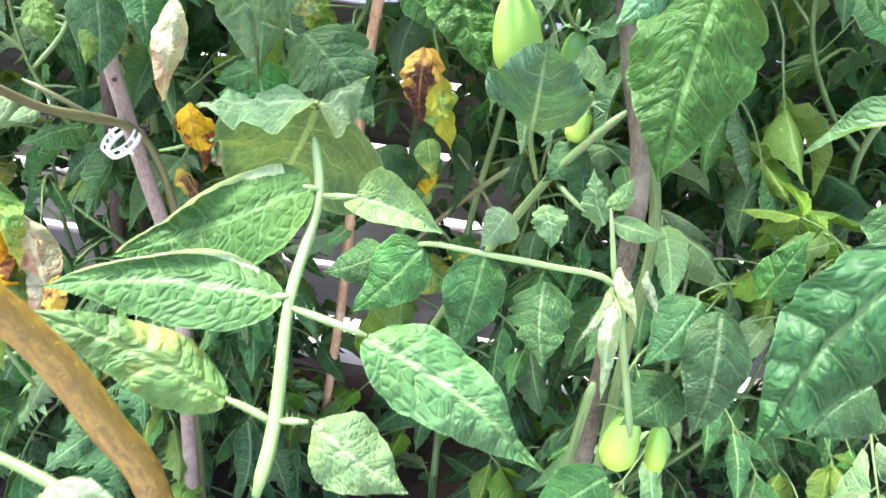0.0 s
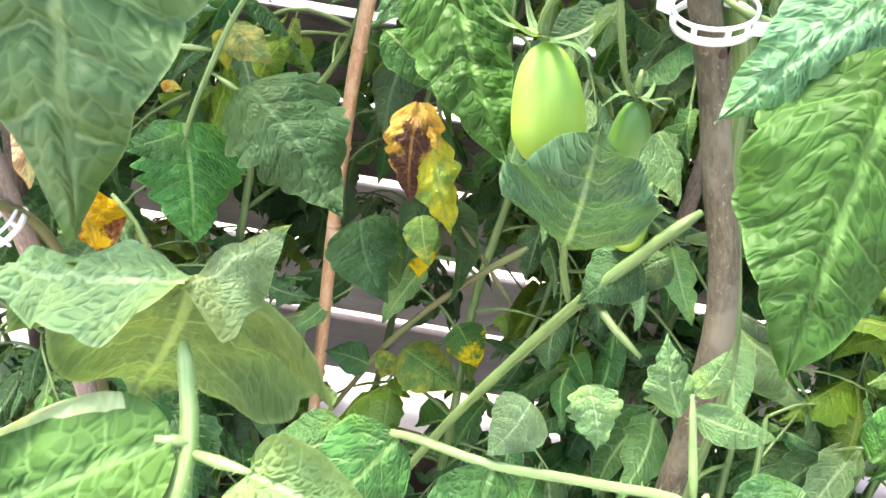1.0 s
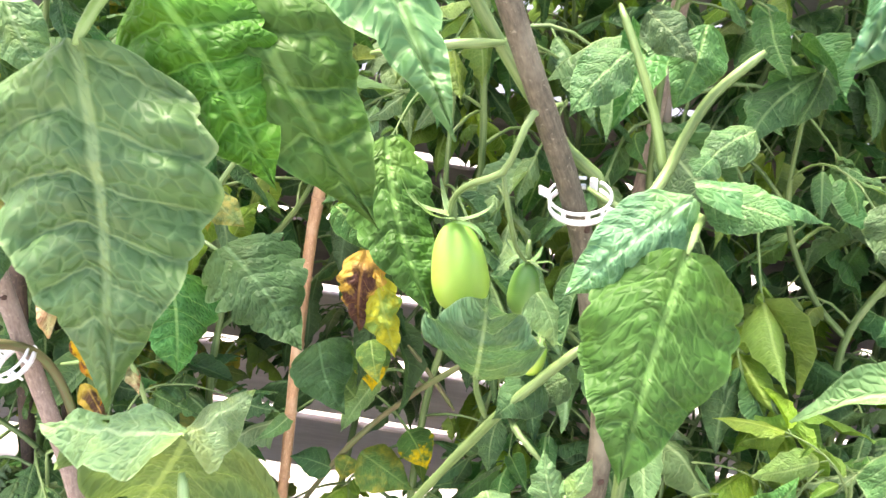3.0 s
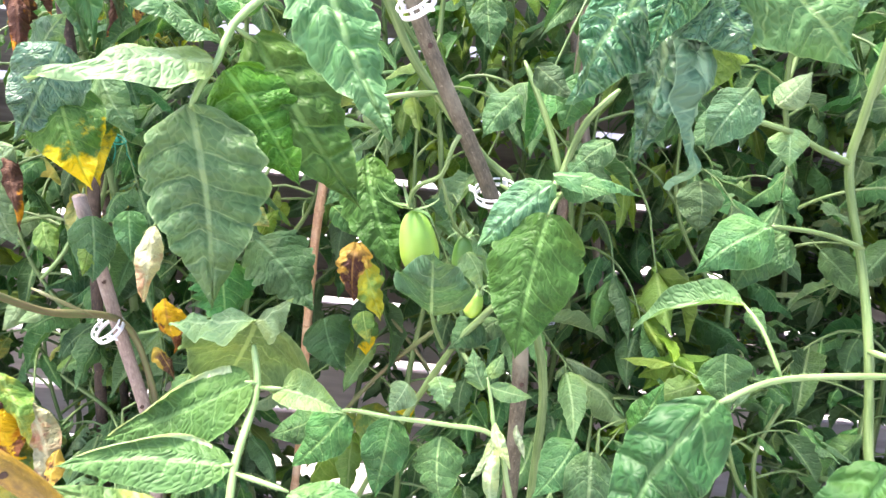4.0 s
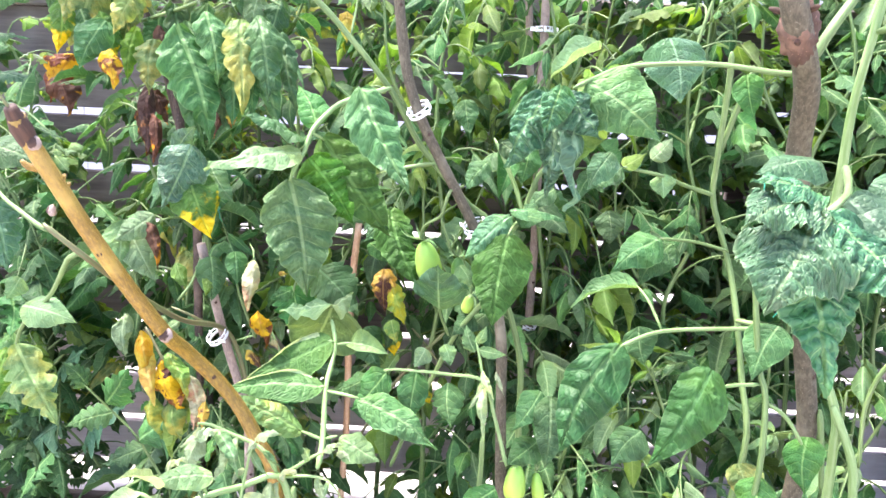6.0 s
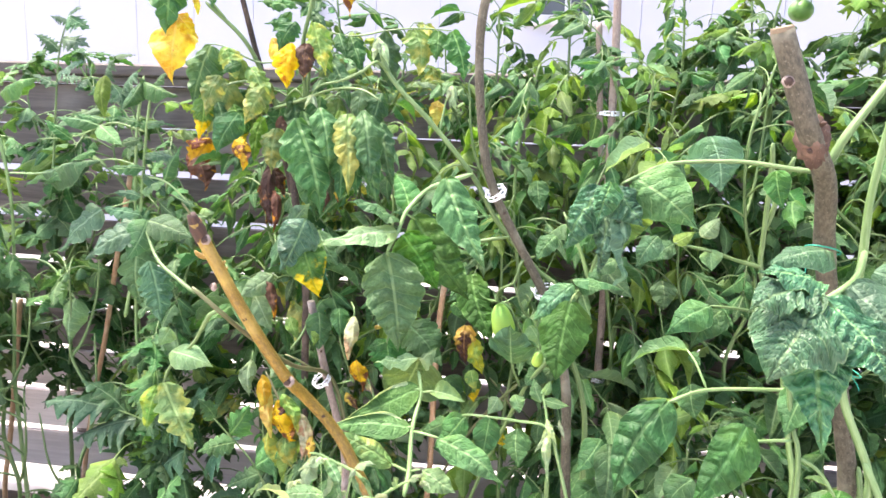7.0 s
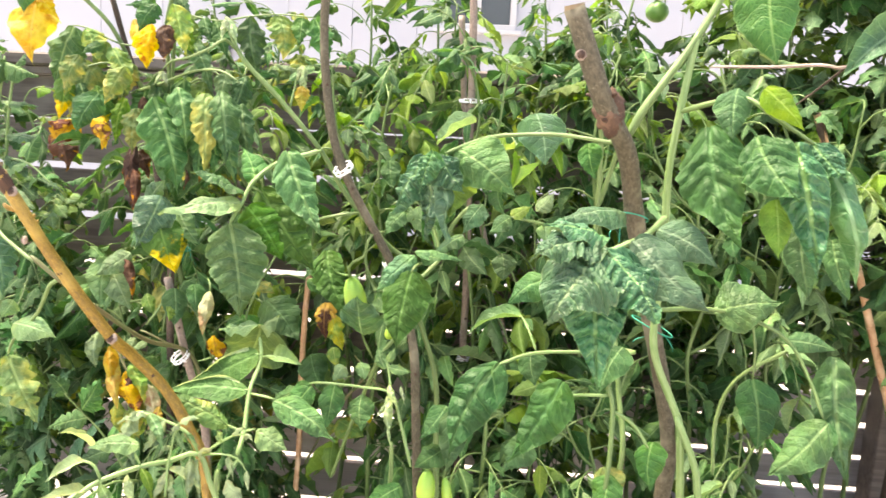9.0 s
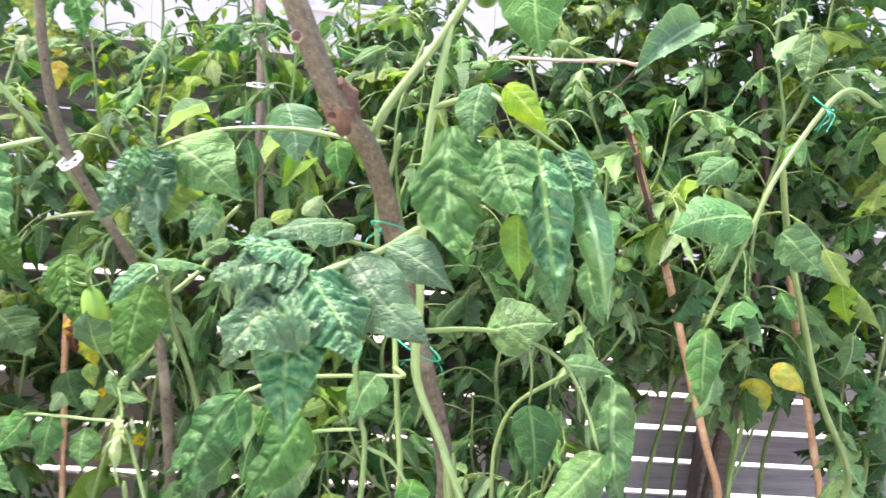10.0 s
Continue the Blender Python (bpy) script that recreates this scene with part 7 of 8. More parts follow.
leaflet(plant_c, (-0.842, 0.970, 1.229), (-0.753, 0.950, 1.260), 0.36, LEAF_PALE, "quilt", (0.45, -0.44, 0.59), lobes=0.20)
leaflet(plant_c, (-0.851, 0.970, 1.170), (-0.940, 0.950, 1.185), 0.50, LEAF_MINT, "quilt", (0.47, -0.43, 0.8), lobes=0.20)
leaflet(plant_c, (-0.954, 0.970, 1.177), (-1.059, 0.950, 1.065), 0.55, LEAF_MINT, "quilt", (0.14, -0.46, 0.61), lobes=0.20)
leaflet(plant_c, (-0.863, 0.970, 1.111), (-0.928, 0.950, 1.111), 0.50, LEAF_PALE, "quilt", (0.47, -0.54, 0.58), lobes=0.20)
leaflet(plant_c, (-0.860, 0.970, 1.088), (-0.842, 0.950, 0.932), 0.50, LEAF_MID, "quilt", (0.18, -0.55, 0.76), lobes=0.20)
leaflet(plant_c, (-0.820, 0.970, 1.396), (-0.734, 0.950, 1.394), 0.36, LEAF, "quilt", (0.39, -0.45, 0.64), lobes=0.20)
leaflet(plant_c, (-0.809, 0.970, 1.455), (-0.831, 0.950, 1.508), 0.40, LEAF, "quilt", (0.12, -0.45, 0.56), lobes=0.20)
leaflet(plant_c, (-0.802, 0.970, 1.483), (-0.741, 0.950, 1.527), 0.40, LEAF, "quilt", (0.44, -0.74, 0.85), lobes=0.20)
leaflet(plant_c, (-0.927, 0.970, 1.401), (-1.005, 0.950, 1.412), 0.30, LEAF, "quilt", (0.4, -0.46, 0.76), lobes=0.20)
leaflet(plant_c, (-1.023, 0.970, 1.349), (-1.086, 0.950, 1.398), 0.34, LEAF, "quilt", (0.44, -0.71, 0.8), lobes=0.20)
leaflet(plant_c, (-0.962, 0.970, 1.323), (-1.024, 0.950, 1.293), 0.36, LEAF, "quilt", (0.24, -0.46, 0.84), lobes=0.20)
leaflet(plant_c, (-1.011, 0.970, 1.278), (-1.097, 0.950, 1.232), 0.40, LEAF, "quilt", (0.29, -0.59, 0.57), lobes=0.20)
leaflet(plant_c, (-0.829, 0.970, 1.322), (-0.737, 0.950, 1.305), 0.36, LEAF_BLUE, "quilt", (0.13, -0.57, 0.74), lobes=0.20)
leaflet(plant_c, (-0.846, 0.970, 1.214), (-0.907, 0.950, 1.224), 0.40, LEAF_BLUE, "quilt", (0.43, -0.56, 0.61), lobes=0.20)
leaflet(plant_c, (-0.834, 0.970, 1.272), (-0.767, 0.950, 1.217), 0.40, LEAF_BLUE, "quilt", (0.25, -0.5, 0.75), lobes=0.20)
tube("leaf_stalk", [(-0.837, 0.990, 1.373), (-0.925, 0.990, 1.392), (-1.021, 0.990, 1.357), (-1.133, 0.990, 1.344)], 0.0030, 0.0018, STEM_PALE, plant_c)
tube("leaf_stalk", [(-0.849, 0.980, 1.213), (-0.897, 0.980, 1.193), (-0.960, 0.980, 1.175)], 0.0030, 0.0018, STEM_PALE, plant_c)
tube("leaf_stalk", [(-0.846, 0.990, 1.284), (-0.930, 0.990, 1.302), (-1.025, 0.990, 1.279)], 0.0030, 0.0018, STEM_PALE, plant_c)

# canes and branches
wooden_stake = cane("wooden_stake", [(0.082, 0.600, 1.786), (0.043, 0.615, 1.688), (0.025, 0.620, 1.593), (0.032, 0.632, 1.437), (0.061, 0.652, 1.304), (0.160, 0.688, 1.110), (0.189, 0.680, 1.029), (0.215, 0.655, 0.931), (0.270, 0.690, 0.000)], 0.0075, 0.0112, BARK_GREY, "grey-brown pruned branch used as a plant stake", knots=5)
pale_cane = cane("pale_cane", [(-0.317, 0.700, 1.054), (-0.292, 0.732, 0.875), (-0.255, 0.740, 0.708), (-0.250, 0.760, 0.000)], 0.008, 0.0095, BARK_PINK, "pale pinkish cane stake with a cut top", knots=3)
ochre_branch = cane("ochre_branch", [(-0.241, 0.050, 1.326), (-0.239, 0.065, 1.302), (-0.228, 0.078, 1.269), (-0.217, 0.108, 1.217), (-0.200, 0.146, 1.152), (-0.179, 0.190, 1.082), (-0.170, 0.228, 1.046), (-0.145, 0.262, 0.995), (-0.124, 0.276, 0.954), (-0.105, 0.285, 0.906), (-0.087, 0.295, 0.849), (-0.020, 0.360, 0.000)], 0.0078, 0.0112, BARK_OCHRE, "bare ochre branch stake with a blackened broken tip", knots=3)
dark_bud(ochre_branch, (-0.176, 0.182, 1.083), (-.2, -1, .3), .0062)
dark_bud(ochre_branch, (-0.232, 0.058, 1.303), (.1, -1, .1), .0048)
dark_bud(ochre_branch, (-0.239, 0.088, 1.237), (-1, -.5, .2), .004)
old_branch = cane("old_branch", [(0.456, 0.300, 1.578), (0.489, 0.315, 1.499), (0.517, 0.335, 1.440), (0.564, 0.400, 1.372), (0.598, 0.475, 1.266), (0.644, 0.520, 1.101), (0.692, 0.560, 0.941), (0.721, 0.580, 0.811), (0.720, 0.680, 0.000)], 0.0155, 0.0155, BARK_GREY, "thick sawn-off grey branch with a knotted joint", knots=3)
dark_cane = cane("dark_cane", [(-0.607, 1.000, 1.789), (-0.588, 1.030, 1.667), (-0.567, 1.050, 1.559), (-0.525, 1.060, 1.405), (-0.479, 1.050, 1.204), (-0.451, 1.040, 1.030), (-0.400, 1.040, 0.000)], 0.0065, 0.0075, BARK_DARK, "dark weathered cane beside the yellowing plant", knots=4)
dead_stem = cane("dead_stem", [(-0.423, 0.880, 1.334), (-0.412, 0.880, 1.231), (-0.403, 0.880, 1.158), (-0.392, 0.890, 1.054), (-0.420, 0.920, 0.000)], 0.0085, 0.009, BARK_DARK, "dead blackened tomato stem tied with green twine", knots=3)
orange_cane = cane("orange_cane", [(-1.069, 1.300, 1.224), (-1.127, 1.310, 0.991), (-1.181, 1.310, 0.731), (-1.234, 1.310, 0.518), (-1.274, 1.300, 0.283), (-1.320, 1.320, 0.000)], 0.0075, 0.0075, BAMBOO, "thin orange-brown bamboo cane among the leaves", knots=6)
orange_cane = cane("orange_cane", [(-1.443, 1.280, 0.829), (-1.469, 1.270, 0.605), (-1.493, 1.250, 0.378), (-1.518, 1.240, 0.202), (-1.500, 1.220, 0.000)], 0.0075, 0.0075, BAMBOO, "thin orange-brown bamboo cane among the leaves", knots=6)
grey_cane = cane("grey_cane", [(0.277, 1.040, 1.849), (0.286, 1.060, 1.641), (0.290, 1.070, 1.454), (0.291, 1.070, 1.340), (0.301, 1.080, 1.019), (0.300, 1.100, 0.000)], 0.009, 0.0095, BARK_PINK, "tall grey cane carrying a white plant clip", knots=5)
orange_cane = cane("orange_cane", [(-0.078, 0.980, 1.043), (-0.089, 0.980, 0.932), (-0.096, 0.980, 0.771), (-0.101, 0.980, 0.561), (-0.140, 1.000, 0.000)], 0.0072, 0.0072, BAMBOO, "thin orange-brown bamboo cane among the leaves", knots=6)
bamboo_cane = cane("bamboo_cane", [(1.052, 0.920, 1.459), (1.122, 0.950, 1.310), (1.207, 0.980, 1.124), (1.289, 1.000, 0.913), (1.427, 1.030, 0.565), (1.300, 1.060, 0.000)], 0.0085, 0.0095, BAMBOO, "leaning bamboo cane with a dark upper length", knots=6)
tube("dark_length", [(1.051, 0.920, 1.461), (1.122, 0.950, 1.310), (1.207, 0.980, 1.124)], 0.0108, 0.0112, BARK_DARK, bamboo_cane, label="blackened upper length", swell=0.1)
bamboo_cane = cane("bamboo_cane", [(1.517, 1.050, 1.144), (1.581, 1.050, 0.928), (1.664, 1.060, 0.682), (1.700, 1.060, 0.548), (1.550, 1.080, 0.000)], 0.0085, 0.009, BAMBOO, "upright bamboo cane with a dark band", knots=6)
dark_cane = cane("dark_cane", [(1.420, 1.200, 1.670), (1.457, 1.200, 1.554), (1.484, 1.200, 1.421), (1.529, 1.200, 1.214), (1.450, 1.220, 0.000)], 0.011, 0.011, BARK_DARK, "dark upright cane among the rear plants", knots=4)
grey_cane = cane("grey_cane", [(0.250, 1.200, 1.670), (0.261, 1.200, 1.533), (0.282, 1.200, 1.326), (0.620, 1.220, 0.000)], 0.008, 0.008, BARK_PINK, "tall grey cane carrying a white plant clip", knots=4)
dark_bud(old_branch, (0.470, 0.296, 1.513), (0.0, -1, .15), .0062)
branch_joint(old_branch, (0.524, 0.345, 1.435), (-.22, -.25, 1))
put("sawn_end", mesh_from_bm("sawn_end", disc_bm(.0153), CUT, False), old_branch, axis_matrix((0.456, 0.300, 1.579), (-.25, -.1, 1)))
burnt_tip(ochre_branch, ((-0.241, 0.050, 1.326), (-0.239, 0.065, 1.302)))

# clips, ties and fruit
plant_clip((0.064, 0.638, 1.306), (-.65, -.5, 1), .0185)
plant_clip((0.166, 0.693, 1.110), (-.2, -.35, 1), .0225)
plant_clip((-0.300, 0.722, 0.875), (-.55, -.5, 1), .019)
plant_clip((0.289, 1.065, 1.454), (0, 0, 1), .017)
plant_clip((0.303, 1.083, 0.800), (.3, -.3, 1), .014)
twine_tie((0.594, 0.470, 1.261), .026, (-.1,.2,1))
twine_tie((0.652, 0.510, 1.063), .034, (.1,.2,1))
twine_tie((-0.367, 0.900, 1.078), .017, (0,0,1))
twine_tie((1.267, 0.560, 1.493), .018, (.6,0,1))
tomato(plant_a, "plum", (0.075, 0.685, 1.083), (.24,.02,-1), .076, .0242, FRUIT_GREEN)
tomato(plant_a, "plum", (0.136, 0.690, 1.056), (.05,.05,-1), .045, .014, FRUIT_DARK)
tomato(plant_a, "plum", (0.161, 0.710, 0.982), (-.2,.05,-1), .035, .012, FRUIT_GREEN)
tomato(plant_f, "plum", (0.256, 0.620, 0.707), (-.05,-.1,-1), .070, .0205, FRUIT_GREEN)
tomato(plant_f, "plum", (0.291, 0.630, 0.688), (.15,-.05,-1), .060, .012, FRUIT_GREEN)
tomato(plant_k, "round", (0.637, 1.450, 1.644), (.05,0,-1), 0.054, 0.03, FRUIT_DARK)
tomato(plant_k, "round", (0.700, 1.430, 1.629), (.05,0,-1), 0.056, 0.031, FRUIT_DARK)
tomato(plant_k, "round", (0.805, 1.550, 1.775), (.05,0,-1), 0.061, 0.034, FRUIT_DARK)
tomato(plant_k, "round", (0.820, 1.500, 1.831), (.05,0,-1), 0.059, 0.033, FRUIT_DARK)
tomato(plant_k, "round", (1.185, 1.400, 1.666), (.05,0,-1), 0.047, 0.026, FRUIT_DARK)
tomato(plant_k, "round", (1.329, 1.200, 1.583), (.05,0,-1), 0.043, 0.024, FRUIT_DARK)
tomato(plant_k, "round", (1.380, 1.200, 1.705), (.05,0,-1), 0.040, 0.022, FRUIT_DARK)
tomato(plant_k, "round", (1.639, 1.200, 1.734), (.05,0,-1), 0.043, 0.024, FRUIT_DARK)
tomato(plant_k, "round", (1.084, 0.900, 1.164), (.05,0,-1), 0.032, 0.018, FRUIT_DARK)
tomato(plant_k, "round", (1.085, 0.900, 1.103), (.05,0,-1), 0.029, 0.016, FRUIT_DARK)
tomato(plant_k, "round", (1.563, 1.000, 0.998), (.05,0,-1), 0.050, 0.028, FRUIT_DARK)
tomato(plant_k, "round", (1.713, 1.000, 0.736), (.05,0,-1), 0.047, 0.026, FRUIT_DARK)
tomato(plant_k, "round", (-0.921, 1.200, 1.200), (.05,0,-1), 0.023, 0.013, FRUIT_DARK)
tomato(plant_k, "round", (0.703, 1.500, 1.574), (.05,0,-1), 0.036, 0.02, FRUIT_DARK)
tomato(plant_k, "round", (1.662, 1.100, 1.212), (.05,0,-1), 0.036, 0.02, FRUIT_DARK)

# ---- the rows of plants behind ----
rng = random.Random(11)
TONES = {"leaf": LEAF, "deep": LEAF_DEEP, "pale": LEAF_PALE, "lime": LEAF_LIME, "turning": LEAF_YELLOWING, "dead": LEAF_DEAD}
KINDS = {"broad": (("hang", "quilt", "fold", "hang", "curl", "soft"), (0.26, 0.48), 0.14), "lobed": (("soft", "hang", "quilt"), (0.38, 0.60), 0.75)}
VAR = {}
for kind, (styles, widths, lob) in KINDS.items():
    for tone, mat in TONES.items():
        VAR[kind, tone] = []
        for i in range(6):
            v, f, uv, fl, ve = leaf_data(rng.uniform(*widths), "curl" if tone == "dead" else styles[i % len(styles)], 500 + len(VAR) * 9 + i, 9, 15, lob * rng.uniform(0.6, 1.3))
            VAR[kind, tone].append(mesh_of("leaflet", v, f, mat, uv, flat=fl, vein=ve))


def leaf_seats(seed, pairs):
    """The line of an arching leaf stalk 1 long, and where its leaflets sit on it: base, tip and upper side."""
    r = random.Random(seed)
    droop = r.uniform(0.9, 2.1)
    bendx = r.uniform(-0.16, 0.16)
    pts = [Vector((bendx * math.sin(t * 2.2), t * (1.0 - 0.20 * droop * t), 0.30 * t - 0.50 * droop * t * t)) for t in (0, .25, .5, .75, 1.0)]
    c, s, _ = spline(pts, 0.05)
    seats = []
    for p in range(pairs):
        t = 0.30 + 0.60 * p / max(1, pairs - 1) if pairs > 1 else 0.6
        for side in (-1, 1):
            j = min(len(c) - 2, int(np.searchsorted(s, t + r.uniform(-0.04, 0.04))))
            big = r.uniform(0.24, 0.56) * (1 - 0.35 * abs(t - 0.65))
            hang = r.uniform(0.4, 1.9)
            d = Vector((side * r.uniform(0.35, 0.9), r.uniform(0.0, 0.5), -hang)).normalized()
            n = Vector((side * 0.35 * hang + r.gauss(0, .25), 0.55 * hang + r.gauss(0, .3), 0.9))
            b = Vector(c[j]) + d * big * 0.14
            seats.append((Vector(c[j]), b, b + d * big, n))
        if r.random() < 0.6:
            j = min(len(c) - 2, int(np.searchsorted(s, t + 0.12)))
            d = Vector((r.choice((-1, 1)), r.uniform(0, .5), -r.uniform(0.1, 0.9))).normalized()
            seats.append((Vector(c[j]), Vector(c[j]) + d * 0.02, Vector(c[j]) + d * r.uniform(0.09, 0.16), Vector((0, .5, .8))))
    d = Vector((bendx * 2, r.uniform(.25, .6), -r.uniform(0.8, 1.8))).normalized()
    e = Vector(c[-1])
    seats.append((e, e, e + d * r.uniform(0.42, 0.60), Vector((r.gauss(0, .3), 0.8, 0.6))))
    return pts, seats


def stalk_mesh(pts, seats, seed):
    """The stalk of a leaf with the short stalks of its leaflets: vertices, faces, map."""
    verts, faces, uvs = [], [], []
    for line, r0, r1 in [(pts, 0.013, 0.006)] + [((a, (a + b) / 2, b), 0.006, 0.005) for a, b, _, _ in seats if (b - a).length > 0.03]:
        o, v, f, uv = tube_data(line, r0, r1, 5, 0.10, 0.0, 0.0, seed, cap=False)
        n = len(verts)
        verts += [p + o for p in v]
        faces += [tuple(i + n for i in q) for q in f]
        uvs += uv
    return verts, faces, uvs


SHAPES = [leaf_seats(900 + i, (2, 2, 3, 3, 4, 3, 2, 4)[i]) for i in range(8)]
STALKS = [mesh_of("leaf_stalk", v, f, STEM, uv) for v, f, uv in (stalk_mesh(p, q, 40 + i) for i, (p, q) in enumerate(SHAPES))]
WHOLE = {}


def whole_leaf(kind, tone, i):
    """A leaf of several leaflets in one mesh, for the rows that stay far off."""
    if (kind, tone, i) not in WHOLE:
        pts, seats = SHAPES[i % 8]
        r = random.Random(i * 31 + len(kind) + len(tone) * 7)
        verts, faces, uvs = stalk_mesh(pts, seats, 70 + i)
        flat, vein = [(0.5, 0.5)] * len(verts), [(0.5, 0.5)] * len(verts)
        mats = [1] * len(faces)
        styles, widths, lob = KINDS[kind]
        for a, b, tip, n in seats:
            v, f, uv, fl, ve = leaf_data(r.uniform(*widths), r.choice(styles), r.randrange(9999), 7, 11, lob * r.uniform(0.6, 1.2))
            m = leaf_matrix(b, tip, n)
            k = len(verts)
            verts += [np.array(m @ Vector(p)) for p in v]
            faces += [tuple(x + k for x in q) for q in f]
            uvs, flat, vein = uvs + uv, flat + fl, vein + ve
            mats += [0] * len(f)
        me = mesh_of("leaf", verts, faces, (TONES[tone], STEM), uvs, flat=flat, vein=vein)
        me.polygons.foreach_set("material_index", mats)
        WHOLE[kind, tone, i] = me
    return WHOLE[kind, tone, i]


def compound_leaf(owner, at, azimuth, tilt, size, kind, tone, near):
    """One leaf of several leaflets growing from a stem."""
    i = rng.randrange(8)
    m = Matrix.Translation(at) @ pose(0, 0, 0, 0, 0, azimuth) @ pose(0, 0, 0, tilt, rng.uniform(-25, 25), 0) @ Matrix.Diagonal((size, size, size, 1))
    if not near:
        put("leaf", whole_leaf(kind, tone, i), owner, m)
        return
    g = put("leaf_stalk", STALKS[i], owner, m)
    for _, b, tip, n in SHAPES[i][1]:
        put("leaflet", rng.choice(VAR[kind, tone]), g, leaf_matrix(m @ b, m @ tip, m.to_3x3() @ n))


def front(x, z):
    """How near to the viewer a leaf of the back rows may reach."""
    if z < 0.68:
        return 0.60
    if x < -0.60:
        return 0.72
    return 0.84 if x < 0.9 else 0.74


def before_cane(end):
    """True for a leaf that would hang before one of the two slanting bamboo canes."""
    k = (end.y + 0.83) / 2.13
    x, z = 0.167 + (end.x - 0.167) / k, 1.494 + (end.z - 1.494) / k
    tall = 0.25 < z < 1.26 and abs(x + 1.069 + (1.224 - z) * 0.217) < 0.13
    short = z < 0.86 and abs(x + 1.443 + (0.829 - z) * 0.12) < 0.14
    return tall or short


def back_plant(x, y, high, kind, tones, label, n=30, size=0.25, low=0.10, thick=0.0085, near=False):
    p = plant((x, y, 0), label)
    steps = 9
    lean = rng.uniform(-0.10, 0.10)
    pts = [Vector((x + lean * (i / steps) ** 1.5 + 0.02 * rng.gauss(0, 1) * (i > 0), y + 0.015 * rng.gauss(0, 1) * (i > 0), high * i / steps)) for i in range(steps + 1)]
    tube("stem", pts, thick, thick * 0.4, STEM, p)
    lines = [(spline(pts, 0.02)[:2], n, low)]
    # side shoots
    for i in range(3):
        b = pts[3 + i * 2]
        a = rng.uniform(0, 6.28)
        out = Vector((math.cos(a), 0.45 * math.sin(a), 0))
        shoot = [b, b + out * 0.06 + Vector((0, 0, .05)), b + out * 0.12 + Vector((0, 0, .15)), b + out * 0.14 + Vector((0, 0, min(0.30, high * 1.02 - b.z)))]
        tube("shoot", shoot, thick * 0.6, thick * 0.3, STEM, p)
        lines.append((spline(shoot, 0.02)[:2], max(4, n // 6), 0.35))
    az = rng.uniform(0, 360)
    for (c, s), count, start in lines:
        for i in range(count):
            t = start + (0.99 - start) * i / (count - 1)
            j = min(len(c) - 1, int(np.searchsorted(s, t)))
            up = c[j][2] / high
            az += 137.5 + rng.uniform(-30, 30)
            size_i = size * rng.uniform(0.7, 1.25) * (1 - 0.35 * max(0, up - 0.8) / 0.2)
            for _ in range(8):
                a = radians(az)
                reach = Vector(c[j]) + Vector((-math.sin(a), math.cos(a), 0)) * size_i
                k = (reach.y - 0.25) / 1.41
                clear = math.hypot(reach.x - 0.07 + 0.09 * k, 0.8 * (reach.z - 1.29 + 0.92 * k)) < 0.10 + 0.12 * k and rng.random() < 0.97
                d = reach.y + 0.42
                clear |= math.hypot(reach.x - 0.09 + 0.476 * d, reach.z - 1.32 + 0.1875 * d) < 0.13 and rng.random() < 0.85
                clear |= 1.02 < reach.x < 1.80 and reach.z < 0.86 and rng.random() < 0.92
                clear |= 0.50 < reach.x < 0.94 and reach.z > 1.55 and reach.y < 1.53 and rng.random() < 0.85
                for end in (reach, (reach + Vector(c[j])) / 2):
                    clear |= end.y < 1.34 and before_cane(end) and rng.random() < 0.97
                if front(reach.x, reach.z) < reach.y < 1.58 and not clear:
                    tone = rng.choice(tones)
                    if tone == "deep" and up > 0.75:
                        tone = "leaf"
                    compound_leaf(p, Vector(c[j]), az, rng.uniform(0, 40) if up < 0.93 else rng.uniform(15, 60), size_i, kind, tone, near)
                    break
                az += 43
    return p


MID = ("leaf", "deep", "leaf", "leaf", "pale", "deep", "lime")
SOFT = ("leaf", "leaf", "deep", "pale", "leaf")
# yellower green plants; the added lime also paints in sun shining through leaves
FRESH_LIT = ("leaf", "lime", "leaf", "deep", "leaf", "lime", "pale", "leaf")
SICK = ("leaf", "leaf", "turning", "deep", "leaf", "leaf")
GREEN_LABEL = "leafy green tomato plant before the board fence"
CUT_LABEL = "tomato plant with deeply cut dark leaves"
SICK_LABEL = "tall tomato plant with drooping, partly yellow leaves"
LOW_LABEL = "low bushy tomato plant with dark leaves"
FRUIT_LABEL = "tall bright green tomato plant with cut leaves"
FRONT_ROW = (
    (-1.62, 1.02, 1.36, "broad", SOFT, GREEN_LABEL, 0.30), (-1.30, 0.98, 1.12, "lobed", MID, CUT_LABEL, 0.10), (-1.02, 0.96, 0.95, "lobed", MID, CUT_LABEL, 0.10),
    (-0.76, 1.00, 1.08, "lobed", MID, CUT_LABEL, 0.08), (-0.50, 1.02, 1.22, "broad", SICK, SICK_LABEL, 0.08), (-0.18, 1.06, 1.45, "broad", MID, GREEN_LABEL, 0.08),
    (0.08, 1.04, 1.50, "broad", FRESH_LIT, GREEN_LABEL, 0.08), (0.34, 1.06, 1.54, "broad", FRESH_LIT, GREEN_LABEL, 0.08), (0.58, 1.04, 1.52, "broad", FRESH_LIT, GREEN_LABEL, 0.08),
    (0.84, 1.00, 1.50, "broad", SOFT, GREEN_LABEL, 0.08), (1.08, 1.02, 1.45, "broad", MID, GREEN_LABEL, 0.15),
)
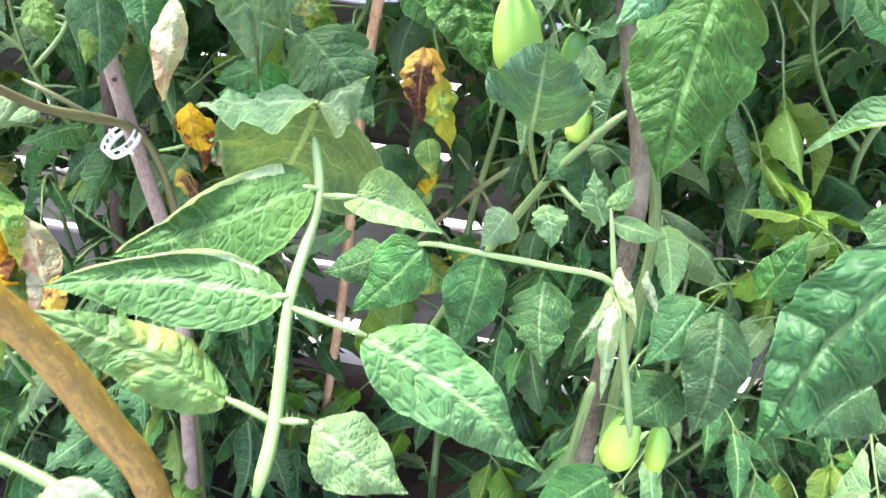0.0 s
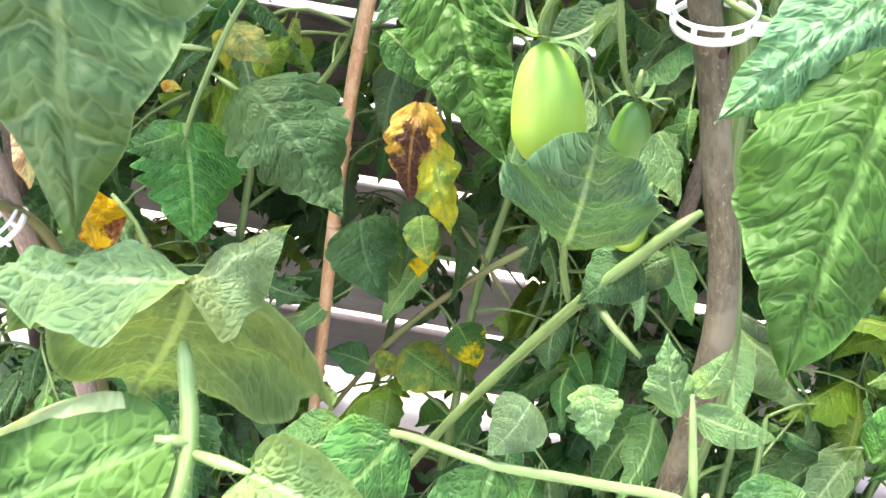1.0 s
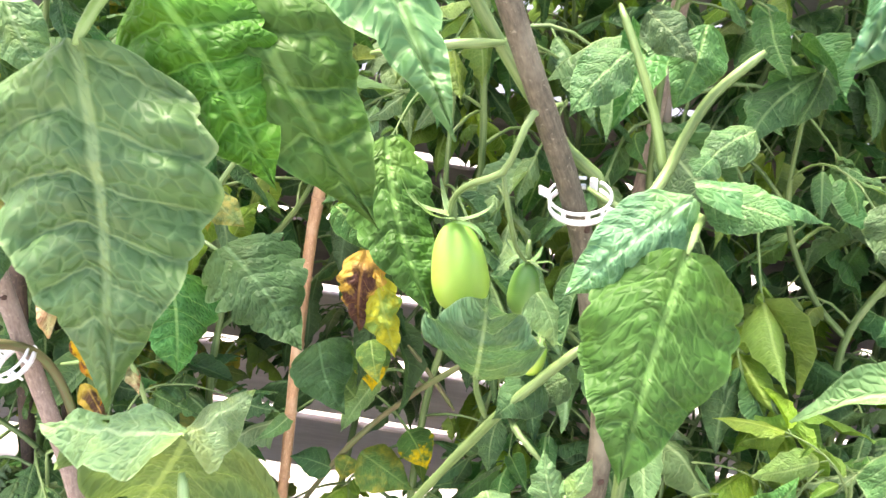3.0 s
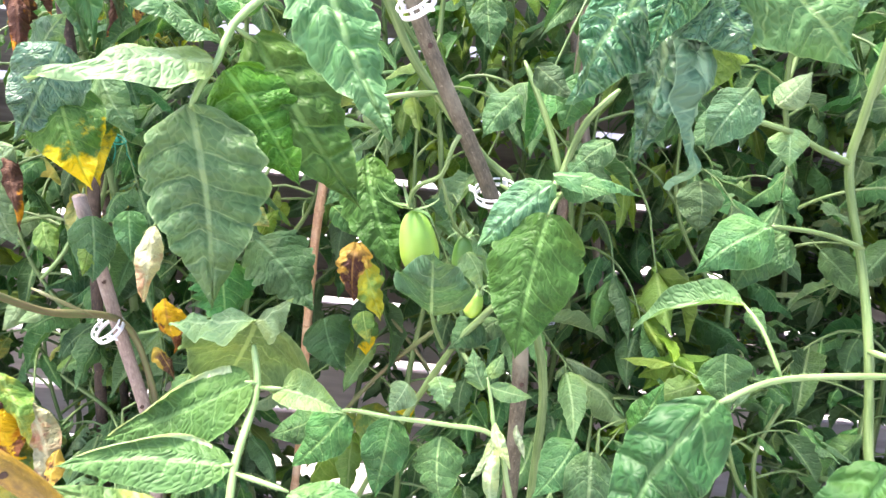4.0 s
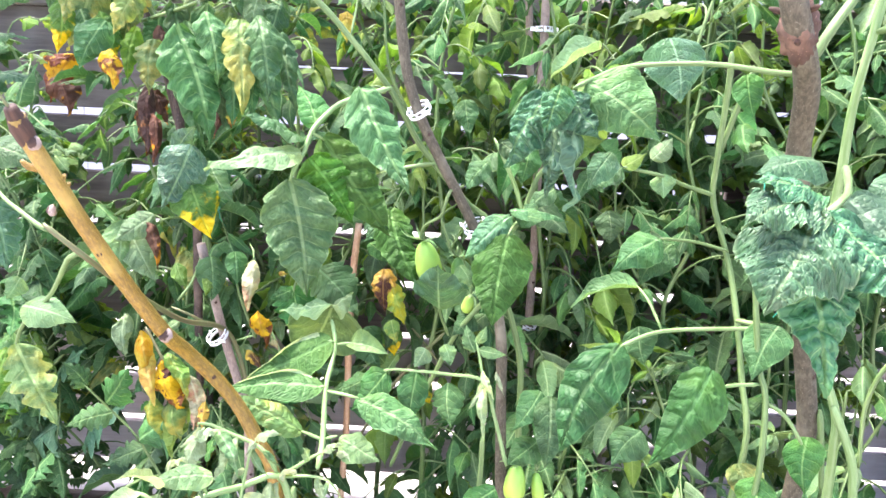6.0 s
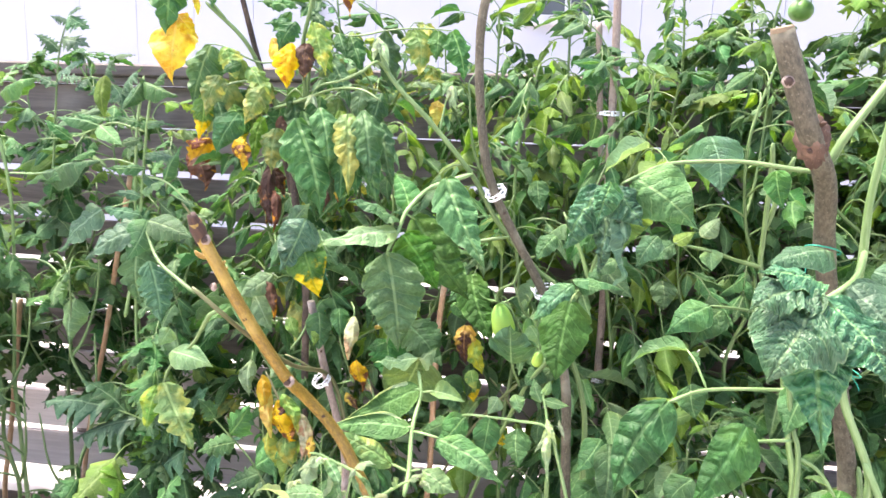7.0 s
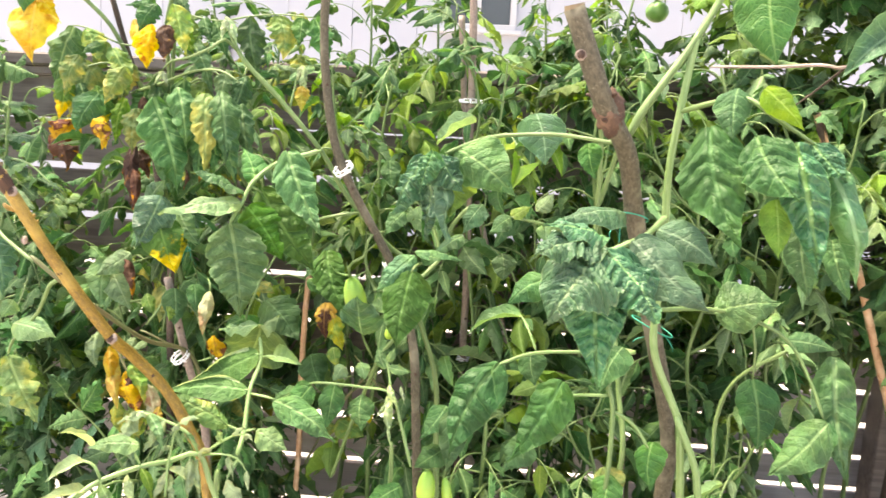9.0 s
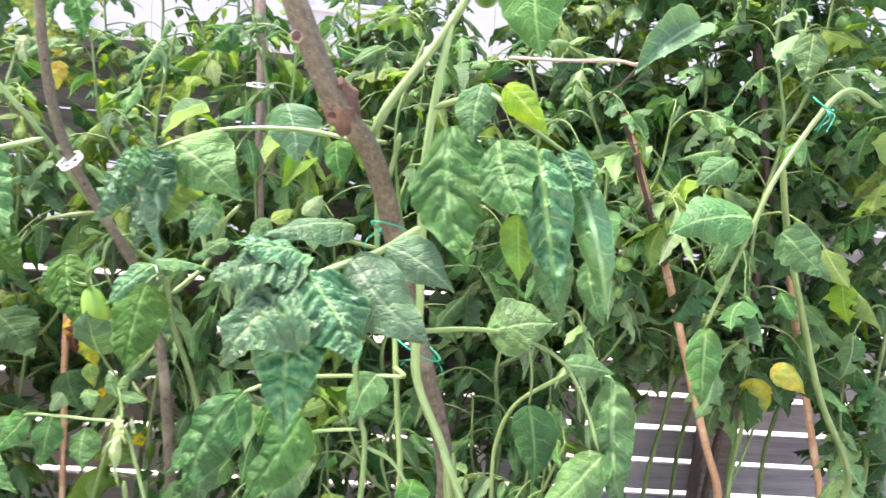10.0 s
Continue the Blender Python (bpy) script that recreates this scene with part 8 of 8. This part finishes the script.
BACK_ROW = (
    (-2.02, 1.30, 1.28, "broad", MID, GREEN_LABEL, 0.30), (-1.70, 1.32, 1.34, "lobed", MID, CUT_LABEL, 0.30), (-1.36, 1.36, 1.52, "lobed", SOFT, CUT_LABEL, 0.12),
    (-1.02, 1.34, 1.34, "lobed", MID, CUT_LABEL, 0.12), (-0.70, 1.34, 1.40, "broad", SICK, SICK_LABEL, 0.12), (-0.38, 1.32, 1.68, "broad", SICK, SICK_LABEL, 0.12),
    (-0.06, 1.34, 1.66, "broad", FRESH_LIT, GREEN_LABEL, 0.12), (0.24, 1.34, 1.74, "broad", FRESH_LIT, GREEN_LABEL, 0.12), (0.52, 1.36, 1.72, "broad", FRESH_LIT, GREEN_LABEL, 0.12),
    (0.80, 1.34, 1.82, "lobed", FRESH_LIT, FRUIT_LABEL, 0.12), (1.06, 1.36, 2.02, "lobed", FRESH_LIT, FRUIT_LABEL, 0.25), (1.34, 1.30, 2.10, "lobed", FRESH_LIT, FRUIT_LABEL, 0.42),
    (1.20, 1.46, 2.16, "lobed", FRESH_LIT, FRUIT_LABEL, 0.40), (1.50, 1.46, 2.20, "lobed", FRESH_LIT, FRUIT_LABEL, 0.45), (1.78, 1.46, 2.20, "lobed", FRESH_LIT, FRUIT_LABEL, 0.45), (0.94, 1.46, 1.95, "lobed", FRESH_LIT, FRUIT_LABEL, 0.40),
)
LOW_ROW = (
    (0.34, 0.84, 0.66, "broad", MID, LOW_LABEL, 0.15), (0.64, 0.86, 0.74, "broad", MID, LOW_LABEL, 0.15), (0.92, 0.84, 0.72, "broad", MID, LOW_LABEL, 0.15), (-0.42, 0.86, 0.66, "lobed", MID, LOW_LABEL, 0.15), (-0.22, 0.96, 0.60, "broad", MID, LOW_LABEL, 0.2), (0.26, 1.10, 0.62, "broad", MID, LOW_LABEL, 0.2),
    (1.62, 1.34, 2.12, "lobed", FRESH_LIT, FRUIT_LABEL, 0.40), (1.92, 1.26, 2.05, "lobed", FRESH_LIT, FRUIT_LABEL, 0.22), (1.42, 0.98, 1.80, "lobed", MID, FRUIT_LABEL, 0.50), (1.78, 1.0, 1.85, "lobed", FRESH_LIT, FRUIT_LABEL, 0.35),
)
for x, y, high, kind, tones, label, low in FRONT_ROW + BACK_ROW + LOW_ROW:
    low = max(low, 0.45 / high) if y > 1.2 else low
    back_plant(x, y, high + 0.06, kind, tones, label, n=54 if y > 1.2 and x > -0.5 else 16 if high < 0.8 and y < 0.9 else 30, low=low, size=0.22 if x < -0.4 else 0.20, thick=0.012 if x < -1.6 else 0.0085, near=y < 1.05 and -1.2 < x < 1.2)

# ---- board fence: posts, boards with open gaps, capped rail ----
FENCE_Y = 1.66
fence = put("fence", None, None, Matrix.Translation((0, FENCE_Y, 0)))
tagged(fence, "weathered grey-brown horizontal board fence with open gaps", "fence", kind="structure")
for x in (-2.9, -1.52, 0.95, 1.66, 3.1):
    bm = box_bm((0.09, 0.09, 1.46), 0.004)
    part("fence_post", bm, BOARD, fence, (x, FENCE_Y + (0.062 if x < 1.5 else -0.062), 0.71))
frng = random.Random(5)


def boards(x0, x1, high, pitch, first, last, wood):
    old = mesh_from_bm("board", box_bm((x1 - x0, 0.022, high), 0.003), wood)
    # left boards below 0.62 m take the colour lightened as if lit
    pale = mesh_from_bm("board", box_bm((x1 - x0, 0.022, high), 0.003), BOARD_LIT)
    z = first
    while z > last:
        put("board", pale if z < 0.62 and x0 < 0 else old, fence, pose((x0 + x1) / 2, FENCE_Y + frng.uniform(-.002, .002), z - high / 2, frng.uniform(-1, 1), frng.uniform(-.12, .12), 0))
        z -= pitch


boards(-3.3, 0.946, 0.139, 0.162, 1.345, 0.1, BOARD)
boards(0.954, 3.5, 0.092, 0.1135, 1.37, 0.05, BOARD_GREY)
part("rail", box_bm((6.8, 0.035, 0.136), 0.004), BOARD, fence, (0.1, FENCE_Y - 0.004, 1.418))
part("cap_board", box_bm((6.8, 0.15, 0.04), 0.006), BOARD, fence, (0.1, FENCE_Y, 1.535))
part("cap_board", box_bm((6.8, 0.12, 0.026), 0.004), BOARD, fence, (0.1, FENCE_Y + 0.005, 1.5005))
